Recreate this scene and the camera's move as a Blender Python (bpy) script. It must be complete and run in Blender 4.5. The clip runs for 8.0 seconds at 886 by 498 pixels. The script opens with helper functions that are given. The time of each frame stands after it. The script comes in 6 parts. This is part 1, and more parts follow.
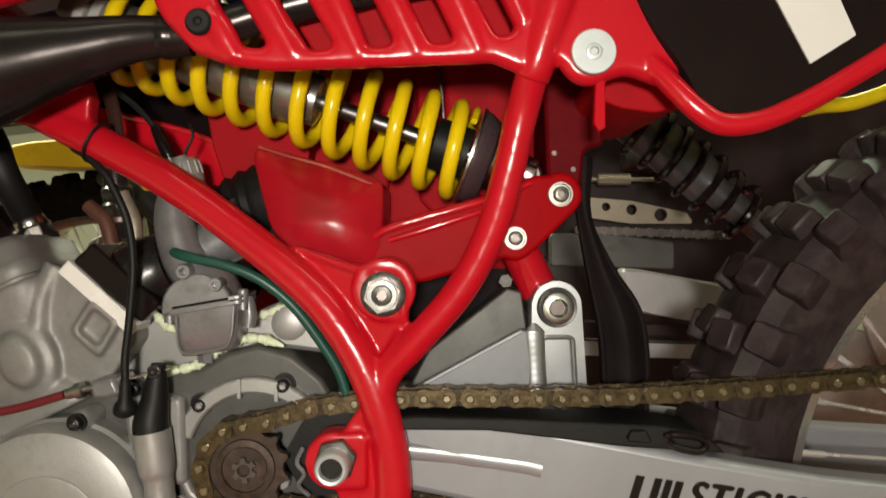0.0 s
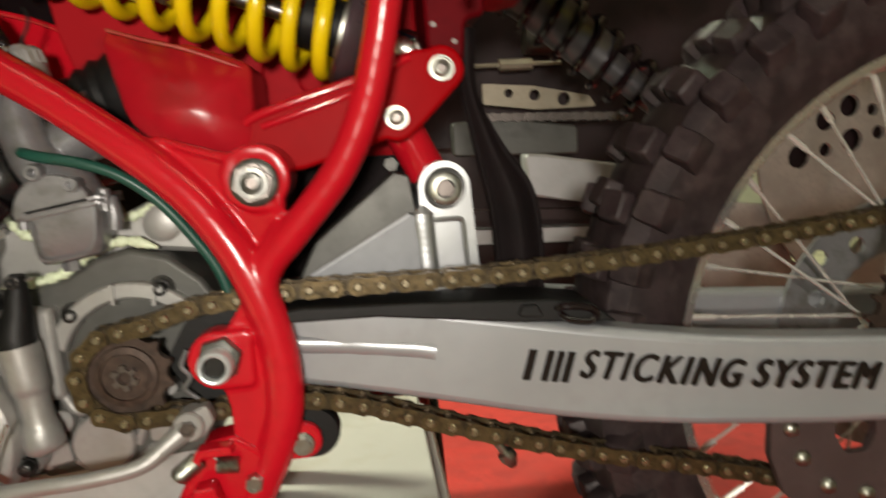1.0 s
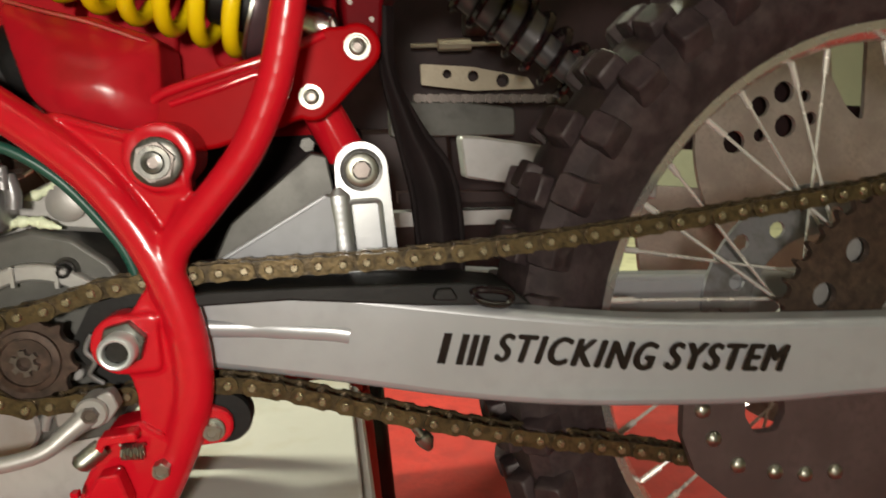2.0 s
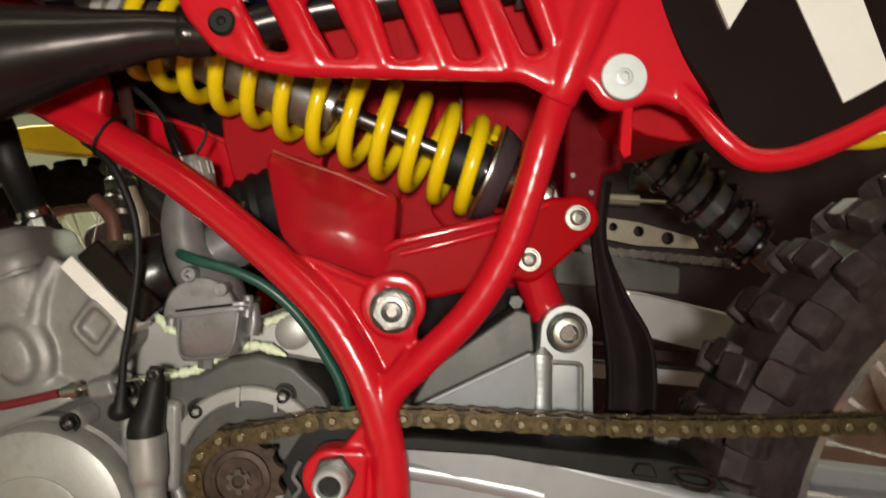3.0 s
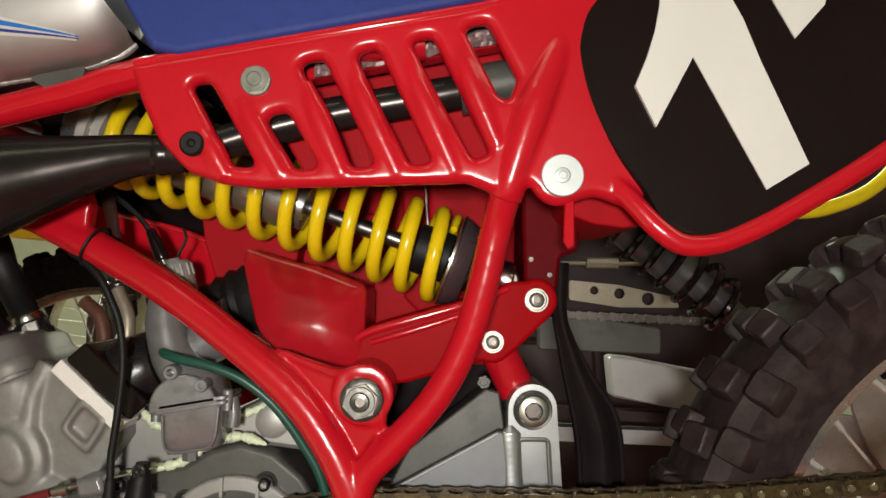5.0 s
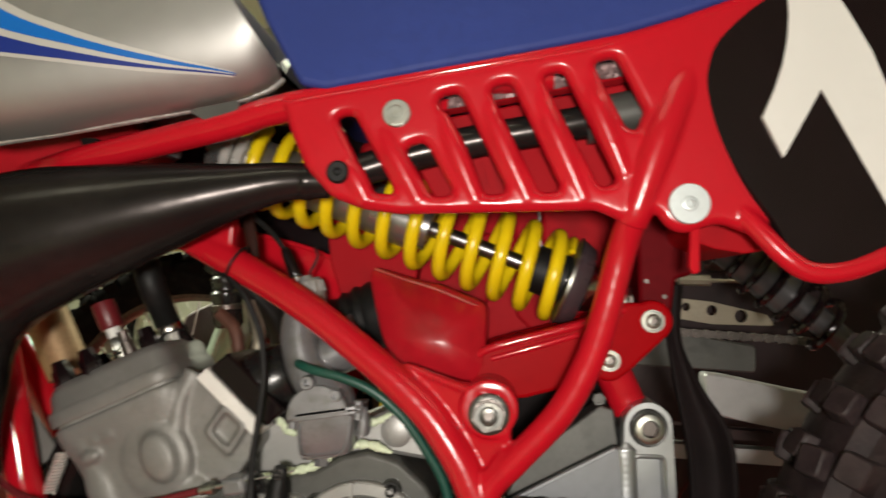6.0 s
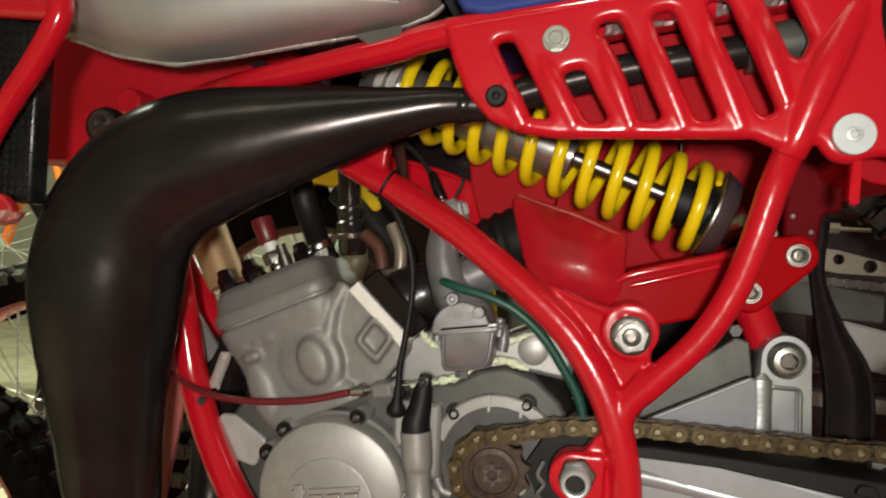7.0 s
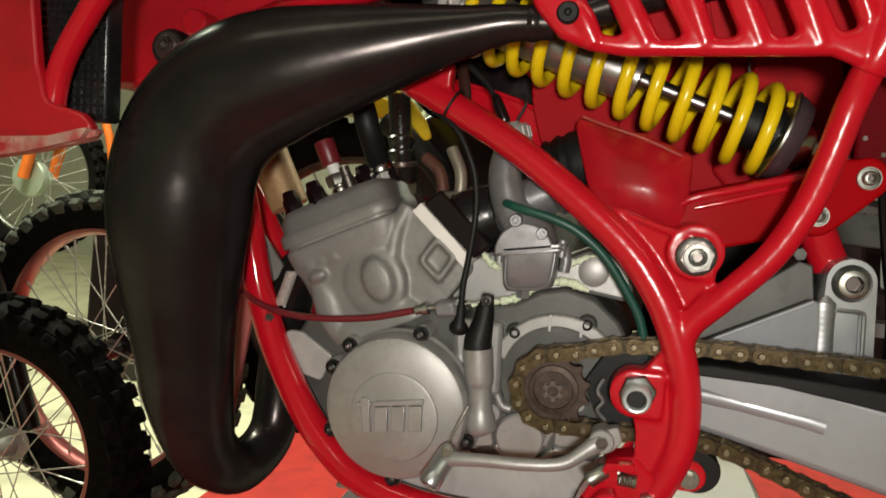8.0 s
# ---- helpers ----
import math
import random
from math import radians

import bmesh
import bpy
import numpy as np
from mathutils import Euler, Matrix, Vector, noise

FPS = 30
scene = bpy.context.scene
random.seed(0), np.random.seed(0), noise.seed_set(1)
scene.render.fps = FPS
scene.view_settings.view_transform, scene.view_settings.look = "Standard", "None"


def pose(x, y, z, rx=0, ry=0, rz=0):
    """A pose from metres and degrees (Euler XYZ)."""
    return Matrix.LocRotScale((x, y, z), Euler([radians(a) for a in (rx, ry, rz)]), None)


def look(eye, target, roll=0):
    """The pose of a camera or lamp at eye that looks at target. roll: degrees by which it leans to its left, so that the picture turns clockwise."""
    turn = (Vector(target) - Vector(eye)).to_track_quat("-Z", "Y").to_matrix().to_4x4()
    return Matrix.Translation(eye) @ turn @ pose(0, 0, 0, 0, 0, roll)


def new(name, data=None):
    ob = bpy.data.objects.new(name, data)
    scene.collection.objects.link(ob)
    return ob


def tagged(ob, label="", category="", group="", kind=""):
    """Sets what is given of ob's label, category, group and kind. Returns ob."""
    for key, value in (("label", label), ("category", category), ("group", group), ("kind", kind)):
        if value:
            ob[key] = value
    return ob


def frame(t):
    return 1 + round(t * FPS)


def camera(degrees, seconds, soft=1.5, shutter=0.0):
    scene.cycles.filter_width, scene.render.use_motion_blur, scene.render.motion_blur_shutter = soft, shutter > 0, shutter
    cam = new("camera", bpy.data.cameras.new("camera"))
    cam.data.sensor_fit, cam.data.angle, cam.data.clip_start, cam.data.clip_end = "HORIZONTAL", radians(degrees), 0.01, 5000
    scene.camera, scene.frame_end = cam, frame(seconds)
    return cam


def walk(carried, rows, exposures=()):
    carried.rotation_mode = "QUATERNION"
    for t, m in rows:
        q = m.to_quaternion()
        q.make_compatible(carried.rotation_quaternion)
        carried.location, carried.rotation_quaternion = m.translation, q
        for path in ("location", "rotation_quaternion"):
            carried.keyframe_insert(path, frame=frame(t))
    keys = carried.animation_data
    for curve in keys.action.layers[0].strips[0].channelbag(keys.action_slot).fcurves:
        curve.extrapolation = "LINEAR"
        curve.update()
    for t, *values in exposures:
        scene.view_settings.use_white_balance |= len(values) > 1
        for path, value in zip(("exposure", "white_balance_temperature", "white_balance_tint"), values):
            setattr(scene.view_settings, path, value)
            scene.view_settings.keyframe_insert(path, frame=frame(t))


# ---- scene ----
# The camera is carried by hand along the bike's left side; x runs to the bike's rear, y away from the camera.
cam = camera(62.0, 8.0, soft=1.6, shutter=0.5)
PATH = [
    (0.0, (-0.004, -0.575, 0.632), (0.009, 1.424, 0.59), -0.1),
    (0.5, (-0.003, -0.563, 0.626), (0.06, 1.429, 0.47), -0.8),
    (1.0, (0.028, -0.555, 0.611), (0.223, 1.414, 0.32), -3.3),
    (1.2, (0.04, -0.554, 0.604), (0.3, 1.401, 0.27), -4.2),
    (1.56, (0.0561, -0.5528, 0.6006), (0.3758, 1.3905, 0.2261), -4.39),
    (1.94, (0.0598, -0.5533, 0.6079), (0.3682, 1.3952, 0.2511), -2.84),
    (2.3, (0.036, -0.557, 0.621), (0.263, 1.412, 0.358), -0.5),
    (2.5, (0.007, -0.561, 0.631), (0.154, 1.427, 0.463), 1.2),
    (3.0, (-0.017, -0.564, 0.641), (0.011, 1.436, 0.609), 3.3),
    (3.5, (-0.026, -0.586, 0.668), (-0.081, 1.413, 0.713), 3.1),
    (4.0, (-0.026, -0.603, 0.676), (-0.113, 1.393, 0.781), 2.4),
    (4.5, (-0.002, -0.599, 0.67), (-0.035, 1.397, 0.779), 1.7),
    (4.7, (0.007, -0.597, 0.668), (-0.003, 1.4, 0.775), 1.1),
    (5.06, (0.0145, -0.5976, 0.6692), (0.0123, 1.4, 0.776), 0.52),
    (5.44, (0.0087, -0.6047, 0.6748), (-0.0302, 1.3916, 0.7853), 0.51),
    (5.8, (-0.013, -0.617, 0.678), (-0.118, 1.376, 0.794), 1.0),
    (6.0, (-0.034, -0.627, 0.678), (-0.192, 1.363, 0.798), 1.5),
    (6.5, (-0.063, -0.648, 0.67), (-0.354, 1.33, 0.73), 2.8),
    (7.0, (-0.078, -0.656, 0.654), (-0.457, 1.307, 0.629), 3.9),
    (7.5, (-0.095, -0.665, 0.646), (-0.522, 1.285, 0.526), 4.6),
    (8.0, (-0.101, -0.67, 0.637), (-0.551, 1.269, 0.443), 4.3),
]
walk(cam, [(t, look(eye, target, roll)) for t, eye, target, roll in PATH],
     [(0.0, 0.0, 6750, 10), (2.5, 0.05, 6800, 10), (4.0, -0.06, 6400, 10), (6.0, -0.05, 6600, 10), (7.5, -0.13, 6550, 10), (8.0, -0.2, 6550, 10)])

# ---- world and lights ----
world = bpy.data.worlds.new("room_world")
scene.world = world
world.use_nodes = True
world.node_tree.nodes["Background"].inputs[0].default_value = (0.9, 0.85, 0.78, 1)
world.node_tree.nodes["Background"].inputs[1].default_value = 0.02
scene.view_settings.exposure = 0.0


def area_lamp(name, m, sx, sy, power, colour):
    lamp = bpy.data.lights.new(name, "AREA")
    lamp.shape, lamp.size, lamp.size_y, lamp.energy, lamp.color = "RECTANGLE", sx, sy, power, colour
    ob = new(name, lamp)
    ob.matrix_world = m
    return ob


# lamp added behind the camera for its torch, and fluorescent fittings on the ceiling
TORCH_AT = (-0.03, -0.98, 0.668)
area_lamp("torch_stand_in", look(TORCH_AT, (-0.02, 0.0, 0.62)), 0.08, 0.08, 8.3, (1.0, 0.94, 0.86))
CEILING_LIGHTS = [(-0.7, -1.3, 6), (-2.0, 1.1, 165), (1.2, 2.6, 95), (1.4, -0.8, 8)]
for x, y, power in CEILING_LIGHTS:
    area_lamp("ceiling_tube", pose(x, y, 2.59), 1.5, 0.2, power, (0.95, 1.0, 0.78))


# ---- materials ----
def mat(name, colour, rough=0.5, metal=0.0, vary=0.12, scale=18.0, bump=0.0, bscale=300.0, coat=0.0, stain=None, amount=0.35, rvary=0.1, spec=0.5):
    """A paint, metal, rubber or cloth: colour drift at two scales, uneven gloss, fine relief, and stains where given."""
    m = bpy.data.materials.new(name)
    m.use_nodes = True
    nt, n = m.node_tree, m.node_tree.nodes
    p = n["Principled BSDF"]
    co = n.new("ShaderNodeTexCoord")
    info = n.new("ShaderNodeObjectInfo")
    shift = n.new("ShaderNodeVectorMath")
    shift.operation = "MULTIPLY_ADD"
    nt.links.new(co.outputs["Object"], shift.inputs[0])
    shift.inputs[1].default_value = (1, 1, 1)
    nt.links.new(info.outputs["Random"], shift.inputs[2])

    def noise_tex(s, detail=3.0):
        t = n.new("ShaderNodeTexNoise")
        t.inputs["Scale"].default_value, t.inputs["Detail"].default_value = s, detail
        nt.links.new(shift.outputs[0], t.inputs["Vector"])
        return t

    def mix(a, b, fac):
        x = n.new("ShaderNodeMix")
        x.data_type = "RGBA"
        for sock, v in ((x.inputs[6], a), (x.inputs[7], b), (x.inputs[0], fac)):
            if isinstance(v, tuple):
                sock.default_value = (*v, 1)
            else:
                nt.links.new(v, sock)
        return x.outputs[2]

    def ramp(src, lo, hi):
        r = n.new("ShaderNodeMapRange")
        r.inputs["From Min"].default_value, r.inputs["From Max"].default_value = lo, hi
        nt.links.new(src, r.inputs["Value"])
        return r.outputs["Result"]

    big, fine = noise_tex(scale), noise_tex(scale * 9, 2.0)
    dark, light = tuple(c * (1 - vary) for c in colour), tuple(min(1, c * (1 + vary)) for c in colour)
    col = mix(dark, light, ramp(big.outputs["Fac"], 0.3, 0.7))
    col = mix(col, tuple(c * (1 - 0.8 * vary) for c in colour), ramp(fine.outputs["Fac"], 0.45, 0.75))
    if stain:
        patch = noise_tex(scale * 2.3, 6.0)
        r = ramp(patch.outputs["Fac"], 0.62 - amount * 0.4, 0.78 - amount * 0.2)
        col = mix(col, stain, r)
    nt.links.new(col, p.inputs["Base Color"])
    rr = n.new("ShaderNodeMapRange")
    rr.inputs["To Min"].default_value, rr.inputs["To Max"].default_value = max(0.03, rough - rvary), min(1, rough + rvary)
    nt.links.new(noise_tex(scale * 2.1, 4.0).outputs["Fac"], rr.inputs["Value"])
    nt.links.new(rr.outputs["Result"], p.inputs["Roughness"])
    p.inputs["Metallic"].default_value = metal
    p.inputs["Specular IOR Level"].default_value = spec
    p.inputs["Coat Weight"].default_value = coat
    p.inputs["Coat Roughness"].default_value = 0.06
    if bump:
        b = n.new("ShaderNodeBump")
        b.inputs["Strength"].default_value, b.inputs["Distance"].default_value = bump, 0.001
        nt.links.new(noise_tex(bscale, 3.0).outputs["Fac"], b.inputs["Height"])
        nt.links.new(b.outputs["Normal"], p.inputs["Normal"])
    return m


RED = mat("red_enamel", (0.49, 0.0065, 0.0165), 0.10, 0, 0.07, 9, 0.10, 90, 0.0, rvary=0.04)
RED_CAST = mat("thick_red_enamel", (0.49, 0.0065, 0.0165), 0.23, 0, 0.07, 9, 0.30, 60, 0.0, rvary=0.05)
RED_SATIN = mat("red_satin_plastic", (0.42, 0.007, 0.016), 0.31, 0, 0.12, 10, 0.14, 90, 0.0, (0.28, 0.006, 0.009), 0.2, spec=0.6)
RED_ROCKER = mat("satin_red_enamel", (0.325, 0.0028, 0.0055), 0.36, 0, 0.07, 9, 0.10, 90, 0.0, rvary=0.06, spec=0.02)
NUT = mat("dull_zinc_nut", (0.13, 0.13, 0.122), 0.30, 0.9, 0.12, 60, 0.05, 400, 0, (0.22, 0.215, 0.19), 0.3)
BACK_ALU = mat("dusty_swing_arm_metal", (0.44, 0.44, 0.44), 0.42, 0.5, 0.1, 10, 0.08, 200)
RED_DARK = mat("darkened_red_plastic", (0.115, 0.0022, 0.005), 0.5, 0, 0.15, 10, 0.1, 90, spec=0.05)
RED_MATT = mat("red_moulded_plastic", (0.37, 0.0045, 0.010), 0.68, 0, 0.12, 8, 0.15, 200, 0, (0.24, 0.005, 0.008), 0.2, spec=0.14)
YELLOW = mat("yellow_spring_paint", (0.80, 0.58, 0.008), 0.22, 0, 0.06, 20, 0.06, 150)
YELLOW_PLASTIC = mat("yellow_plastic", (0.75, 0.55, 0.01), 0.4, 0, 0.1, 10)
BLACK_PIPE = mat("black_pipe_lacquer", (0.044, 0.039, 0.038), 0.24, 0.75, 0.22, 14, 0.30, 30, rvary=0.08, spec=0.12)
BLACK_PIPE.node_tree.nodes["Principled BSDF"].inputs["Specular Tint"].default_value = (0.3, 0.28, 0.28, 1)
BLACK_RUBBER = mat("black_rubber", (0.006, 0.006, 0.006), 0.55, 0, 0.3, 25, 0.2, 300, spec=0.3)
BLACK_GLOSS = mat("black_gloss", (0.0090, 0.0048, 0.0055), 0.18, 0, 0.2, 10, rvary=0.04, spec=0.4)
TYRE = mat("tyre_rubber", (0.029, 0.0190, 0.0203), 0.52, 0, 0.4, 30, 0.35, 260, 0, (0.048, 0.034, 0.034), 0.4, spec=0.35)
SILVER_PAINT = mat("silver_paint", (0.345, 0.357, 0.378), 0.36, 0.35, 0.08, 8, 0.05, 300, 0.2)
ALU = mat("aluminium", (0.45, 0.465, 0.48), 0.32, 0.85, 0.08, 25, 0.03, 400, rvary=0.06)
ALU_CAST = mat("cast_aluminium", (0.36, 0.355, 0.345), 0.44, 0.5, 0.10, 22, 0.12, 900, 0, (0.32, 0.31, 0.29), 0.25)
CYL_PAINT = mat("sandblasted_cylinder", (0.225, 0.22, 0.208), 0.50, 0.25, 0.12, 16, 0.30, 220, 0, (0.19, 0.185, 0.172), 0.35)
CASE = mat("magnesium_case", (0.095, 0.095, 0.088), 0.46, 0.35, 0.12, 18, 0.12, 800, 0, (0.065, 0.065, 0.06), 0.3)
CARB = mat("dull_carburettor_metal", (0.25, 0.25, 0.26), 0.33, 0.5, 0.12, 30, 0.10, 700, 0, (0.17, 0.168, 0.16), 0.3)
TAN_METAL = mat("tan_plated_metal", (0.34, 0.30, 0.23), 0.42, 0.5, 0.12, 30, 0.1, 300)
CHROME = mat("zinc_plate", (0.36, 0.37, 0.335), 0.37, 1.0, 0.15, 60, 0.05, 400, 0, (0.30, 0.29, 0.23), 0.3)
STEEL = mat("bright_steel", (0.62, 0.60, 0.57), 0.22, 1.0, 0.1, 60, 0.08, 300)
ROD = mat("grey_chromed_rod", (0.22, 0.215, 0.22), 0.33, 1.0, 0.1, 60, 0.05, 300)
BRACE = mat("brushed_brace_metal", (0.20, 0.208, 0.22), 0.48, 0.4, 0.08, 14, 0.05, 500, 0, (0.22, 0.23, 0.245), 0.3)
SKID = mat("dull_skid_aluminium", (0.48, 0.48, 0.47), 0.48, 0.35, 0.1, 10, 0.08, 200, 0, (0.3, 0.3, 0.29), 0.3)
STEEL_DARK = mat("dark_steel", (0.16, 0.14, 0.13), 0.38, 0.9, 0.2, 60, 0.1, 300)
CHAIN_GOLD = mat("gold_chain_plate", (0.125, 0.090, 0.045), 0.32, 0.7, 0.3, 90, 0.2, 400, 0, (0.05, 0.036, 0.020), 0.4)
CHAIN_DARK = mat("oily_chain", (0.085, 0.062, 0.034), 0.30, 0.6, 0.3, 90, 0.2, 400, 0, (0.03, 0.022, 0.015), 0.4)
SPROCKET = mat("rusty_sprocket", (0.070, 0.045, 0.034), 0.48, 0.5, 0.25, 60, 0.2, 300, 0, (0.035, 0.023, 0.018), 0.5)
WHITE = mat("white_vinyl", (0.66, 0.65, 0.62), 0.5, 0, 0.03, 12, 0.05, 60)
WHITE_PAINT = mat("white_gasket", (0.78, 0.77, 0.73), 0.5, 0, 0.05, 40)
BLUE_SEAT = mat("blue_vinyl", (0.024, 0.043, 0.21), 0.62, 0, 0.08, 12, 0.30, 420, spec=0.3)
TANK = mat("brushed_tank_silver", (0.41, 0.405, 0.395), 0.50, 0.85, 0.06, 6, 0.06, 80, 0.0, (0.36, 0.355, 0.345), 0.3, rvary=0.08)
TANK_WELD = mat("ground_weld_metal", (0.55, 0.54, 0.52), 0.42, 0.6, 0.25, 90, 0.5, 260)
STRIPE_DARK = mat("dark_blue_stripe", (0.012, 0.03, 0.22), 0.35, 0, 0.05, 12)
STRIPE_LIGHT = mat("light_blue_stripe", (0.005, 0.135, 0.50), 0.35, 0, 0.05, 12)
GREEN_HOSE = mat("green_hose", (0.010, 0.070, 0.050), 0.40, 0, 0.15, 40, 0.0, 100, 0.0)
RED_CABLE = mat("dull_red_rubber", (0.14, 0.012, 0.016), 0.38, 0, 0.1, 40, 0, 100)
LIT_EDGE_GREEN = mat("painted_edge_light", (0.72, 0.81, 0.58), 0.55, 0, 0.15, 60)
STUB_GREY = mat("dark_grey_rubber", (0.012, 0.0115, 0.0115), 0.26, 0.0, 0.2, 25, 0.1, 300)
FLAP = mat("matt_black_rubber", (0.010, 0.0065, 0.007), 0.72, 0, 0.3, 25, 0.25, 200, spec=0.15)
DARK_SHEET = mat("dark_plum_sheet", (0.030, 0.016, 0.018), 0.5, 0, 0.3, 6, 0.2, 60, 0, (0.016, 0.009, 0.010), 0.4, spec=0.3)
GUNMETAL = mat("gunmetal_shock_body", (0.36, 0.35, 0.345), 0.28, 0.85, 0.06, 10, 0.03, 200, rvary=0.05)
SHOCK_DARK = mat("dark_grey_shock_body", (0.15, 0.145, 0.15), 0.30, 0.7, 0.08, 12, 0.03, 200, rvary=0.05)
PIN_GOLD = mat("polished_chain_pin", (0.40, 0.34, 0.24), 0.28, 0.9, 0.15, 90, 0.1, 300)
# weak light on the bikes behind is put into this darker rubber
TYRE_DIM = mat("dim_lit_tyre_rubber", (0.0045, 0.004, 0.004), 0.8, 0, 0.3, 30, 0.3, 260, 0, (0.010, 0.0085, 0.008), 0.4, spec=0.06)
# overhead light on the tread blocks is put into this pale green
LIT_TREAD = mat("green_lit_tread", (0.10, 0.108, 0.088), 0.85, 0, 0.3, 30, 0.3, 260, 0, (0.03, 0.03, 0.026), 0.45, spec=0.1)
SPOKE = mat("bright_spoke_steel", (0.70, 0.68, 0.64), 0.25, 0.5, 0.08, 40)
SCUFF = mat("scuffed_red_plastic", (0.44, 0.26, 0.21), 0.7, 0, 0.35, 25, 0.3, 200, 0, (0.36, 0.02, 0.02), 0.55)
SCUFF_TAN = mat("scuffed_tan_edge", (0.34, 0.060, 0.030), 0.6, 0, 0.5, 120, 0.3, 200, 0, (0.40, 0.008, 0.016), 0.6)
PINK = mat("faded_pink_plastic", (0.36, 0.105, 0.095), 0.5, 0, 0.15, 12, 0.1, 120, spec=0.3)
FOIL = mat("crumpled_foil", (0.30, 0.20, 0.20), 0.45, 0.4, 0.3, 120, 0.5, 300)
DARK_RING = mat("blackened_steel", (0.03, 0.029, 0.028), 0.35, 0.6, 0.2, 40)
GUIDE = mat("brown_guide_plastic", (0.075, 0.051, 0.050), 0.42, 0.1, 0.2, 20, 0.1, 200, spec=0.4)
DISC_BROWN = mat("dusty_brake_disc", (0.42, 0.375, 0.345), 0.5, 0.3, 0.15, 20, 0.1, 200)
WASHER = mat("plated_washer", (0.56, 0.61, 0.62), 0.40, 0.45, 0.06, 40, 0.03, 300)
# plum reflection in the metal is put into the barrel's colour
BARREL = mat("plum_reflection_barrel", (0.10, 0.070, 0.080), 0.30, 0.5, 0.1, 30)
STRIPE_PALE = mat("pale_stripe_outline", (0.54, 0.53, 0.50), 0.45, 0.2, 0.05, 12)
STRAP = mat("brown_leather_strap", (0.030, 0.010, 0.007), 0.6, 0, 0.25, 40, 0.2, 200, spec=0.08)
RUST = mat("copper_brown", (0.13, 0.055, 0.038), 0.5, 0.3, 0.25, 40)
BRASS = mat("heat_tinted_brass", (0.33, 0.215, 0.11), 0.55, 0.4, 0.15, 30, 0.1, 200)
RIM_ALU = mat("anodised_rim", (0.62, 0.60, 0.58), 0.26, 0.85, 0.08, 30, 0.06, 200)
RIM_RED = mat("red_anodised_rim", (0.34, 0.10, 0.10), 0.35, 0.7, 0.1, 30, 0.06, 200)
PLUM = mat("dark_guide_plastic", (0.032, 0.016, 0.016), 0.42, 0.1, 0.2, 20, 0.1, 200, spec=0.35)
RADIATOR = mat("black_radiator", (0.030, 0.032, 0.032), 0.26, 0.6, 0.3, 60)
FLOOR = mat("painted_concrete", (0.60, 0.58, 0.40), 0.55, 0, 0.10, 3, 0.2, 60, 0, (0.42, 0.40, 0.28), 0.3)
MAT_RED = mat("red_floor_mat", (0.40, 0.018, 0.012), 0.75, 0, 0.15, 8, 0.4, 350, 0, (0.30, 0.013, 0.010), 0.3)
WALL = mat("plaster", (0.40, 0.40, 0.33), 0.8, 0, 0.06, 2, 0.2, 40)
CEILING = mat("ceiling_paint", (0.62, 0.60, 0.55), 0.85, 0, 0.05, 2)
STAND_WHITE = mat("white_stand_paint", (0.60, 0.582, 0.545), 0.55, 0, 0.06, 6, 0.2, 120, 0, (0.5, 0.46, 0.38), 0.2)
ORANGE = mat("orange_plastic", (0.75, 0.16, 0.02), 0.45, 0, 0.1, 10)
PALE_GREEN = mat("greenish_hub", (0.45, 0.52, 0.42), 0.4, 0.5, 0.1, 20)


# ---- mesh helpers ----
def part(name, bm, material, parent=None, label="", bevel=0.0, segs=2, sharp=38):
    """Links a bmesh as one mesh object under a thing or a part."""
    me = bpy.data.meshes.new(name)
    bmesh.ops.recalc_face_normals(bm, faces=bm.faces)
    bm.to_mesh(me)
    bm.free()
    me.materials.append(material)
    me.polygons.foreach_set("use_smooth", [True] * len(me.polygons))
    me.set_sharp_from_angle(angle=radians(sharp))
    ob = new(name, me)
    ob.parent = parent
    if label:
        tagged(ob, label)
    if bevel:
        b = ob.modifiers.new("edge", "BEVEL")
        b.width, b.segments, b.limit_method, b.angle_limit = bevel, segs, "ANGLE", radians(40)
        b.harden_normals = False
    return ob


def fused(name, bms, material, parent, label="", voxel=0.0015, smooth=6):
    """Solid pieces grown into one casting or weldment with filleted joints."""
    ob = part(name, join(*bms), material, parent, label)
    r = ob.modifiers.new("skin", "REMESH")
    r.mode, r.voxel_size, r.use_smooth_shade = "VOXEL", voxel, True
    k = ob.modifiers.new("fillet", "SMOOTH")
    k.factor, k.iterations = 0.5, smooth
    return ob


def again(ob, name, m, parent):
    """Another object on the same mesh at the pose m."""
    o = new(name, ob.data)
    o.parent, o.matrix_basis = parent, m
    return o


def thing(name, label, category, group="", at=(0, 0, 0)):
    ob = new(name)
    ob.empty_display_size = 0.05
    ob.location = at
    return tagged(ob, label, category, group)


def spline(pts, step=6, closed=False):
    """Catmull-Rom through points of any dimension."""
    p = [np.array(q, float) for q in pts]
    n = len(p)
    out = []
    for i in range(n if closed else n - 1):
        g = lambda k: p[k % n] if closed else (p[k] if 0 <= k < n else (2 * p[0] - p[1] if k < 0 else 2 * p[-1] - p[-2]))
        a, b, c, d = g(i - 1), g(i), g(i + 1), g(i + 2)
        for s in range(step):
            t = s / step
            out.append(0.5 * (2 * b + (c - a) * t + (2 * a - 5 * b + 4 * c - d) * t * t + (3 * b - a - 3 * c + d) * t ** 3))
    if not closed:
        out.append(p[-1])
    return out


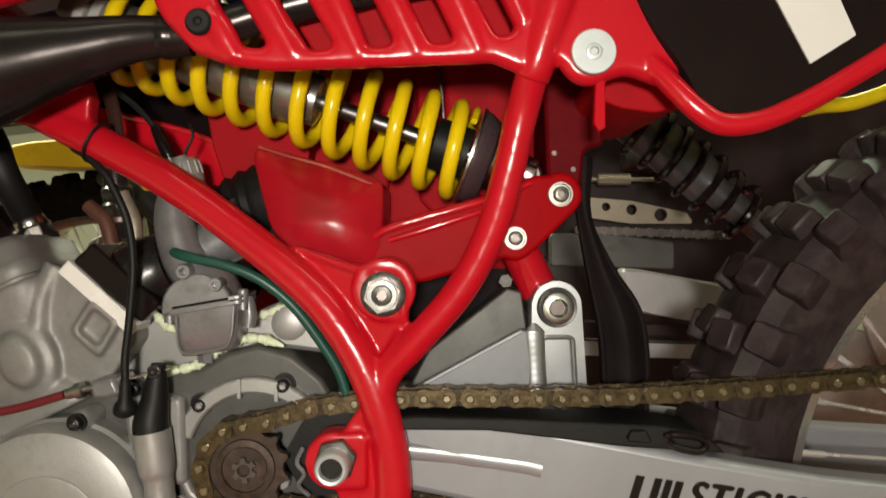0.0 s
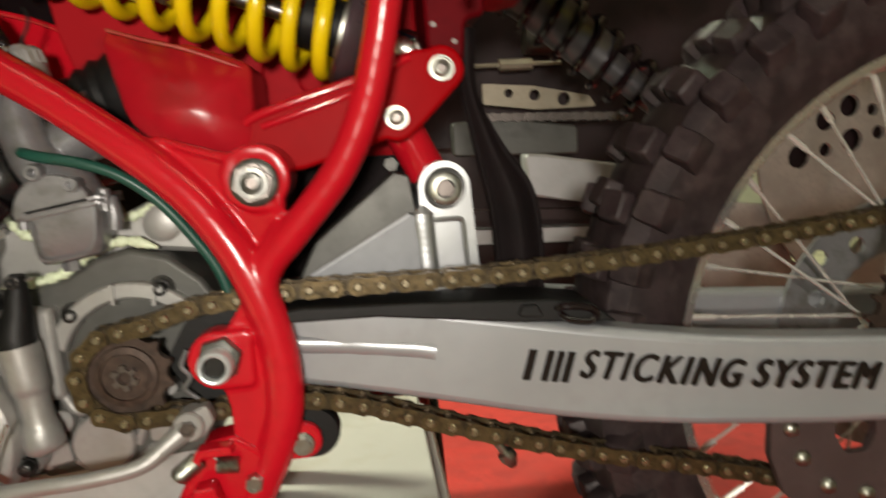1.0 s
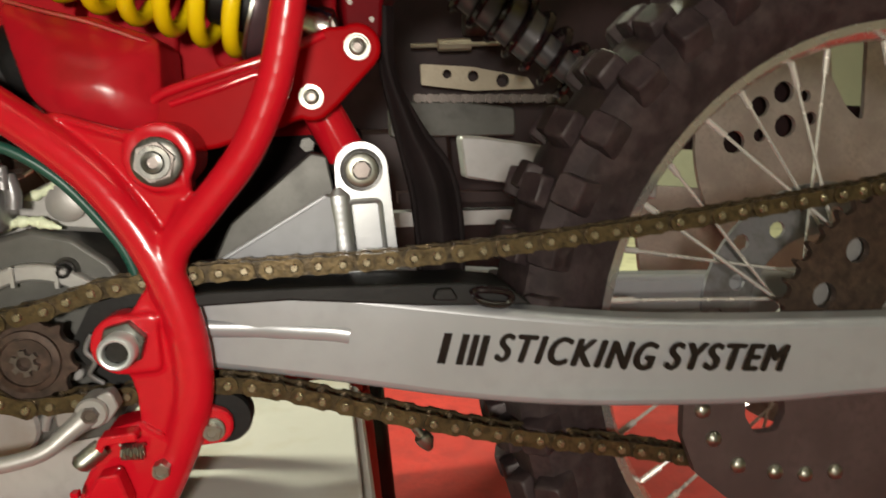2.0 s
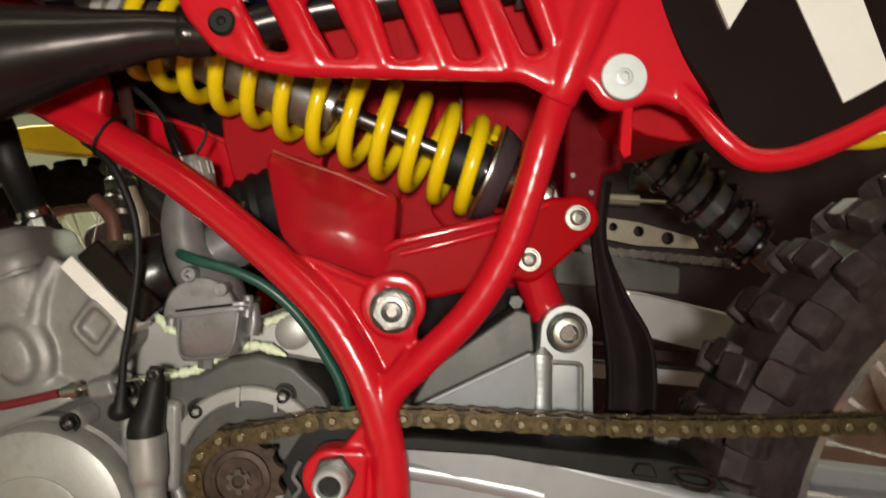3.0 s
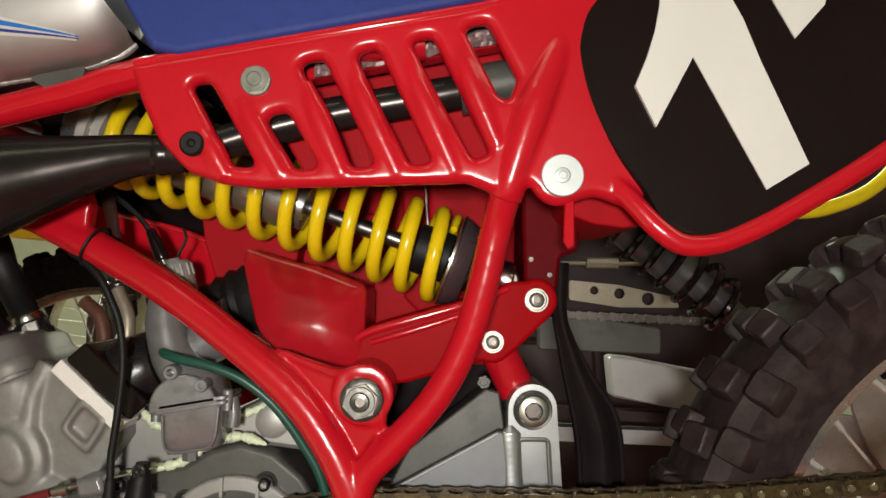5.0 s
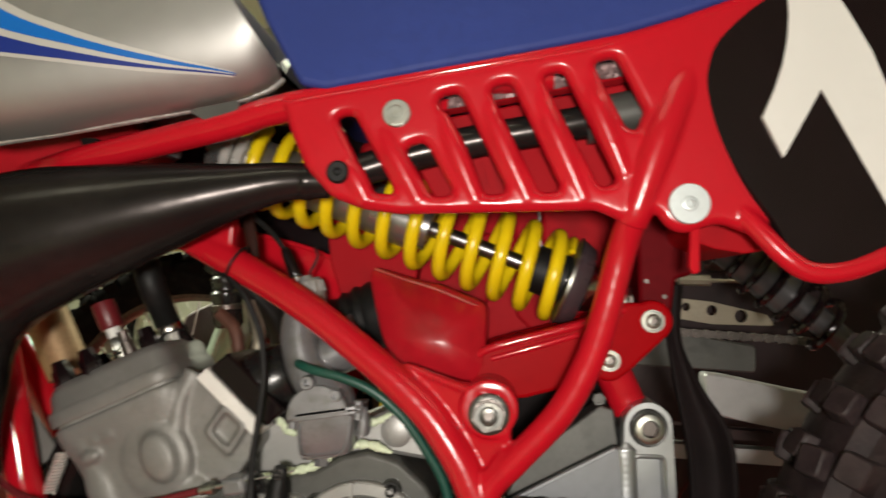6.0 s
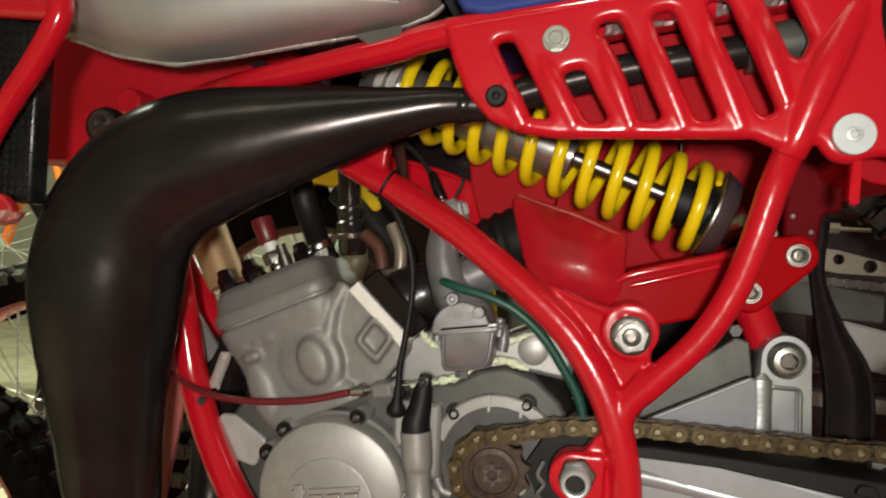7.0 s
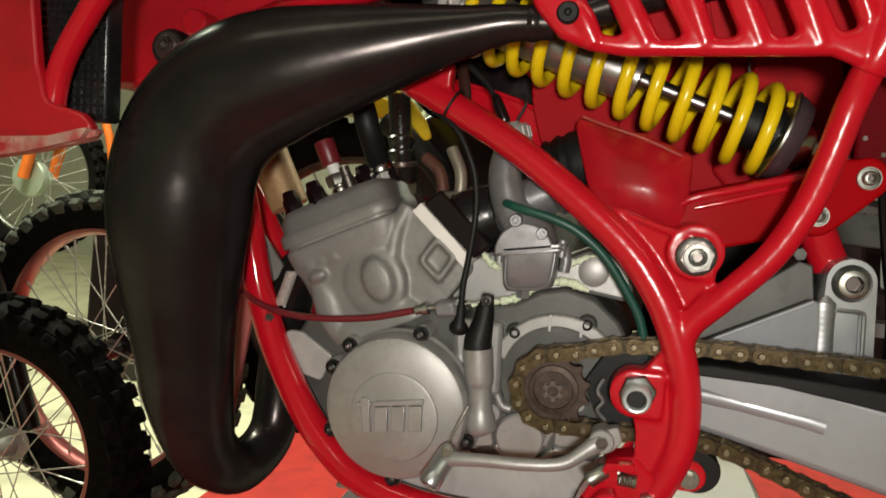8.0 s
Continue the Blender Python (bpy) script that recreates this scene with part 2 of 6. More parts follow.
def loft(bm, rings, cap=True, loop=True):
    """Skin over rings with the same number of points."""
    vs = [[bm.verts.new(Vector(c)) for c in ring] for ring in rings]
    k = len(vs[0])
    for a, b in zip(vs, vs[1:]):
        for i in range(k if loop else k - 1):
            bm.faces.new((a[i], a[(i + 1) % k], b[(i + 1) % k], b[i]))
    if cap:
        bm.faces.new(vs[0][::-1])
        bm.faces.new(vs[-1])
    return vs


def tube(pts, r, seg=14, step=6, bm=None, straight=False, squash=1.0):
    """A round bar along x, y, z points (a fourth number gives the radius there)."""
    bm = bm or bmesh.new()
    four = [(*q[:3], q[3] if len(q) > 3 else r) for q in pts]
    path = [np.array(q, float) for q in four] if straight else spline(four, step)
    rings, up = [], None
    for i, q in enumerate(path):
        a, b = path[max(0, i - 1)][:3], path[min(len(path) - 1, i + 1)][:3]
        d = Vector([float(c) for c in b - a]).normalized()
        if up is None:
            up = Vector((0, 1, 0)) if abs(d.y) < 0.9 else Vector((0, 0, 1))
        s = d.cross(up).normalized()
        up = s.cross(d).normalized()
        rad = max(float(q[3]), 1e-4)
        rings.append([Vector([float(c) for c in q[:3]]) + float(rad) * (math.cos(2 * math.pi * k / seg) * s + squash * math.sin(2 * math.pi * k / seg) * up) for k in range(seg)])
    loft(bm, rings)
    return bm


def lathe(profile, centre=(0, 0, 0), axis=(0, 1, 0), seg=28, bm=None, cap=True):
    """Turns a profile of (radius, way along the axis) about the axis through centre."""
    bm = bm or bmesh.new()
    d = Vector(axis).normalized()
    u = d.cross(Vector((0, 0, 1)) if abs(d.z) < 0.9 else Vector((1, 0, 0))).normalized()
    w = d.cross(u)
    c = Vector(centre)
    loft(bm, [[c + d * h + max(r, 1e-5) * (math.cos(2 * math.pi * k / seg) * u + math.sin(2 * math.pi * k / seg) * w) for k in range(seg)] for r, h in profile], cap)
    return bm


def rounded(pts, r, n=4):
    """A polygon of (x, z) points with its corners rounded; a third number gives the radius at that corner."""
    out, k = [], len(pts)
    for i in range(k):
        p, a, b = (np.array(pts[j % k][:2], float) for j in (i, i - 1, i + 1))
        rad = pts[i][2] if len(pts[i]) > 2 else r
        u, v = a - p, b - p
        lu, lv = np.linalg.norm(u), np.linalg.norm(v)
        u, v = u / lu, v / lv
        half = math.acos(max(-1, min(1, float(u @ v)))) / 2
        t = min(rad / max(math.tan(half), 1e-3), lu * 0.48, lv * 0.48)
        s, e = p + u * t, p + v * t
        for j in range(n + 1):
            q = j / n
            out.append(tuple((1 - q) ** 2 * s + 2 * q * (1 - q) * p + q * q * e))
    return out


def arc(cx, cz, r, a0, a1, n=10):
    return [(cx + r * math.cos(radians(a0 + (a1 - a0) * i / n)), cz + r * math.sin(radians(a0 + (a1 - a0) * i / n))) for i in range(n + 1)]


def prism(outline, y0, y1, holes=(), bm=None):
    """A plate between the planes y0 and y1, with an (x, z) outline and holes. y0 and y1 may be functions of x and z."""
    bm = bm or bmesh.new()
    f0 = y0 if callable(y0) else (lambda x, z: y0)
    f1 = y1 if callable(y1) else (lambda x, z: y1)
    edges, loops = [], []
    for ring in (outline, *holes):
        vs = [bm.verts.new((x, 0, z)) for x, z in ring]
        loops.append(vs)
        edges += [bm.edges.new((vs[i], vs[(i + 1) % len(vs)])) for i in range(len(vs))]
    if holes:
        faces = [g for g in bmesh.ops.triangle_fill(bm, use_beauty=True, edges=edges)["geom"] if isinstance(g, bmesh.types.BMFace)]
    else:
        faces = [bm.faces.new(loops[0])]
    back = {}
    for vs in loops:
        for v in vs:
            back[v] = bm.verts.new((v.co.x, f1(v.co.x, v.co.z), v.co.z))
    for f in faces:
        bm.faces.new([back[v] for v in f.verts][::-1])
    for vs in loops:
        for i in range(len(vs)):
            a, b = vs[i], vs[(i + 1) % len(vs)]
            bm.faces.new((a, b, back[b], back[a]))
    for vs in loops:
        for v in vs:
            v.co.y = f0(v.co.x, v.co.z)
    return bm


def soft_plate(outline, y0, y1, holes=(), r=0.005, n=4, flat=True, bm=None):
    """A plate whose front edges, round the outline and the holes, are rolled over with radius r."""
    bm = bm or bmesh.new()
    f0 = y0 if callable(y0) else (lambda x, z: y0)
    f1 = y1 if callable(y1) else (lambda x, z: y1)
    inner, base = [], []
    for k, ring in enumerate((outline, *holes)):
        pts = [np.array(q, float) for q in ring]
        pts = [q for i, q in enumerate(pts) if np.linalg.norm(q - pts[i - 1]) > 1e-6]
        c = len(pts)
        area = sum(pts[i - 1][0] * pts[i][1] - pts[i][0] * pts[i - 1][1] for i in range(c))
        sign = (1 if area > 0 else -1) * (1 if k == 0 else -1)
        normal = []
        for i in range(c):
            a, b = pts[i] - pts[i - 1], pts[(i + 1) % c] - pts[i]
            a, b = a / np.linalg.norm(a), b / np.linalg.norm(b)
            m = np.array((-a[1], a[0])) + np.array((-b[1], b[0]))
            normal.append(sign * m / max(0.5, 0.5 * float(m @ m)))
        layers = []
        for s in range(n + 1):
            q = math.pi / 2 * s / n
            d, h = r * (1 - math.cos(q)), r * (1 - math.sin(q))
            layers.append([bm.verts.new((p[0] + m[0] * d, f0(p[0], p[1]) + h, p[1] + m[1] * d)) for p, m in zip(pts, normal)])
        if flat:
            layers.append([bm.verts.new((p[0] + m[0] * r * 1.12, f0(p[0], p[1]), p[1] + m[1] * r * 1.12)) for p, m in zip(pts, normal)])
        back = [bm.verts.new((p[0], f1(p[0], p[1]), p[1])) for p in pts]
        for a, b in zip([back] + layers, layers):
            for i in range(c):
                bm.faces.new((a[i], a[(i + 1) % c], b[(i + 1) % c], b[i]))
        inner.append(layers[-1])
        base.append(back)
    for loops in (inner, base):
        if len(loops) == 1:
            bm.faces.new(loops[0])
            continue
        edges = [bm.edges.get((v[i], v[(i + 1) % len(v)])) for v in loops for i in range(len(v))]
        bmesh.ops.triangle_fill(bm, use_beauty=True, edges=edges)
    return bm


def widened(ring, d):
    """An (x, z) ring moved outwards by d."""
    pts = [np.array(q, float) for q in ring]
    pts = [q for i, q in enumerate(pts) if np.linalg.norm(q - pts[i - 1]) > 1e-6]
    k = len(pts)
    area = sum(pts[i - 1][0] * pts[i][1] - pts[i][0] * pts[i - 1][1] for i in range(k))
    out = []
    for i in range(k):
        t = pts[(i + 1) % k] - pts[i - 1]
        t = t / np.linalg.norm(t) * (1 if area > 0 else -1)
        out.append((float(pts[i][0] + t[1] * d), float(pts[i][1] - t[0] * d)))
    return out


def block(x0, x1, y0, y1, z0, z1, bm=None):
    bm = bm or bmesh.new()
    return prism([(x0, z0), (x1, z0), (x1, z1), (x0, z1)], y0, y1, bm=bm)


def join(*bms):
    """One bmesh out of several."""
    out = bmesh.new()
    for b in bms:
        me = bpy.data.meshes.new("tmp")
        b.to_mesh(me)
        b.free()
        out.from_mesh(me)
        bpy.data.meshes.remove(me)
    return out


def mirrored(bm):
    """The same on the bike's other side."""
    for v in bm.verts:
        v.co.y = -v.co.y
    return bm


def turned(bm, m):
    bmesh.ops.transform(bm, matrix=m, verts=bm.verts)
    return bm


def hexagon(r, turn=0):
    return [(r * math.cos(radians(60 * i + turn)), r * math.sin(radians(60 * i + turn))) for i in range(6)]


def bolt(parent, x, y, z, r, washer=0.0, kind="hex", name="bolt", label="", turn=0, tall=0.6, material=None):
    """A fastener that sticks out towards -y: an optional washer, and a hex head, nut or socket head."""
    material = material or CHROME
    bms = []
    w = 0.0018 if washer else 0.0
    if washer and kind == "socket":
        bms.append(lathe([(washer, 0), (washer, -0.0016), (washer * 0.96, -0.0024), (washer * 0.86, -0.0024), (washer * 0.82, -0.0014), (washer * 0.80, -0.0001), (r * 0.5, -0.0001)], (x, y, z)))
    elif washer:
        bms.append(lathe([(washer * 0.45, 0), (washer, 0), (washer, -w + 0.0005), (washer - 0.0006, -w), (washer * 0.45, -w)], (x, y, z)))
    h = r * tall * 1.4
    if kind == "hex":
        bms.append(prism([(x + a, z + b) for a, b in hexagon(r, turn)], y - w - h * 0.85, y - w))
        bms.append(lathe([(r * 0.86, -w - h * 0.8), (r * 0.84, -w - h), (r * 0.55, -w - h), (r * 0.5, -w - h * 0.9), (0, -w - h * 0.9)], (x, y, z)))
    elif kind == "nut":
        bms.append(lathe([(r * 1.2, -w), (r * 1.2, -w - h * 0.18), (r * 0.95, -w - h * 0.3)], (x, y, z)))
        bms.append(prism([(x + a, z + b) for a, b in hexagon(r, turn)], y - w - h * 0.85, y - w - h * 0.1))
        bms.append(lathe([(r * 0.84, -w - h * 0.8), (r * 0.80, -w - h * 1.05), (r * 0.56, -w - h * 1.05), (r * 0.52, -w - h * 0.9), (r * 0.5, -w - h * 1.35), (r * 0.30, -w - h * 1.4), (r * 0.26, -w - h * 1.0), (0, -w - h)], (x, y, z)))
    elif kind == "socket":
        bms.append(lathe([(r * 0.80, -w + 0.002), (r * 0.80, -w - h * 0.75), (r * 0.74, -w - h * 1.0), (r * 0.60, -w - h * 1.12), (r * 0.46, -w - h * 1.15), (r * 0.44, -w - h * 1.05)], (x, y, z), cap=False))
        ring = lambda hh, f: [Vector((x + a * f, y - w - hh, z + b * f)) for a, b in hexagon(r * 0.45, turn)]
        well = bmesh.new()
        well.faces.new(loft(well, [ring(h * 1.06, 1.0), ring(h * 0.1, 0.92)], cap=False)[-1])
        bms.append(well)
    ob = part(name, join(*bms), material, parent, label, sharp=30)
    if kind == "nut":
        ob.data.materials.append(STEEL_DARK)
        for f in ob.data.polygons:
            f.material_index = int(math.hypot(f.center.x - x, f.center.z - z) < r * 0.27)
    # shade in the socket and washer groove is put in with dark steel
    if kind == "socket":
        ob.data.materials.append(STEEL_DARK)
        for f in ob.data.polygons:
            d = math.hypot(f.center.x - x, f.center.z - z)
            f.material_index = int(d < r * 0.44 or (washer > 0 and r * 0.81 < d < washer * 0.84))
    return ob


# ---- the room ----
GROUND = -0.30


def room():
    f = part("floor", block(-7, 5, -3.5, 5, GROUND - 0.1, GROUND), FLOOR)
    tagged(f, "pale yellowish painted concrete floor", "floor", kind="structure")
    for name, b in (("wall_north", (-7, 5, 5, 5.2)), ("wall_south", (-7, 5, -3.7, -3.5)), ("wall_west", (-7.2, -7, -3.7, 5.2)), ("wall_east", (5, 5.2, -3.7, 5.2))):
        tagged(part(name, block(*b, GROUND, 2.75), WALL), "plain pale plastered workshop wall", "wall", kind="structure")
    tagged(part("ceiling", block(-7.2, 5.2, -3.7, 5.2, 2.75, 2.95), CEILING), "plain painted workshop ceiling", "ceiling", kind="structure")
    for x, y, _ in CEILING_LIGHTS:
        t = thing("ceiling_light", "white ceiling light fitting under the ceiling", "lamp", "ceiling lights", (x, y, 2.75))
        part("housing", block(-0.78, 0.78, -0.13, 0.13, -0.15, 0.0), WHITE_PAINT, t, bevel=0.01)
    rug = part("floor_mat", block(-1.15, 3.0, -1.6, 2.7, GROUND, GROUND + 0.006), MAT_RED)
    tagged(rug, "red textile mat lying on the floor under the motorcycles", "mat")
    # unseen tripod and housing, added to carry the torch's stand-in light
    w = thing("torch_tripod", "unseen tripod lamp added in place of the camera's torch", "lamp", at=(TORCH_AT[0], TORCH_AT[1] - 0.05, GROUND + 0.006))
    part("pole", tube([(0, -0.02, 0.25), (0, -0.02, TORCH_AT[2] - GROUND - 0.03)], 0.012, 12, straight=True), STEEL_DARK, w)
    part("head", block(-0.075, 0.075, -0.035, 0.0, TORCH_AT[2] - GROUND - 0.08, TORCH_AT[2] - GROUND + 0.07), BLACK_GLOSS, w, bevel=0.01)
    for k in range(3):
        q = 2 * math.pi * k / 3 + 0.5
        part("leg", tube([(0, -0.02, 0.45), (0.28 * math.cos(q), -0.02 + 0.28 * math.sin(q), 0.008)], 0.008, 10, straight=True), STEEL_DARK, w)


room()

# ---- the motorcycle ----
bike = thing("motorcycle", "red off-road motorcycle with yellow spring on a white stand", "motorcycle")


REAR_TUBE = [(-0.046, -0.075, 0.505), (-0.040, -0.076, 0.535), (-0.020, -0.080, 0.5585), (0.0105, -0.085, 0.594), (0.0300, -0.089, 0.6315), (0.0410, -0.094, 0.6685), (0.0500, -0.100, 0.710),
             (0.0575, -0.1130, 0.740), (0.069, -0.1180, 0.776), (0.085, -0.1145, 0.818), (0.100, -0.110, 0.86), (0.115, -0.104, 0.91)]


def welded_left(main):
    """Tubes, gusset and spindle bracket of the left side, welded together."""
    g = [(-0.112, 0.629, 0.01), (-0.0844, 0.6187, 0.03), (-0.0628, 0.6123, 0.02), (-0.047, 0.6105, 0.02), (-0.0305, 0.6075, 0.008), (-0.0245, 0.596, 0.01), (-0.0235, 0.572, 0.02), (-0.036, 0.550), (-0.05, 0.535), (-0.075, 0.565), (-0.10, 0.600)]
    slope = lambda x, z: -0.085 + 0.022 * min(1.0, max(0.0, (math.hypot(x + 0.035, z - 0.594) - 0.018) / 0.065))
    s = arc(-0.0745, 0.4790, 0.0185, 75, 250, 14) + [(-0.0735, 0.458), (-0.0705, 0.444), (-0.0700, 0.405), (-0.050, 0.398), (-0.038, 0.430), (-0.036, 0.47), (-0.038, 0.522), (-0.050, 0.524), (-0.062, 0.508)]
    pad = arc(-0.0745, 0.4790, 0.0195, 70, 270, 14) + [(-0.0555, 0.4600), (-0.0520, 0.4620), (-0.0520, 0.4960), (-0.0555, 0.4985)]
    lower = [q for q in REAR_TUBE if q[2] < 0.72] + [(0.0575, -0.1130, 0.740), (0.0635, -0.1160, 0.758)]
    head = [(-0.318, 0.714), (-0.285, 0.735), (-0.253, 0.750), (-0.246, 0.728), (-0.248, 0.702), (-0.275, 0.704)]
    return [tube(main, 0.0128, 20), tube(lower, 0.0108, 20), prism(rounded(head, 0.004, 2), -0.058, -0.042),
            soft_plate(rounded(g, 0.006, 3), slope, -0.062, (), 0.004, 4),
            lathe([(0.0215, -0.083), (0.0215, -0.030), (0.019, -0.028)], (-0.0405, 0, 0.5945)),
            prism(rounded(s, 0.004, 2), -0.0785, -0.060), prism(rounded(pad, 0.002, 2), -0.0835, -0.060),
            tube([(-0.044, -0.080, 0.544), (-0.037, -0.081, 0.553), (-0.028, -0.081, 0.565)], 0.0034, 8)]


def frame_tubes():
    # left main tube: from the head down to the footrest
    main = [(-0.40, -0.035, 0.775), (-0.325, -0.042, 0.737), (-0.251, -0.050, 0.700), (-0.190, -0.056, 0.667), (-0.132, -0.063, 0.626), (-0.089, -0.069, 0.590),
            (-0.063, -0.073, 0.556), (-0.046, -0.075, 0.520), (-0.037, -0.075, 0.485), (-0.035, -0.075, 0.452), (-0.040, -0.075, 0.425), (-0.053, -0.074, 0.395), (-0.072, -0.073, 0.362), (-0.10, -0.07, 0.335)]
    part("main_tube", mirrored(tube(main, 0.0128, 16)), RED, bike)
    a = fused("main_frame", welded_left(main), RED_CAST, bike, "glossy red welded frame tubes with gussets", 0.0014, 12)
    part("cable_tie", tube([(-0.245 + 0.0152 * (math.cos(q) * 0.47), -0.0505 + 0.0152 * math.sin(q), 0.697 + 0.0152 * math.cos(q) * 0.88) for q in [i * 0.35 for i in range(19)]], 0.0012, 6, 1), BLACK_RUBBER, a, "black cable tie round the tube")
    rear = REAR_TUBE
    part("rear_tube", mirrored(tube(rear, 0.0108, 14)), RED, bike)
    # upper rail below tank and seat
    rail = [(-0.43, -0.040, 0.769), (-0.395, -0.072, 0.7675), (-0.350, -0.095, 0.7725), (-0.275, -0.104, 0.788), (-0.230, -0.106, 0.799), (-0.197, -0.107, 0.8090), (-0.10, -0.105, 0.829), (0.0, -0.10, 0.835)]
    part("upper_rail", tube(rail, 0.0108, 16), RED, bike)
    part("upper_rail", mirrored(tube(rail, 0.0125, 14)), RED, bike)
    # front down tube and lower cradle
    low = [(-0.50, -0.03, 0.76), (-0.462, -0.034, 0.66), (-0.432, -0.038, 0.557), (-0.420, -0.040, 0.515), (-0.400, -0.045, 0.470), (-0.371, -0.052, 0.425), (-0.343, -0.056, 0.391), (-0.306, -0.058, 0.362),
           (-0.255, -0.060, 0.348), (-0.19, -0.062, 0.345), (-0.12, -0.066, 0.345), (-0.085, -0.07, 0.343)]
    part("down_tube", tube(low, 0.0138, 18), RED, bike)
    far = [(-0.545, 0.030, 0.720), (-0.4715, 0.035, 0.601), (-0.4550, 0.035, 0.574), (-0.4315, 0.036, 0.533), (-0.4150, 0.040, 0.500)] + [(x, -y, z) for x, y, z in low[4:]]
    part("down_tube", tube(far, 0.0128, 16), RED, bike)
    for z, x in ((0.497, -0.413), (0.408, -0.356)):
        bolt(bike, x + 0.010, -0.052, z, 0.004, kind="hex")
    bolt(a, -0.0405, -0.0885, 0.5920, 0.0122, 0.0150, "nut", "pivot_nut", "zinc-plated nut with a washer", 15, 0.55, NUT)
    # swing arm spindle: a dark hexagon behind a bright hollow end with a socket
    sx, sz = -0.0735, 0.4795
    n = part("spindle_nut", prism([(sx + 0.001 + p, sz + 0.002 + q) for p, q in hexagon(0.0146, 12)], -0.0905, -0.080), NUT, a, "plated spindle nut", bevel=0.001)
    part("spindle", lathe([(0.0112, -0.088), (0.0112, -0.1005), (0.0104, -0.1030), (0.0092, -0.1040), (0.0078, -0.1036), (0.0072, -0.1015), (0.0070, -0.0985)], (sx, 0, sz), seg=32, cap=False), WASHER, n, "bright hollow spindle end")
    # shade inside the hollow end is put in with blackened pieces
    part("spindle_socket", lathe([(0.0071, -0.0990), (0.0040, -0.0985), (0.0036, -0.0960), (0.0, -0.0960)], (sx, 0, sz), seg=6), DARK_RING, n)
    part("spindle_well", lathe([(0.0030, -0.0964), (0, -0.0964)], (sx, 0, sz), seg=6), BLACK_GLOSS, n)
    # footrest bracket and chain roller bracket at the bottom
    f = [(-0.070, 0.428), (-0.052, 0.414), (-0.052, 0.392), (-0.066, 0.372), (-0.085, 0.345), (-0.125, 0.345), (-0.109, 0.388), (-0.098, 0.408), (-0.090, 0.424)]
    fp = part("footrest_bracket", prism(rounded(f, 0.004, 2), -0.084, -0.055), RED, bike, "red footrest bracket with plated bolts", bevel=0.003)
    part("bracket_lip", prism(rounded([(-0.098, 0.410), (-0.091, 0.425), (-0.070, 0.4265), (-0.068, 0.4205), (-0.088, 0.4195), (-0.094, 0.406)], 0.002, 2), -0.097, -0.083), RED, fp, bevel=0.0012)
    part("bracket_cheek", prism(rounded([(-0.094, 0.400), (-0.082, 0.402), (-0.076, 0.380), (-0.100, 0.346), (-0.122, 0.346), (-0.106, 0.384)], 0.003, 2), -0.100, -0.084), RED, fp, bevel=0.002)
    for k in range(5):
        part("cheek_tooth", block(-0.1095 - 0.003 * k, -0.1045 - 0.003 * k, -0.104, -0.098, 0.390 - 0.0085 * k, 0.3945 - 0.0085 * k), RED, fp, bevel=0.0008)
    bolt(fp, -0.058, -0.0845, 0.397, 0.0058, kind="hex", turn=20, tall=1.2)
    part("return_spring", tube([(-0.081 + 0.014 * i / 60, -0.090 + 0.0046 * math.sin(i * 0.75), 0.4120 - 0.001 * i / 60 + 0.0046 * math.cos(i * 0.75)) for i in range(61)], 0.0010, 6, 1), CHROME, fp, "small plated return spring")
    part("footrest_pin", tube([(-0.1035, -0.098, 0.4095, 0.0052), (-0.103, -0.098, 0.410, 0.0064), (-0.092, -0.090, 0.4165, 0.0064)], 0.006, 14, straight=True), CHROME, fp, "bright footrest pin")
    r = [(-0.045, 0.437), (-0.030, 0.4305)] + arc(-0.026, 0.416, 0.0125, 80, -80, 8) + [(-0.05, 0.403)]
    rp = part("roller_bracket", prism(rounded(r, 0.002, 2), -0.074, -0.066), RED, bike, bevel=0.002)
    part("chain_roller", lathe([(0.017, -0.066), (0.0185, -0.063), (0.0165, -0.058), (0.0185, -0.052), (0.017, -0.049)], (-0.020, 0, 0.418)), BLACK_RUBBER, rp, "black rubber chain roller")
    bolt(rp, -0.0265, -0.0745, 0.4145, 0.0062, 0.008, "hex", turn=10)
    part("splash_panel", prism(rounded([(-0.453, 0.540), (-0.444, 0.520), (-0.439, 0.485), (-0.456, 0.372), (-0.466, 0.400)], 0.004), -0.020, -0.014), PINK, bike, "faded pink splash panel", bevel=0.001)
    part("engine_mount", prism(rounded([(-0.394, 0.484), (-0.376, 0.484), (-0.344, 0.465), (-0.354, 0.440), (-0.372, 0.444)], 0.005), -0.041, -0.0348), SKID, bike, "dull aluminium engine mount plate", bevel=0.0012)
    # frame spine behind the tank
    sg = [(-0.62, 0.86), (-0.36, 0.83), (-0.33, 0.80), (-0.42, 0.765), (-0.50, 0.735), (-0.56, 0.70), (-0.60, 0.70)]
    spine = part("spine", prism(rounded(sg, 0.01), -0.045, 0.045), RED_SATIN, bike, bevel=0.006)
    bolt(spine, -0.5143, -0.06, 0.737, 0.0085, 0.013, "nut", turn=10, material=STEEL_DARK)
    part("mount_rubber", lathe([(0.016, -0.055), (0.018, -0.05), (0.018, -0.03), (0.016, -0.02)], (-0.515, -0.005, 0.736)), BLACK_RUBBER, spine)
    part("mount_stud", lathe([(0.012, 0), (0.012, -0.028), (0.010, -0.03)], (-0.482, -0.043, 0.757)), RED_SATIN, spine)


frame_tubes()


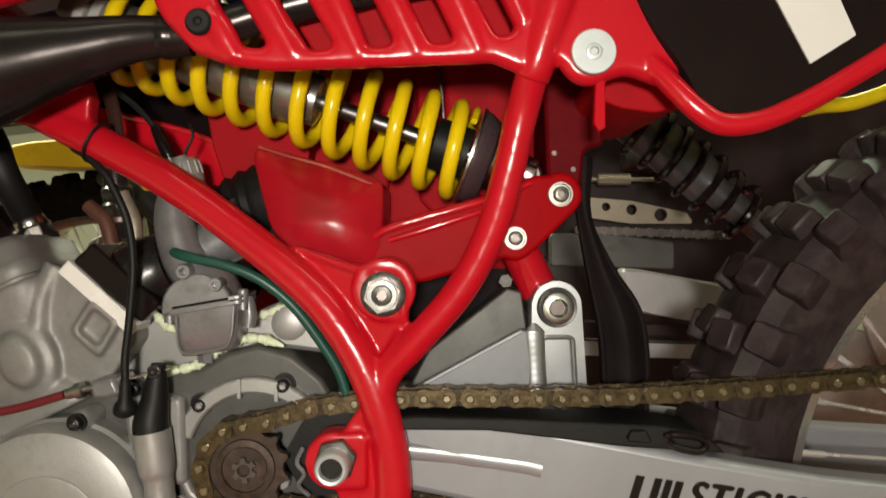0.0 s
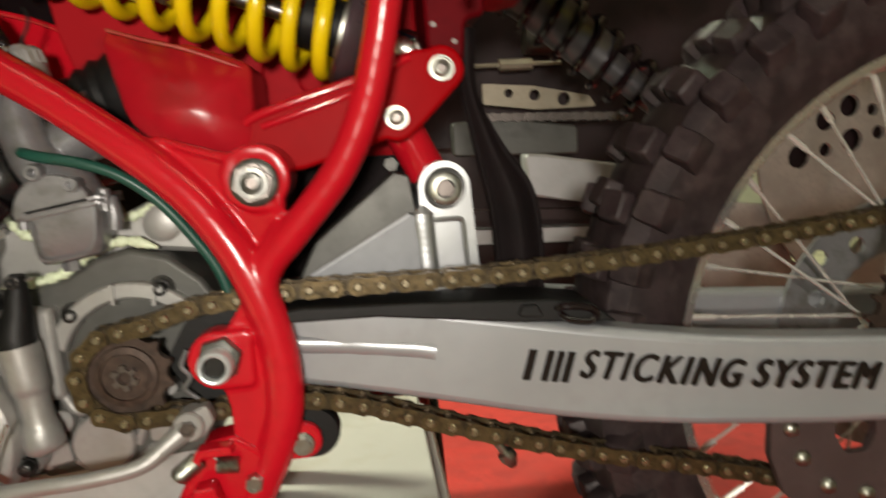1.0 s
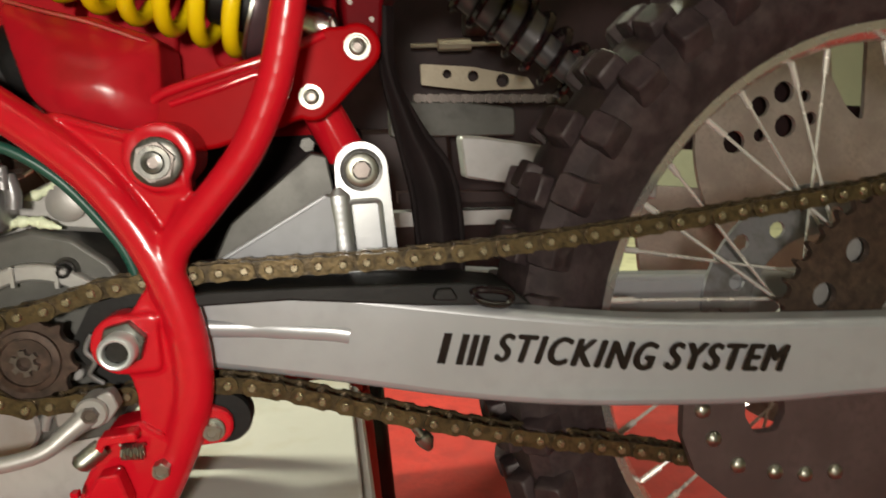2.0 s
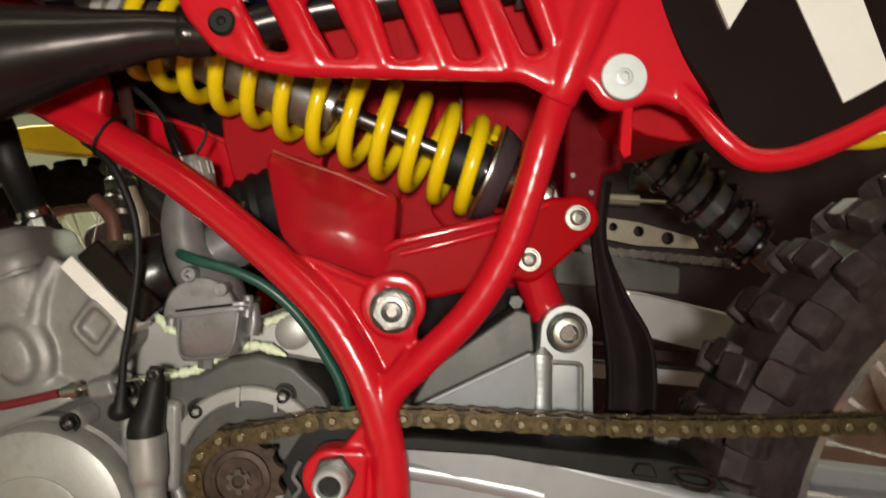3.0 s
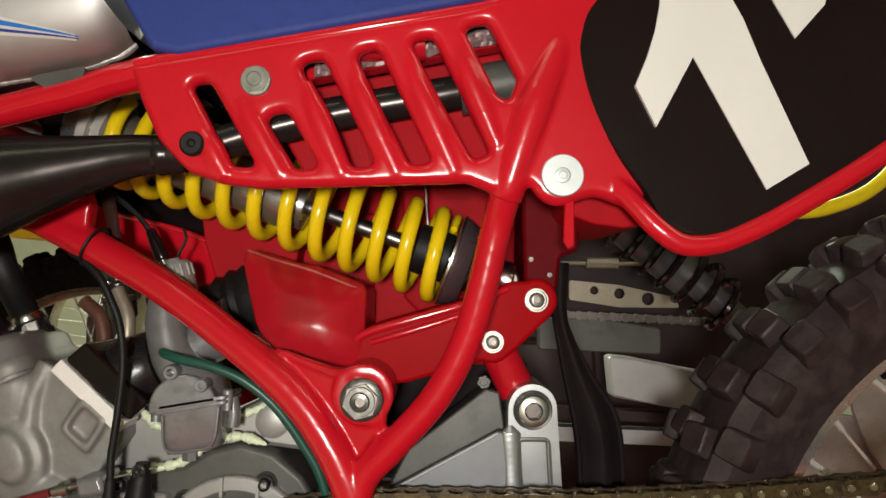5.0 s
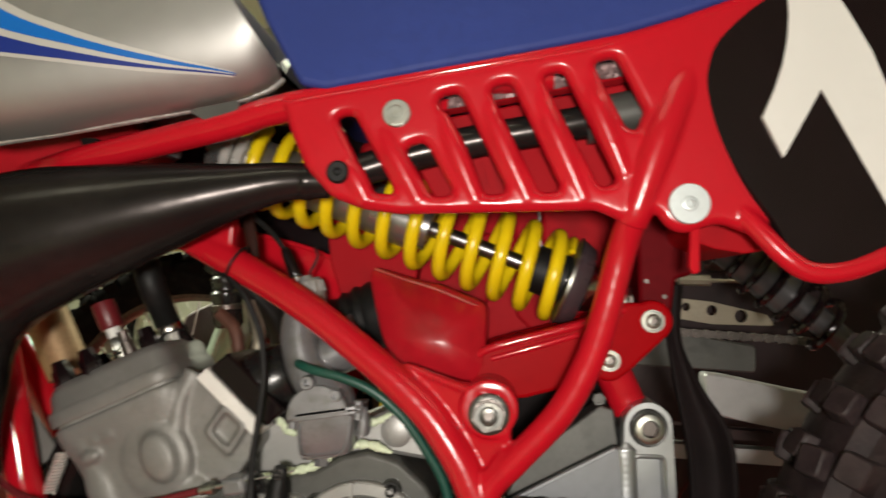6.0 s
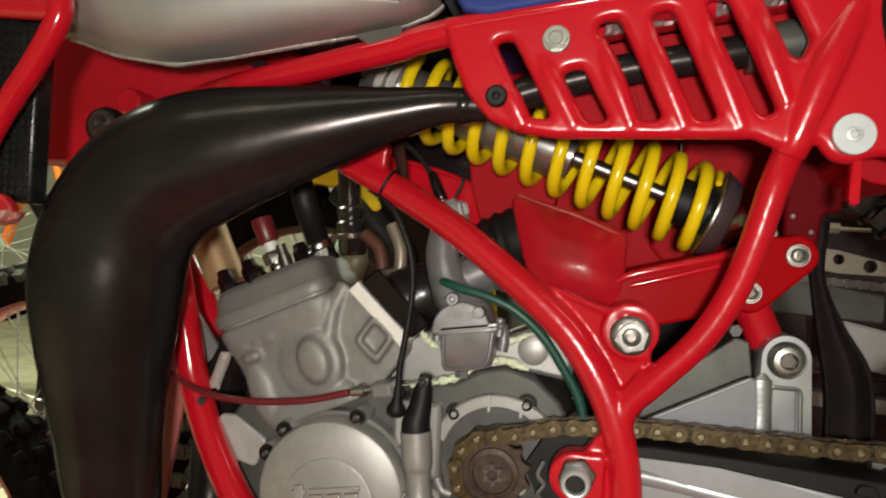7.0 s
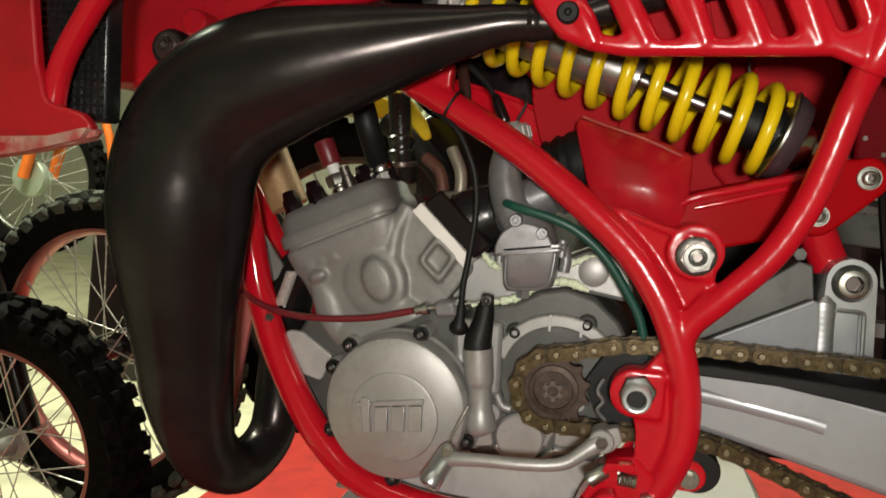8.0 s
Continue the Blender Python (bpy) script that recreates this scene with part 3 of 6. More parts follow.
def panel_bow(x, z):
    """How far out the black side panel lies."""
    k = max(0.0, min(1.0, (x - 0.105) / 0.035))
    return -0.1230 - 0.0078 * k * k * (3 - 2 * k) - 0.03 * max(0, x - 0.15)


def side_plate():
    # slotted plate between rail and rear tube
    out = [(-0.1935, 0.8135, 0.004), (-0.185, 0.789, 0.03), (-0.1735, 0.764, 0.03), (-0.154, 0.7435, 0.02), (-0.131, 0.7355, 0.03), (-0.105, 0.7325, 0.05), (0.030, 0.7375, 0.01), (0.047, 0.7305, 0.004), (0.067, 0.738, 0.006)]
    out += [(x, z, 0.002) for x, z in arc(0.0895, 0.742, 0.0190, 205, 300, 9)] + [(0.112, 0.7305, 0.02), (0.133, 0.7225, 0.004), (0.152, 0.733, 0.004), (0.136, 0.760, 0.02), (0.122, 0.787, 0.03), (0.119, 0.816, 0.03), (0.122, 0.842, 0.02), (0.152, 0.878, 0.01), (0.152, 0.8945, 0.004), (0.130, 0.8880, 0.02), (0.100, 0.8765, 0.03), (0.03, 0.8545, 0.05), (-0.176, 0.817, 0.004)]
    slots = [[(-0.153, 0.801), (-0.140, 0.8025), (-0.108, 0.746), (-0.124, 0.7475)],
             [(-0.104, 0.780), (-0.089, 0.7835), (-0.067, 0.7465), (-0.083, 0.7455)],
             [(-0.082, 0.8155), (-0.066, 0.819), (-0.030, 0.7485), (-0.046, 0.7475)],
             [(-0.045, 0.8225), (-0.030, 0.826), (0.007, 0.7505), (-0.008, 0.7495)],
             [(-0.009, 0.8315), (0.006, 0.834), (0.0445, 0.757), (0.033, 0.7535)],
             [(0.026, 0.841), (0.042, 0.844), (0.0615, 0.8065), (0.0565, 0.793), (0.050, 0.7955)]]
    holes = [rounded(s, 0.0055, 4) for s in slots]
    upper = [(0.0545, -0.1095, 0.7295, 0.0120), (0.0590, -0.1138, 0.743, 0.0121), (0.072, -0.1172, 0.785, 0.0130), (0.083, -0.1146, 0.812, 0.0128), (0.0895, -0.1118, 0.830, 0.0120), (0.096, -0.1065, 0.848, 0.0105)]
    bars = [((-0.146, 0.772), (-0.128, 0.7395)), ((-0.122, 0.795), (-0.092, 0.741)), ((-0.079, 0.803), (-0.052, 0.742)), ((-0.050, 0.815), (-0.016, 0.743)), ((-0.014, 0.823), (0.022, 0.744)), ((0.020, 0.831), (0.050, 0.762))]
    bms = [soft_plate(rounded(out, 0.008), -0.1225, -0.1130, holes, 0.0066, 5, False), tube(upper, 0.0125, 20)]
    bms += [tube([(x0, -0.1165, z0, 0.0055), (0.6 * x0 + 0.4 * x1, -0.1172, 0.6 * z0 + 0.4 * z1, 0.0086), (x1, -0.1160, z1, 0.0075)], 0.008, 14) for (x0, z0), (x1, z1) in bars]
    fit = lambda x, z: (x * 1.009, 0.668 + (z - 0.668) * 1.009)
    rim = [(0.1190, 0.7460), (0.1345, 0.7265), (0.1500, 0.7085), (0.166, 0.698), (0.187, 0.699), (0.209, 0.7075), (0.236, 0.722), (0.284, 0.752), (0.344, 0.796), (0.40, 0.85)]
    bms.append(tube([(*(fit(x, z)[0], panel_bow(x, z) + 0.0035 + sink, fit(x, z)[1]), 0.0072) for (x, z), sink in zip(rim, (0.010, 0.0055, 0.001) + (0.0,) * 7)], 0.0072, 14))
    p = fused("side_plate", bms, RED_CAST, bike, "thick red slotted side plate with rounded bars", 0.0013, 4)
    # folded rim along the top edge
    part("plate_rim", tube([(-0.190, -0.1175, 0.8140), (-0.10, -0.1180, 0.8292), (0.03, -0.1180, 0.8530), (0.070, -0.1180, 0.8630), (0.105, -0.1180, 0.8750), (0.148, -0.1180, 0.8900)], 0.0046, 10), RED, p)
    bolt(p, -0.109, -0.1228, 0.8025, 0.0088, 0.0100, "hex", "plate_bolt", "zinc-plated hexagon bolt", 8, 0.35)
    part("rubber_plug", lathe([(0.0082, 0), (0.0082, -0.0022), (0.0066, -0.0040), (0.003, -0.0040), (0.0015, -0.0025), (0, -0.0025)], (-0.149, -0.123, 0.7605)), BLACK_RUBBER, p, "black rubber plug")
    # tab with the large white washer
    part("large_washer", lathe([(0.005, -0.1255), (0.0138, -0.1255), (0.0138, -0.1272), (0.0132, -0.128), (0.005, -0.128)], (0.0905, 0, 0.742)), WASHER, p, "large pale plated washer")
    bolt(p, 0.0905, -0.1278, 0.742, 0.0064, 0, "socket", "washer_bolt", "plated socket bolt", 25, 0.10, WASHER)
    bl = [(0.0936, 0.735), (0.0995, 0.735), (0.0996, 0.697), (0.0955, 0.695), (0.0925, 0.700)]
    part("tab_strip", prism(bl, -0.119, -0.112), RED, bike, bevel=0.001)


side_plate()


def number_panel():
    inner = [(0.30, 0.98), (0.21, 0.940), (0.165, 0.898), (0.1417, 0.881), (0.1240, 0.868), (0.1085, 0.8515), (0.1030, 0.836), (0.1020, 0.8200), (0.1090, 0.791), (0.1245, 0.7570), (0.1425, 0.7305), (0.1530, 0.713), (0.168, 0.7050), (0.185, 0.7045), (0.206, 0.713), (0.232, 0.727), (0.28, 0.757), (0.34, 0.80), (0.40, 0.86), (0.40, 0.95)]
    fit = lambda pts: [(x * 1.009, 0.668 + (z - 0.668) * 1.009) for x, z in pts]
    ring = fit([tuple(q) for q in spline(inner, 4, True)])
    bow = panel_bow
    p = part("number_panel", prism(ring, lambda x, z: bow(x, z) - 0.0, lambda x, z: bow(x, z) + 0.012), BLACK_GLOSS, bike, "black side panel with white strokes")
    p.data.materials.append(FLAP)
    for f in p.data.polygons:
        f.material_index = int(abs(f.normal.y) < 0.6)
    one = [(0.149, 0.90), (0.1515, 0.867), (0.1505, 0.850), (0.1475, 0.8335), (0.1425, 0.817), (0.135, 0.7985), (0.148, 0.772), (0.1715, 0.817), (0.2165, 0.7325), (0.243, 0.749), (0.214, 0.8140), (0.203, 0.842), (0.190, 0.866), (0.170, 0.90)]
    two = [(0.216, 0.90), (0.2205, 0.856), (0.2355, 0.829), (0.2545, 0.851), (0.262, 0.90)]
    for s in (one, two):
        part("white_stroke", prism(fit(s), lambda x, z: bow(x, z) - 0.0012, lambda x, z: bow(x, z) + 0.002), WHITE, p, "plain white vinyl stroke")
    # inner fender below the panel
    u = [(0.098, 0.738), (0.134, 0.742), (0.152, 0.7275), (0.162, 0.716), (0.140, 0.712), (0.118, 0.715), (0.10, 0.722)]
    part("inner_fender", prism(rounded(u, 0.012), -0.085, 0.06), RED_MATT, bike, bevel=0.006, segs=3)


number_panel()


def airbox():
    s = [(-0.1365, 0.697, 0.006), (-0.128, 0.667, 0.05), (-0.118, 0.636, 0.05), (-0.098, 0.612, 0.02), (-0.060, 0.604, 0.02), (-0.0500, 0.622, 0.015), (-0.0490, 0.6685, 0.008), (-0.092, 0.6845, 0.08)]
    ring = [(x - 0.004 + (0.006 if x > -0.09 else -0.002), z) for x, z in widened(rounded(s, 0.01, 6), 0.003)]
    cx, cz = -0.084, 0.644
    bm = bmesh.new()
    rings = [[Vector((x, 0.05, z)) for x, z in ring]]
    for k in range(13):
        f = 1 - k / 12.1
        rings.append([Vector((cx + (x - cx) * f, -0.030 - 0.016 * (1 - f * f) + 0.30 * max(-0.01, cz + (z - cz) * f - 0.650), cz + (z - cz) * f)) for x, z in ring])
    loft(bm, rings)
    sc = fused("intake_scoop", [bm], RED_SATIN, bike, "satin red plastic intake scoop", 0.0018, 8)
    part("scuffed_edge", tube([(-0.137, -0.0250, 0.6965), (-0.112, -0.029, 0.6885), (-0.090, -0.030, 0.6825), (-0.068, -0.029, 0.6745), (-0.052, -0.0265, 0.6680)], 0.0014, 6), SCUFF_TAN, sc, "scuffed tan edge")
    back = [(-0.172, 0.795), (-0.165, 0.685), (-0.138, 0.60), (0.06, 0.60), (0.083, 0.70), (0.087, 0.80), (0.09, 0.845), (-0.17, 0.82)]
    a = part("airbox", prism(rounded(back, 0.01), 0.058, 0.13), RED_MATT, bike, "red plastic airbox behind the shock", bevel=0.006, segs=3)
    part("airbox_lid", prism(rounded([(-0.163, 0.735), (-0.155, 0.690), (-0.135, 0.655), (-0.05, 0.645), (-0.035, 0.735)], 0.012), 0.050, 0.060), RED_MATT, a, bevel=0.004, segs=3)
    part("airbox_lid", prism(rounded([(-0.025, 0.80), (-0.02, 0.66), (0.01, 0.63), (0.066, 0.66), (0.071, 0.80)], 0.01), 0.050, 0.060), RED_MATT, a, bevel=0.004, segs=3)
    part("clip_wire", tube([(-0.018, 0.030, 0.80), (-0.004, 0.030, 0.77), (0.0, 0.030, 0.735), (0.002, 0.030, 0.70)], 0.0012, 6), STEEL_DARK, a)
    # sheet added to fill the black void behind the frame tubes
    part("inner_guard", prism(rounded([(-0.40, 0.79), (-0.30, 0.70), (-0.20, 0.66), (-0.165, 0.70), (-0.165, 0.83), (-0.40, 0.85)], 0.01), 0.07, 0.085), BLACK_GLOSS, bike, "black sheet added to fill the void behind the frame")
    d = [(0.074, 0.772), (0.121, 0.772), (0.1205, 0.698), (0.1065, 0.695), (0.104, 0.668), (0.09, 0.662), (0.078, 0.675), (0.076, 0.730)]
    horn = [(-0.204, 0.745), (-0.190, 0.733), (-0.186, 0.705), (-0.176, 0.674), (-0.145, 0.666), (-0.110, 0.680), (-0.100, 0.745)]
    part("airbox_horn", prism(rounded(horn, 0.008), 0.020, 0.055), RED_MATT, a, bevel=0.006, segs=3)
    part("airbox_side", prism(rounded([(0.000, 0.775), (0.004, 0.690), (0.030, 0.662), (0.075, 0.668), (0.076, 0.775)], 0.006), 0.030, 0.05), RED_MATT, a, bevel=0.004, segs=3)
    # recess shade is put into the bulkhead's dark red
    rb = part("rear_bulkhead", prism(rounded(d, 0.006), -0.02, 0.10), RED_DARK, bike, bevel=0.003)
    for x, z in ((0.083, 0.692), (0.0975, 0.680)):
        bolt(rb, x, -0.0205, z, 0.0020, kind="hex", name="rivet", material=STEEL_DARK)
    # red bodywork behind the slotted plate
    sb = [(-0.084, 0.748), (-0.100, 0.775), (-0.100, 0.806), (0.02, 0.830), (0.085, 0.844), (0.080, 0.748)]
    inner = part("inner_bodywork", prism(rounded(sb, 0.008), -0.080, -0.072), RED_MATT, bike, "red inner bodywork behind the slots", bevel=0.002)
    part("folded_edge", prism([(-0.12, 0.803), (0.07, 0.8395), (0.07, 0.8485), (-0.12, 0.812)], -0.098, -0.08), RED, inner, bevel=0.002)
    foil = bmesh.new()
    rows = []
    for i in range(67):
        x = -0.075 + 0.125 * i / 66
        rows.append([Vector((x, -0.1008 + 0.0035 * noise.noise(Vector((x * 260, k * 0.9, 1.7))), 0.8115 + (x + 0.075) * 0.20 + 0.0025 * k)) for k in range(6)])
    rows = [r + [Vector((v.x, v.y + 0.0012, v.z)) for v in r[::-1]] for r in rows]
    loft(foil, rows)
    part("heat_foil", foil, FOIL, inner, "crumpled grey heat foil", sharp=20)
    part("inner_rib", prism([(-0.040, 0.745), (-0.034, 0.745), (-0.050, 0.80), (-0.056, 0.80)], -0.083, -0.079), RED_MATT, inner)
    # red snorkel between carburettor top and airbox
    sn = [(-0.300, 0.742), (-0.237, 0.7225), (-0.205, 0.7150), (-0.184, 0.7060), (-0.166, 0.698), (-0.166, 0.668), (-0.199, 0.662), (-0.267, 0.700), (-0.30, 0.715)]
    k = part("snorkel", prism(rounded(sn, 0.004), 0.030, 0.055), RED, bike, "red intake duct", bevel=0.002)
    part("duct_lip", tube([(-0.262, 0.028, 0.7285), (-0.205, 0.028, 0.7145), (-0.168, 0.028, 0.6975)], 0.0022, 8), RED, k)
    # sheet added to darken the gap between pivot and rear tube
    part("inner_fender", prism(rounded([(-0.07, 0.48), (0.09, 0.48), (0.09, 0.606), (-0.07, 0.606)], 0.006), 0.060, 0.070), FLAP, bike, "black sheet added to fill the dark gap behind the pivot", bevel=0.002)
    # rubber boot between carburettor and airbox
    part("intake_boot", lathe([(0.020, -0.032), (0.0235, -0.026), (0.0215, -0.021), (0.0265, -0.015), (0.0245, -0.010), (0.0290, -0.003), (0.0270, 0.002), (0.0300, 0.008), (0.029, 0.03)], (-0.150, 0.010, 0.655), (0.88, 0, 0.25)), BLACK_RUBBER, bike, "black rubber intake boot")


airbox()


def shock():
    a, b = Vector((-0.285, -0.010, 0.800)), Vector((0.047, -0.012, 0.6820))
    d = (b - a).normalized()
    sh = part("shock_body", lathe([(0.010, 0.0), (0.0215, 0.004), (0.0215, 0.168), (0.0232, 0.170), (0.0232, 0.188), (0.020, 0.192), (0.0195, 0.203), (0.008, 0.205)], a, d), GUNMETAL, bike, "dark metal shock absorber body")
    part("shock_rod", lathe([(0.0066, 0.188), (0.0066, 0.33)], a, d), ROD, sh, "polished piston rod")
    part("bump_rubber", lathe([(0.008, 0.294), (0.0185, 0.2945), (0.0198, 0.296), (0.0198, 0.322), (0.01, 0.322)], a, d), BLACK_RUBBER, sh)
    part("spring_seat", lathe([(0.018, 0.3235), (0.0366, 0.3235), (0.0374, 0.3240), (0.0374, 0.3258), (0.0364, 0.3265), (0.02, 0.3265)], a, d, 40), CHROME, sh, "bright spring seat ring")
    part("seat_barrel", lathe([(0.018, 0.3261), (0.0360, 0.3261), (0.0356, 0.3300), (0.0312, 0.3385), (0.0295, 0.3395), (0.022, 0.340), (0.012, 0.3405)], a, d, 40), BARREL, sh, "spring seat barrel with a painted plum reflection")
    for h in (0.021, 0.032):
        part("adjuster_ring", lathe([(0.02, h), (0.031, h), (0.031, h + 0.007), (0.02, h + 0.008)], a, d, 24), SPOKE, sh, "bright threaded adjuster ring")
    part("lower_eye", lathe([(0.010, 0.330), (0.0180, 0.3385), (0.0205, 0.341), (0.0180, 0.348), (0.0135, 0.352), (0.0135, 0.362), (0.0150, 0.366), (0.0145, 0.374), (0.006, 0.380)], a, d), STEEL, sh)
    u = d.cross(Vector((0, 1, 0))).normalized()
    w = d.cross(u)
    pts = []
    # eleven open turns, then a closed half turn lying on the seat
    turns, start, stop = 11.42, 0.0465, 0.3165
    n = int(turns * 22)
    for i in range(n + 15):
        f = i / n
        q = turns * 2 * math.pi * f + 0.5
        g = min(f, 1.0)
        h = start + (stop - start) * (g - 0.012 * math.sin(2 * math.pi * g)) + 0.04 * max(f - 1.0, 0.0)
        pts.append(a + d * h + 0.0330 * (math.cos(q) * u + math.sin(q) * w))
    part("coil_spring", tube([(*p, 0.0056 * min(1.0, 0.45 + (len(pts) - 1 - i) * 0.055)) for i, p in enumerate(pts)], 0.0056, 14, straight=True), YELLOW, sh, "yellow painted coil spring")


shock()


def linkage():
    r = [(-0.060, 0.628), (-0.040, 0.6400), (0.029, 0.6600), (0.066, 0.6745)] + arc(0.0855, 0.6605, 0.0165, 120, -45, 10) + [(0.070, 0.622)] + arc(0.0525, 0.6275, 0.0155, -45, -120, 5) + [(0.030, 0.609), (-0.012, 0.597), (-0.05, 0.592)]
    for y0, y1 in ((-0.034, -0.021), (0.021, 0.034)):
        k = part("rocker", soft_plate(rounded(r, 0.005, 3), y0, y1, (), 0.003, 3), RED_ROCKER, bike, "red linkage rocker plate")
        if y0 < 0:
            bolt(k, 0.0855, -0.0345, 0.6605, 0.0072, 0.0092, "socket", "rocker_bolt", "plated socket bolt", 10, 0.5)
            bolt(k, 0.0525, -0.0345, 0.6285, 0.0066, 0.0085, "socket", "rocker_bolt", "plated socket bolt", 0, 0.5)
    web = [(-0.055, 0.6310), (-0.036, 0.6400), (0.030, 0.6585), (0.060, 0.6700), (0.060, 0.6650), (0.030, 0.6525), (-0.036, 0.6340)]
    part("rocker_web", prism(web, -0.030, 0.034), RED_ROCKER, bike, bevel=0.002)
    part("rocker_ridge", tube([(-0.052, -0.0345, 0.6290, 0.0030), (-0.036, -0.0350, 0.6370, 0.0034), (0.030, -0.0350, 0.6560, 0.0034), (0.064, -0.0345, 0.6690, 0.0026)], 0.003, 12), RED, bike)
    part("rocker_ridge", tube([(-0.040, -0.0340, 0.6270, 0.0022), (-0.010, -0.0342, 0.6360, 0.0028), (0.028, -0.0342, 0.6480, 0.0024)], 0.003, 12), RED, bike)
    part("rocker_bushing", lathe([(0.006, -0.024), (0.008, -0.022), (0.008, 0.022), (0.006, 0.024)], (0.066, 0, 0.676)), STEEL_DARK, bike)
    part("pull_rod", tube([(0.058, 0.0, 0.622), (0.083, 0.0, 0.570)], 0.0150, 18, straight=True), RED, bike, "short red pull rod")
    part("rod_collar", tube([(0.0755, 0.0, 0.5865), (0.083, 0.0, 0.570)], 0.0162, 18, straight=True), STEEL_DARK, bike)


linkage()


def swing_arm():
    top = [(-0.052, 0.5060), (-0.022, 0.5060), (0.03, 0.5035), (0.071, 0.4975), (0.12, 0.4895), (0.189, 0.4785), (0.294, 0.4655), (0.438, 0.4555), (0.56, 0.450)]
    bot = [(0.56, 0.395), (0.44, 0.397), (0.35, 0.3985), (0.272, 0.4045), (0.20, 0.4105), (0.137, 0.4195), (0.066, 0.4335), (-0.026, 0.451), (-0.052, 0.456)]
    out = [tuple(q) for q in spline(top, 3)] + [tuple(q) for q in spline(bot, 3)]
    lean = lambda x: -0.062 - 0.03 * max(0.0, x) / 0.25 if x < 0.25 else -0.092 - 0.02 * (x - 0.25)
    m = part("swing_arm", prism(out, lambda x, z: lean(x), lambda x, z: lean(x) + 0.030), SILVER_PAINT, bike, "silver swing arm with black lettering", bevel=0.006, segs=3)
    part("swing_arm", mirrored(prism(out, lambda x, z: lean(x), lambda x, z: lean(x) + 0.030)), SILVER_PAINT, bike, bevel=0.005)
    part("weld_bead", tube([(x, lean(x) - 0.0012, 0.4775 - 0.105 * x - (0.001 if x > 0.06 else 0)) for x in (-0.03, 0.0, 0.02, 0.04, 0.055, 0.067)], 0.0060, 12, squash=0.5), SILVER_PAINT, m, "raised weld bead")
    part("crossmember", prism(rounded([(0.04, 0.495), (0.04, 0.455), (0.125, 0.435), (0.125, 0.487)], 0.006), -0.05, 0.05), SILVER_PAINT, bike)
    # lettering along the arm
    def words(text, x0, z0, size, angle):
        c = bpy.data.curves.new("lettering", "FONT")
        c.body, c.size, c.shear, c.extrude, c.offset, c.space_character = text, size, 0.30, 0.0003, 0.0, 1.22
        tmp = bpy.data.objects.new("tmp", c)
        me = bpy.data.meshes.new_from_object(tmp)
        bpy.data.objects.remove(tmp)
        wide = max(v.co.x for v in me.vertices)
        b = bmesh.new()
        for k, (dx, dz) in enumerate(((-0.0011, 0.0), (0.0, 0.0005), (0.0011, 0.0), (0.0, -0.0005))):
            old = len(b.verts)
            b.from_mesh(me)
            b.verts.ensure_lookup_table()
            for v in b.verts[old:]:
                across = v.co.x * LETTER_FIT[text] / wide + dx
                x = x0 + across * math.cos(angle) - v.co.y * math.sin(angle)
                z = z0 + across * math.sin(angle) + v.co.y * math.cos(angle) + dz
                v.co = Vector((x, lean(x) - 0.0006 - 0.00012 * k + v.co.z, z))
        part("lettering", b, BLACK_GLOSS, m, "black italic lettering", sharp=30)
    words("STICKING", 0.1625, 0.4465, 0.0280, -0.125)
    words("SYSTEM", 0.2805, 0.4325, 0.0275, -0.105)
    for x0, x1 in ((0.1240, 0.1295), (0.1365, 0.1412), (0.1437, 0.1480), (0.1503, 0.1550)):
        bar = [(x0, 0.4475 - (x0 - 0.12) * 0.12), (x1, 0.4475 - (x1 - 0.12) * 0.12), (x1 + 0.006, 0.4685 - (x1 - 0.12) * 0.12), (x0 + 0.006, 0.4685 - (x0 - 0.12) * 0.12)]
        part("emblem_bar", prism(bar, lambda x, z: lean(x) - 0.0024, lambda x, z: lean(x) + 0.001), BLACK_GLOSS, m, "plain black slanted bar")
    # upper brace and the cast clevis for the pull rod
    part("brace_plate", prism(rounded([(-0.035, 0.500), (-0.029, 0.5145), (0.058, 0.5615), (0.068, 0.558), (0.068, 0.500)], 0.003), -0.036, -0.026), BRACE, m, bevel=0.0015)
    # shade on the rear brace bar is put in with the darker case metal
    part("brace_bar", prism(rounded([(-0.028, 0.510), (-0.012, 0.542), (0.049, 0.590), (0.060, 0.587), (0.064, 0.560), (0.060, 0.520)], 0.003), -0.010, 0.022), CASE, m, bevel=0.003)
    out = arc(0.0832, 0.5785, 0.0183, 180, 0, 16) + [(0.1035, 0.548), (0.1065, 0.505), (0.0655, 0.505), (0.0648, 0.548)]
    win = rounded([(0.0722, 0.5555), (0.0950, 0.5555), (0.0975, 0.513), (0.0745, 0.513)], 0.004, 3)
    cl = part("clevis", prism(rounded(out, 0.002, 2), -0.034, 0.030, [win]), ALU, m, "bright cast clevis with weld seams", bevel=0.003, segs=3)
    part("clevis_back", prism(rounded([(0.070, 0.557), (0.097, 0.557), (0.0995, 0.510), (0.072, 0.510)], 0.002), -0.0200, 0.02), ALU, cl)
    # shade of the bolt's recess is put into this ring's dark colour
    part("bolt_seat", lathe([(0.0150, -0.033), (0.0150, -0.0346), (0.0146, -0.0350), (0.0122, -0.0346), (0.004, -0.0345)], (0.0832, 0, 0.5775)), DARK_RING, cl, "ring darkened for the shade of the bolt recess")
    bolt(cl, 0.0832, -0.0347, 0.5775, 0.0150, 0, "socket", "clevis_bolt", "plated socket bolt", 5, 0.30, CHROME)
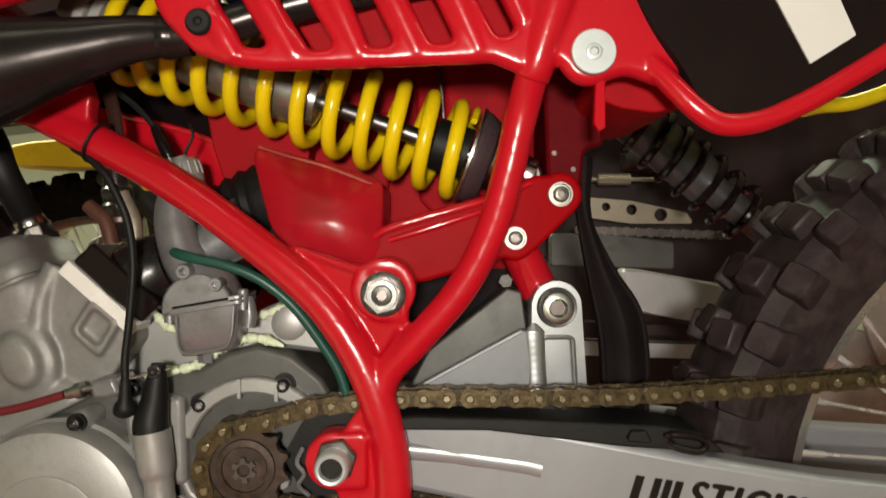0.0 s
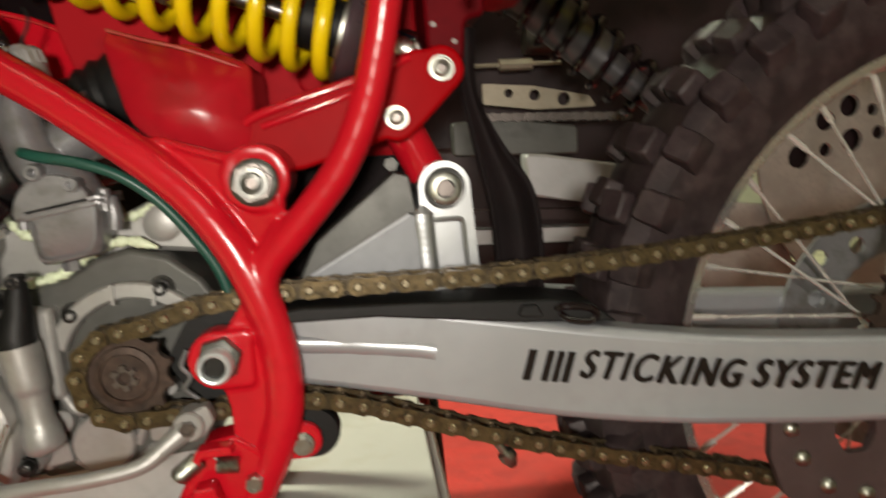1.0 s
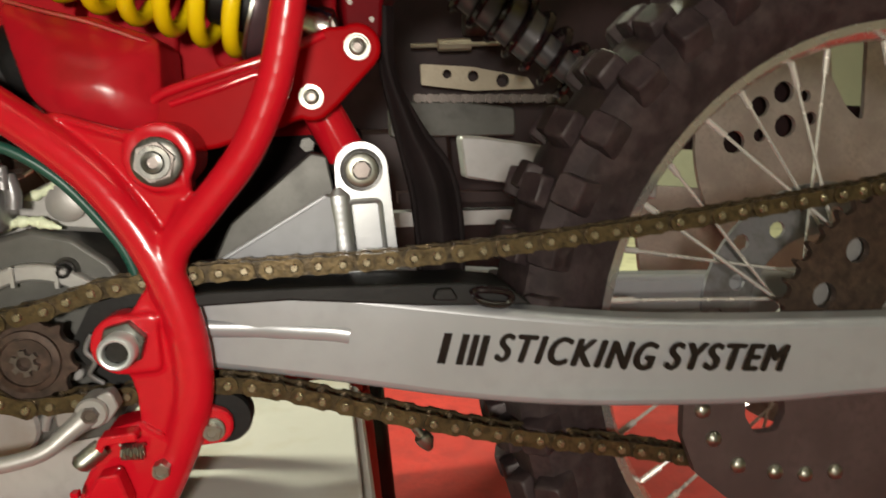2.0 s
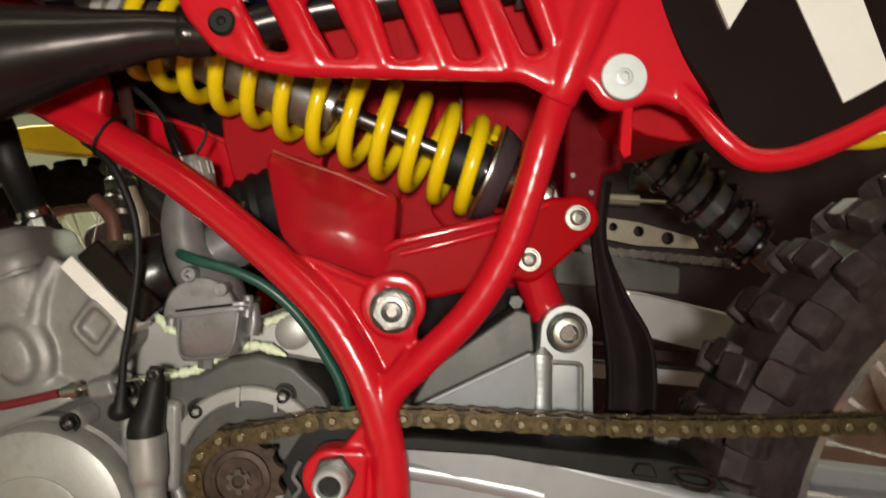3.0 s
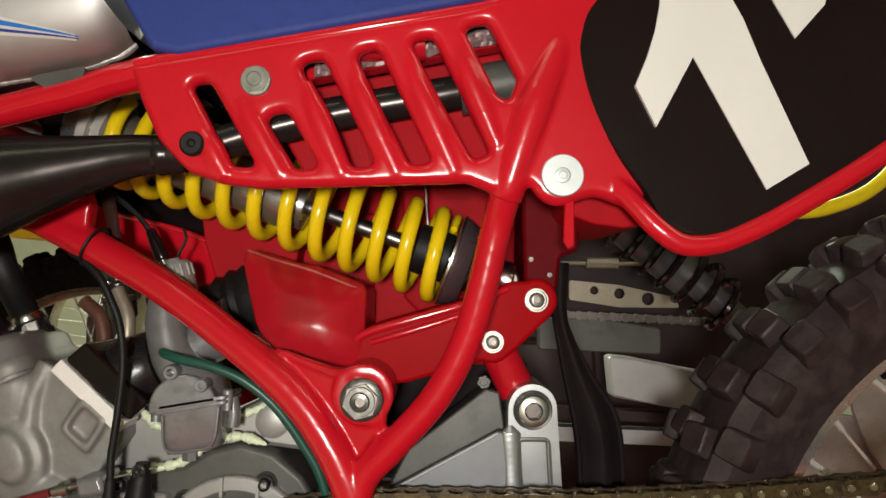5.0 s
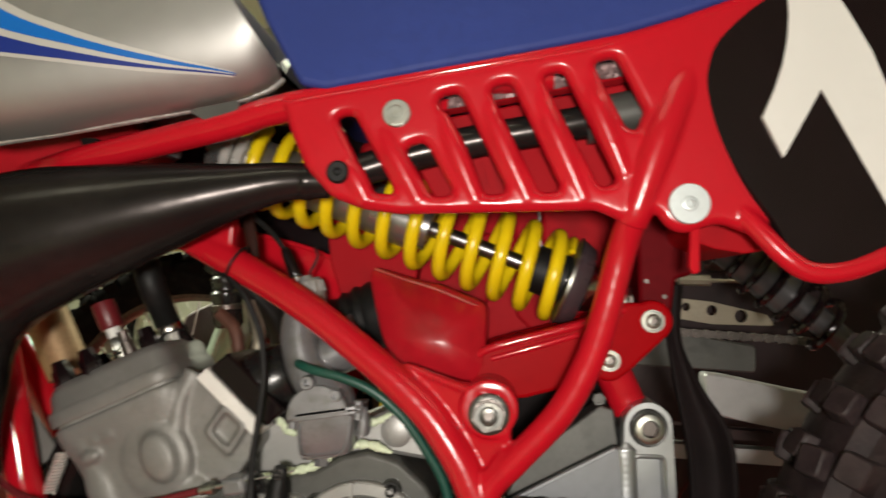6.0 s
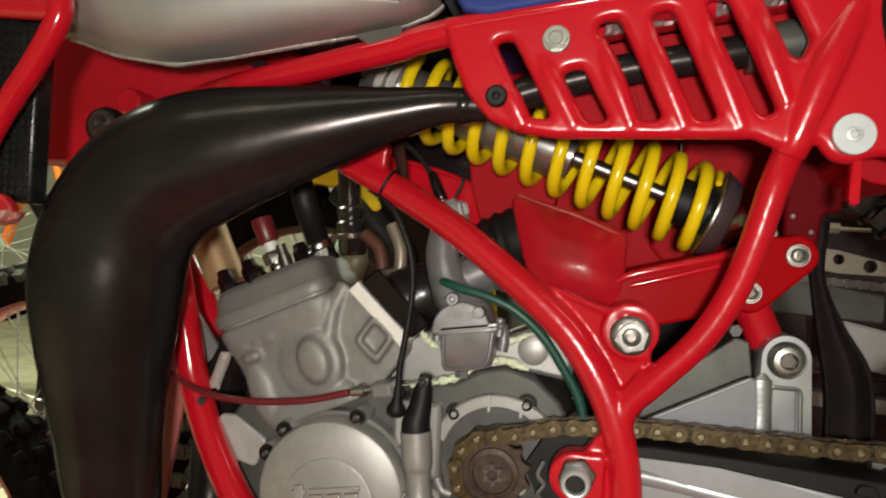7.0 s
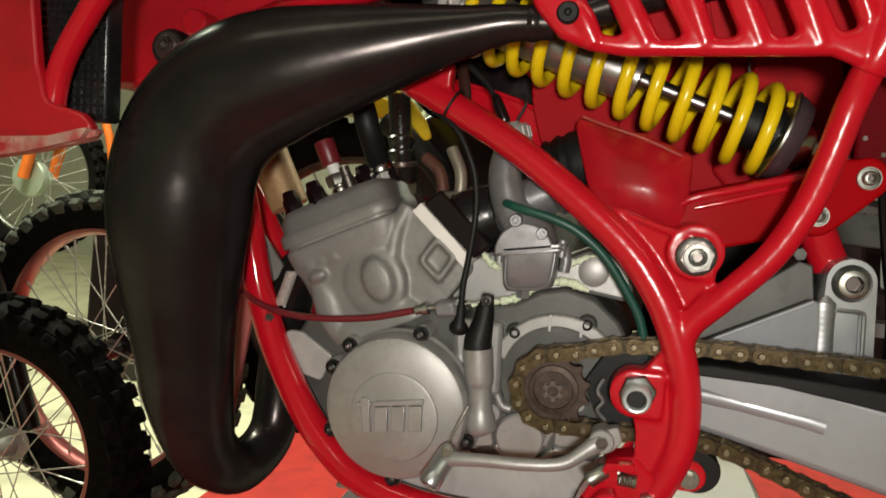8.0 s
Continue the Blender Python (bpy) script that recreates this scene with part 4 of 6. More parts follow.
    part("window_lip", tube([(x, -0.0338, z) for x, z in win + win[:2]], 0.0019, 8, 1), ALU, cl)
    part("weld_seam", tube([(0.0660 + 0.0030 * f, -0.0343, 0.566 - 0.056 * f, (0.0074 + 0.00004 * math.sin(f * 70) + 0.0004 * math.sin(f * 9)) * min(1.0, 0.25 + 7 * f)) for f in [i / 150 for i in range(151)]], 0.004, 12, 1, squash=0.36), ALU, cl, "rippled weld seam")
    part("weld_seam", tube([(0.066 + 0.040 * f, -0.0345, 0.511 - 0.002 * f, 0.0030 + 0.00008 * math.sin(f * 80)) for f in [i / 112 for i in range(113)]], 0.003, 8, 1), ALU, cl)
    bolt(m, 0.0470, -0.012, 0.596, 0.0052, 0, "hex", "stop_bolt", "dull plated stop bolt", 12, 1.0, CASE)
    part("brace_edge", tube([(-0.029, -0.0362, 0.5140), (0.057, -0.0362, 0.5605)], 0.0014, 6, straight=True), SILVER_PAINT, m)
    # black slider under the chain
    s = [(-0.06, 0.503), (-0.02, 0.508), (0.06, 0.5055), (0.145, 0.501), (0.175, 0.496), (0.192, 0.482), (0.12, 0.487), (0.03, 0.498), (-0.06, 0.499)]
    part("chain_slider", prism(s, -0.078, -0.030), BLACK_RUBBER, m, "black chain slider", bevel=0.0015)
    part("slider_mount", prism(rounded([(0.126, 0.499), (0.136, 0.499), (0.141, 0.490), (0.122, 0.4915)], 0.003), -0.083, -0.066), BLACK_RUBBER, m, bevel=0.0015)
    part("slider_clip", tube([(0.150, -0.078, 0.494), (0.155, -0.082, 0.4965), (0.170, -0.083, 0.4945), (0.1765, -0.082, 0.490), (0.172, -0.083, 0.485), (0.158, -0.082, 0.487), (0.152, -0.079, 0.491)], 0.0026, 8), BLACK_GLOSS, m, "black clip on the slider")
    part("adjuster_bolt", tube([(0.106, -0.062, 0.400, 0.0035), (0.1125, -0.062, 0.3895, 0.0035), (0.1128, -0.062, 0.389, 0.0062), (0.1160, -0.062, 0.384, 0.0065), (0.1175, -0.062, 0.380, 0.0040), (0.1185, -0.062, 0.378, 0.0030)], 0.004, 10, straight=True), CHROME, m, "bright adjuster bolt")
    # chain guide hanging below the arm
    g = [(0.302, 0.420), (0.301, 0.375), (0.312, 0.345), (0.345, 0.315), (0.42, 0.300), (0.50, 0.30), (0.50, 0.415)]
    h = [rounded([(0.349, 0.412), (0.379, 0.412), (0.382, 0.385), (0.376, 0.371), (0.358, 0.371), (0.350, 0.385)], 0.006, 3)]
    cg = part("chain_guide", prism(rounded(g, 0.01), -0.082, -0.074, h), GUIDE, m, "brown chain guide plate with bolts", bevel=0.0015)
    for x, z in ((0.316, 0.394), (0.325, 0.371), (0.345, 0.348), (0.375, 0.339), (0.400, 0.334), (0.425, 0.333)):
        part("guide_bolt", lathe([(0.0062, 0), (0.0060, -0.0012), (0.0046, -0.0034), (0.0020, -0.0044), (0, -0.0046)], (x, -0.0822, z), seg=18), CHROME, cg)


LETTER_FIT = {"STICKING": 0.1125, "SYSTEM": 0.0925}
swing_arm()


def flap():
    left = spline([(0.100, 0.690), (0.1005, 0.655), (0.109, 0.606), (0.1185, 0.560), (0.1215, 0.524), (0.122, 0.48), (0.122, 0.44)], 5)
    right = spline([(0.1145, 0.690), (0.1135, 0.645), (0.1310, 0.606), (0.1520, 0.573), (0.1585, 0.536), (0.158, 0.49), (0.156, 0.44)], 5)
    rings = []
    for p, q in zip(left, right):
        w = float(q[0] - p[0])
        row = [Vector((float(p[0]) + w * k / 8, -0.016 + 0.006 * math.cos(math.pi * k / 4) * min(1.0, w / 0.03) + 0.10 * max(0.0, k / 8 - 0.6) * w, float(p[1] + (q[1] - p[1]) * k / 8))) for k in range(9)]
        rings.append(row + [Vector((v.x, v.y + 0.007, v.z)) for v in row[::-1]])
    bm = bmesh.new()
    loft(bm, rings)
    f = part("mud_flap", bm, FLAP, bike, "black rubber mud flap before the rear wheel", bevel=0.0012)
    part("flap_rib", tube([(float(p[0]) + 0.002, -0.0115, float(p[1])) for p in left[6:]], 0.0022, 8, 1), FLAP, f)
    part("flap_rib", tube([(float(q[0]) - 0.002, -0.0105, float(q[1])) for q in right[6:]], 0.0024, 8, 1), FLAP, f)


flap()


def engine():
    # crankcase
    o = [(-0.395, 0.462), (-0.375, 0.495), (-0.345, 0.512), (-0.30, 0.515), (-0.23, 0.520), (-0.205, 0.527), (-0.180, 0.533), (-0.160, 0.545), (-0.138, 0.550), (-0.112, 0.543), (-0.090, 0.525), (-0.075, 0.50), (-0.078, 0.445), (-0.088, 0.412), (-0.11, 0.398), (-0.20, 0.388), (-0.25, 0.37), (-0.31, 0.372), (-0.365, 0.405)]
    c = part("crankcase", prism(rounded(o, 0.012), -0.034, 0.07), CASE, bike, "grey cast crankcase", bevel=0.004, segs=3)
    # pale strips that paint the ceiling light on the case's top edges
    for line in ([(-0.235, -0.031, 0.5215), (-0.205, -0.031, 0.5300), (-0.190, -0.031, 0.5330), (-0.180, -0.031, 0.5365), (-0.168, -0.031, 0.5450), (-0.158, -0.031, 0.5510), (-0.146, -0.031, 0.5545), (-0.134, -0.031, 0.5545), (-0.118, -0.031, 0.5490)],
                 [(-0.143, -0.020, 0.5685), (-0.125, -0.020, 0.5745), (-0.108, -0.020, 0.580)], [(-0.214, -0.030, 0.574), (-0.205, -0.030, 0.5645), (-0.196, -0.030, 0.560)]):
        run = spline(line, 8)
        last = len(run) - 1
        part("gasket", tube([(*q, (0.0036 + 0.0007 * math.sin(k * 0.9) + 0.0005 * math.sin(k * 2.3)) * min(1.0, 0.2 + 0.25 * min(k, last - k))) for k, q in enumerate(run)], 0.004, 10, 1), LIT_EDGE_GREEN, c, "pale green strip painted as light on the case edge")
    up = [(-0.255, 0.515), (-0.235, 0.565), (-0.20, 0.575), (-0.17, 0.56), (-0.115, 0.585), (-0.085, 0.575), (-0.08, 0.54), (-0.12, 0.545)]
    part("rear_case", prism(rounded(up, 0.008), -0.018, 0.06), ALU_CAST, c, "light cast gearbox housing", bevel=0.004)
    part("case_boss", lathe([(0.013, 0), (0.013, -0.006), (0.008, -0.008), (0, -0.008)], (-0.116, -0.018, 0.565)), ALU_CAST, c)
    part("sprocket_ridge", prism(arc(-0.139, 0.470, 0.058, 25, 165, 18) + arc(-0.139, 0.470, 0.046, 165, 25, 18), -0.042, -0.030), ALU_CAST, c, bevel=0.002)
    for q in (70, 100):
        x, z = -0.139 + 0.052 * math.cos(radians(q)), 0.47 + 0.052 * math.sin(radians(q))
        part("rib", block(x - 0.0012, x + 0.0012, -0.045, -0.04, z - 0.008, z + 0.006), ALU_CAST, c)
    for x, z in ((-0.117, 0.5215), (-0.1775, 0.5075), (-0.225, 0.52), (-0.073, 0.51)):
        part("bolt_boss", lathe([(0.0085, 0.01), (0.0085, -0.002), (0.0072, -0.004), (0, -0.004)], (x, -0.034, z)), CASE, c)
        bolt(c, x, -0.038, z, 0.0058, 0.0072, "socket", "case_bolt", "", 0, 0.6, DARK_RING)
    # round boss and webs below the drive sprocket
    part("round_boss", lathe([(0.0215, 0.01), (0.0215, -0.010), (0.0195, -0.012), (0, -0.012)], (-0.1655, -0.034, 0.4165)), ALU_CAST, c, "round cast boss")
    # crevice shade between the ribs is put in with a darker backing
    part("lower_web", prism(rounded([(-0.215, 0.455), (-0.185, 0.455), (-0.18, 0.432), (-0.12, 0.442), (-0.085, 0.43), (-0.10, 0.402), (-0.21, 0.392)], 0.004), -0.037, -0.03), CASE, c, bevel=0.002)
    for line in ([(-0.212, 0.452), (-0.205, 0.430), (-0.206, 0.400)], [(-0.190, 0.452), (-0.184, 0.441), (-0.176, 0.4385)], [(-0.144, 0.412), (-0.139, 0.424), (-0.128, 0.434), (-0.108, 0.437)], [(-0.186, 0.405), (-0.170, 0.394), (-0.150, 0.396), (-0.135, 0.408)], [(-0.135, 0.408), (-0.115, 0.412), (-0.100, 0.424)]):
        part("cast_rib", tube([(x, -0.038, z) for x, z in line], 0.0038, 10), ALU_CAST, c)
    part("cast_panel", prism(rounded([(-0.206, 0.428), (-0.192, 0.424), (-0.188, 0.404), (-0.206, 0.400)], 0.003), -0.0405, -0.03), ALU_CAST, c, bevel=0.0015)
    part("cast_panel", prism(rounded([(-0.136, 0.432), (-0.112, 0.436), (-0.104, 0.424), (-0.118, 0.412), (-0.136, 0.412)], 0.004), -0.0395, -0.03), ALU_CAST, c, bevel=0.0015)
    for x, z, r in ((-0.192, 0.434, 0.008), (-0.098, 0.462, 0.008), (-0.118, 0.452, 0.006)):
        part("small_boss", lathe([(r, 0.01), (r, -0.009), (r - 0.001, -0.010), (0, -0.010)], (x, -0.034, z)), ALU_CAST, c)
    # ignition cover
    g = part("ignition_cover", lathe([(0.060, -0.030), (0.066, -0.034), (0.0665, -0.052), (0.064, -0.0545), (0.0635, -0.070), (0.0615, -0.0745), (0.057, -0.0765), (0.040, -0.0785), (0.033, -0.0795), (0.0, -0.080)], (-0.2720, 0, 0.4352), seg=64), ALU_CAST, bike, "round cast ignition cover with a raised emblem")
    part("emblem_field", lathe([(0.0395, -0.0780), (0.0385, -0.0800), (0.0365, -0.0805), (0, -0.0808)], (-0.2705, 0, 0.4300), seg=48), ALU_CAST, g)
    e = [[(-0.3030, 0.4365), (-0.2895, 0.4385), (-0.2895, 0.4345), (-0.3030, 0.4325)], [(-0.3000, 0.4410), (-0.2925, 0.4420), (-0.2885, 0.4115), (-0.2955, 0.4105)]]
    e += [[(-0.2870, 0.4395), (-0.2440, 0.4470), (-0.2440, 0.4425), (-0.2870, 0.4350)]]
    e += [[(x, 0.4345 + (x + 0.287) * 0.17), (x + 0.0115, 0.4362 + (x + 0.287) * 0.17), (x + 0.0125, 0.4140 + (x + 0.287) * 0.17), (x + 0.001, 0.4125 + (x + 0.287) * 0.17)] for x in (-0.2865, -0.2715, -0.2565)]
    for k, s in enumerate(e):
        part("emblem_bar", prism([(p, q + 0.003) for p, q in s], -0.0838 - 0.00015 * k, -0.079), ALU_CAST, g, bevel=0.0006)
    for q in (76, 135, 157, 207, 270, 340):
        x, z = -0.2720 + 0.0675 * math.cos(radians(q)), 0.4352 + 0.0675 * math.sin(radians(q))
        part("cover_lug", lathe([(0.0075, -0.035), (0.0075, -0.060), (0.006, -0.062), (0, -0.062)], (x, 0, z)), ALU_CAST, g)
        bolt(g, x, -0.062, z, 0.0056, 0.0070, "socket", "cover_bolt", "dark socket bolt", 0, 0.6, DARK_RING)
    # clutch lever housing with its rubber boot
    h = part("clutch_housing", tube([(-0.1965, -0.058, 0.4190, 0.006), (-0.1975, -0.058, 0.4230, 0.0125), (-0.1990, -0.058, 0.4350, 0.0125), (-0.1995, -0.058, 0.4420, 0.0105), (-0.2015, -0.058, 0.4600, 0.0105), (-0.2025, -0.058, 0.4670, 0.0125), (-0.2060, -0.058, 0.4940, 0.0132)], 0.012, 20, 3), ALU_CAST, c, "cast clutch lever housing")
    part("rubber_boot", tube([(-0.2060, -0.058, 0.4930, 0.0125), (-0.2062, -0.058, 0.5010, 0.0120), (-0.2035, -0.058, 0.5150, 0.0095), (-0.2022, -0.058, 0.5270, 0.0080), (-0.2010, -0.058, 0.5350, 0.006), (-0.2005, -0.058, 0.5410, 0.0050)], 0.01, 14, 4), BLACK_RUBBER, h, "black rubber boot")
    bolt(h, -0.2005, -0.066, 0.537, 0.004, kind="nut", material=BLACK_RUBBER)
    part("cable_stop", prism(rounded([(-0.247, 0.5300), (-0.229, 0.5325), (-0.224, 0.5200), (-0.244, 0.5165)], 0.004), -0.0650, -0.03), CARB, c, bevel=0.003)
    part("rear_block", prism(rounded([(-0.232, 0.515), (-0.188, 0.515), (-0.186, 0.45), (-0.225, 0.45)], 0.006), -0.046, -0.03), ALU_CAST, c, bevel=0.004)
    # gear lever
    l = part("gear_lever", tube([(-0.221, -0.096, 0.4075, 0.0075), (-0.213, -0.100, 0.4098, 0.0060), (-0.187, -0.102, 0.4135, 0.0052), (-0.155, -0.102, 0.4155, 0.0050), (-0.125, -0.098, 0.4195, 0.0052), (-0.108, -0.090, 0.4300, 0.0062), (-0.0975, -0.084, 0.4375, 0.0085)], 0.0058, 14), ALU_CAST, bike, "dull bent gear lever")
    part("lever_boss", lathe([(0.0100, -0.070), (0.0100, -0.088), (0.0088, -0.0895), (0.006, -0.0895)], (-0.0960, 0, 0.4385)), ALU_CAST, l)
    part("lever_ear", prism(rounded([(-0.1000, 0.4450), (-0.0840, 0.4520), (-0.0800, 0.4400), (-0.0900, 0.4270)], 0.004, 3), -0.086, -0.074), ALU_CAST, l, bevel=0.0015)
    bolt(l, -0.0960, -0.0895, 0.4385, 0.0052, kind="hex", material=STEEL_DARK)
    peg = Vector((-0.35, -0.62, -0.70)).normalized()
    t = part("toe_peg", lathe([(0.0070, -0.004), (0.0088, 0.0), (0.0088, 0.020), (0.0092, 0.021), (0.0092, 0.030), (0.0084, 0.032), (0.0076, 0.0315), (0.0070, 0.0305), (0, 0.0305)], (-0.2170, -0.092, 0.4120), peg, 24), ALU, l, "round folding toe peg")
    part("peg_ring", lathe([(0.0074, 0.0306), (0.0070, 0.0312), (0.0062, 0.0312), (0.0060, 0.0306)], (-0.2170, -0.092, 0.4120), peg, 24, cap=False), STEEL_DARK, t)
    part("peg_spring", tube([(-0.217, -0.094, 0.420), (-0.212, -0.093, 0.435), (-0.2045, -0.090, 0.452)], 0.0011, 6), STEEL, l)
    bolt(l, -0.2165, -0.100, 0.4165, 0.0048, 0.0056, kind="hex")


engine()


def skid_plate():
    o = [(-0.345, 0.372), (-0.30, 0.366), (-0.235, 0.392), (-0.19, 0.398), (-0.088, 0.408), (-0.08, 0.352), (-0.25, 0.342), (-0.335, 0.352)]
    s = part("skid_plate", prism(rounded(o, 0.006), -0.0365, -0.033), SKID, bike, "dull aluminium skid plate", bevel=0.001)
    part("plate_floor", block(-0.335, -0.09, -0.034, 0.034, 0.338, 0.3415), ALU, s)
    part("head_stay", prism(rounded([(-0.447, 0.583), (-0.439, 0.581), (-0.407, 0.541), (-0.412, 0.529), (-0.425, 0.517)], 0.002), -0.022, -0.018), CYL_PAINT, bike, "flat grey engine stay")


skid_plate()


def cylinder():
    # stacked sections in the cylinder's own axes: u along the bike, v up the bore
    O, u, v = Vector((-0.304, 0, 0.497)), Vector((0.905, 0, 0.425)), Vector((-0.425, 0, 0.905))
    place = Matrix(((u.x, 0, v.x, O.x), (0, 1, 0, 0), (u.z, 0, v.z, O.z), (0, 0, 0, 1)))

    def slab(rings, material, name, parent, label="", n=7):
        bm = bmesh.new()
        out = []
        for cu, hu, hy, h in rings:
            r = 0.4 * min(hu, hy)
            sq = rounded([(cu - hu, -hy), (cu + hu, -hy), (cu + hu, hy), (cu - hu, hy)], r, n)
            out.append([place @ Vector((a, b, h)) for a, b in sq])
        loft(bm, out)
        return bm if name == "cylinder" else part(name, bm, material, parent, label, sharp=50)

    sleeve = slab([(0.004, 0.050, 0.050, -0.005), (0.002, 0.050, 0.050, 0.006), (-0.002, 0.047, 0.048, 0.016), (-0.004, 0.047, 0.048, 0.040), (-0.004, 0.050, 0.049, 0.062), (-0.002, 0.056, 0.051, 0.076), (-0.002, 0.0575, 0.052, 0.084), (-0.002, 0.0575, 0.052, 0.0905), (-0.002, 0.0565, 0.0512, 0.092)], CYL_PAINT, "cylinder", bike, "grey sandblasted engine cylinder")
    cast = [sleeve]

    def hump(cu, cv, ru, rv, h0, h1):
        bm = bmesh.new()
        k = 28
        ring = lambda f, y: [place @ Vector((cu + ru * f * math.cos(2 * math.pi * i / k), y, cv + rv * f * math.sin(2 * math.pi * i / k))) for i in range(k)]
        loft(bm, [ring(1.0, -0.040), ring(0.97, -h0), ring(0.85, -h1), ring(0.5, -h1 - 0.0015), ring(0.05, -h1 - 0.002)])
        cast.append(bm)
    hump(0.016, 0.040, 0.030, 0.034, 0.0480, 0.0500)
    hump(0.022, 0.040, 0.0150, 0.0215, 0.0530, 0.0565)
    hump(-0.032, 0.062, 0.010, 0.006, 0.0495, 0.0525)
    hump(-0.036, 0.030, 0.012, 0.034, 0.0470, 0.0490)
    for k in range(3):
        q = [place @ Vector((-0.040 + 0.012 * k + a, -0.0515, 0.070 + b)) for a, b in ((0, 0), (0.008, 0), (0.008, 0.006), (0, 0.006))]
        bm = bmesh.new()
        loft(bm, [[p + Vector((0, 0.012, 0)) for p in q], q])
        cast.append(bm)
    rb = [(-0.285, 0.606), (-0.270, 0.606), (-0.230, 0.600), (-0.222, 0.555), (-0.245, 0.522), (-0.290, 0.525)]
    cast.append(prism(rounded(rb, 0.008), -0.043, 0.04))
    cast.append(prism(rounded([(-0.268, 0.562), (-0.252, 0.587), (-0.231, 0.569), (-0.247, 0.543)], 0.004), -0.0490, -0.035, [rounded([(-0.262, 0.563), (-0.251, 0.579), (-0.238, 0.568), (-0.248, 0.551)], 0.003)]))
    cast.append(tube([(-0.282, -0.036, 0.610), (-0.292, -0.040, 0.580), (-0.290, -0.040, 0.545), (-0.275, -0.036, 0.522)], 0.0085, 12))
    c = fused("cylinder", cast, CYL_PAINT, bike, "grey sandblasted engine cylinder", 0.0015, 14)
    slab([(-0.002, 0.0545, 0.0495, 0.0918), (-0.002, 0.0545, 0.0495, 0.0945)], CYL_PAINT, "joint", c)
    h = slab([(-0.002, 0.0575, 0.052, 0.0943), (-0.002, 0.0585, 0.0525, 0.096), (-0.002, 0.0585, 0.0525, 0.104), (-0.002, 0.0570, 0.0512, 0.1065), (-0.001, 0.0555, 0.050, 0.108), (0.0, 0.054, 0.049, 0.119), (0.0, 0.049, 0.044, 0.126), (0.0, 0.040, 0.036, 0.1275)], CYL_PAINT, "cylinder_head", c, "grey cylinder head with two ridges")
    # pale spacer and black block of the reed valve
    part("reed_spacer", prism([(-0.276, 0.605), (-0.268, 0.6135), (-0.2185, 0.568), (-0.2250, 0.5590)], -0.048, 0.045), WHITE_PAINT, c, "white reed valve spacer", bevel=0.001)
    part("reed_block", prism(rounded([(-0.267, 0.6125), (-0.252, 0.6260), (-0.2035, 0.5815), (-0.2180, 0.568)], 0.003), -0.045, 0.045), BLACK_GLOSS, c, "black reed valve block", bevel=0.002)
    part("intake_stub", tube([(-0.243, -0.014, 0.585, 0.031), (-0.234, -0.014, 0.594, 0.031), (-0.225, -0.013, 0.601, 0.0290), (-0.214, -0.012, 0.606, 0.0270), (-0.206, -0.012, 0.609, 0.0262)], 0.02, 26, 3), STUB_GREY, c, "dark grey rubber intake stub")
    # head nuts, plug, plug cap and water hose
    for a, b in ((-0.038, -0.034), (-0.012, -0.036), (0.030, -0.012), (0.044, 0.016), (0.015, 0.035), (-0.035, 0.03)):
        p = place @ Vector((a, b, 0.1265))
        part("head_nut", lathe([(0.0100, -0.004), (0.0100, 0.001), (0.0086, 0.001), (0.0086, 0.011), (0.0070, 0.013), (0.0060, 0.019), (0, 0.019)], p, v, 6), BLACK_GLOSS, h, "black head nut")
    p = place @ Vector((0.004, -0.012, 0.1265))
    pl = part("spark_plug", lathe([(0.0095, -0.004), (0.0095, 0.006), (0.0075, 0.008), (0.0075, 0.012)], p, v, 20), STEEL, h, "bright spark plug")
    part("plug_hex", lathe([(0.0108, 0.010), (0.0112, 0.011), (0.0112, 0.019), (0.0095, 0.021), (0.0065, 0.021)], p, v, 6), CHROME, pl)
    part("insulator", lathe([(0.0060, 0.020), (0.0060, 0.034), (0.005, 0.036)], p, v, 14), WHITE_PAINT, pl)
    part("plug_cap", lathe([(0.0085, 0.030), (0.0095, 0.032), (0.0100, 0.048), (0.0095, 0.054), (0.004, 0.055)], p, v, 18), RED_CABLE, pl, "dark red plug cap")
    q = place @ Vector((0.041, 0.010, 0.127))
    part("hose_union", lathe([(0.007, -0.005), (0.007, 0.006), (0.0085, 0.008), (0.0085, 0.012), (0.006, 0.014)], q, v, 6), SPOKE, h)
    part("water_hose", tube([tuple(q + v * 0.006), tuple(q + v * 0.016), (-0.333, -0.012, 0.676), (-0.341, -0.012, 0.699), (-0.352, -0.012, 0.720), (-0.366, -0.010, 0.742)], 0.0112, 16), BLACK_RUBBER, h, "black rubber hose")
    part("hose_clamp", lathe([(0.0118, 0.008), (0.0122, 0.009), (0.0122, 0.014), (0.0118, 0.015)], q, v, 20, cap=False), STEEL, h, "bright hose clamp")
    part("temperature_sensor", lathe([(0.006, 0), (0.006, 0.012), (0.0048, 0.013), (0.0048, 0.022)], place @ Vector((0.020, -0.030, 0.126)), v, 10), STEEL_DARK, h)
    part("brown_strap", tube([(-0.258, -0.030, 0.775), (-0.247, -0.031, 0.742), (-0.240, -0.032, 0.715), (-0.238, -0.030, 0.690)], 0.0052, 10, squash=0.4), STRAP, bike, "dull brown strap behind the frame tube")
    # copper-brown and pale tubes added behind the head for a far rim and fork
    part("wiring_sleeve", tube([(-0.285, 0.02, 0.655), (-0.268, 0.015, 0.640), (-0.262, 0.01, 0.610), (-0.268, 0.01, 0.59)], 0.006, 10), RUST, bike, "copper-brown tube standing in for a far wheel's rim")
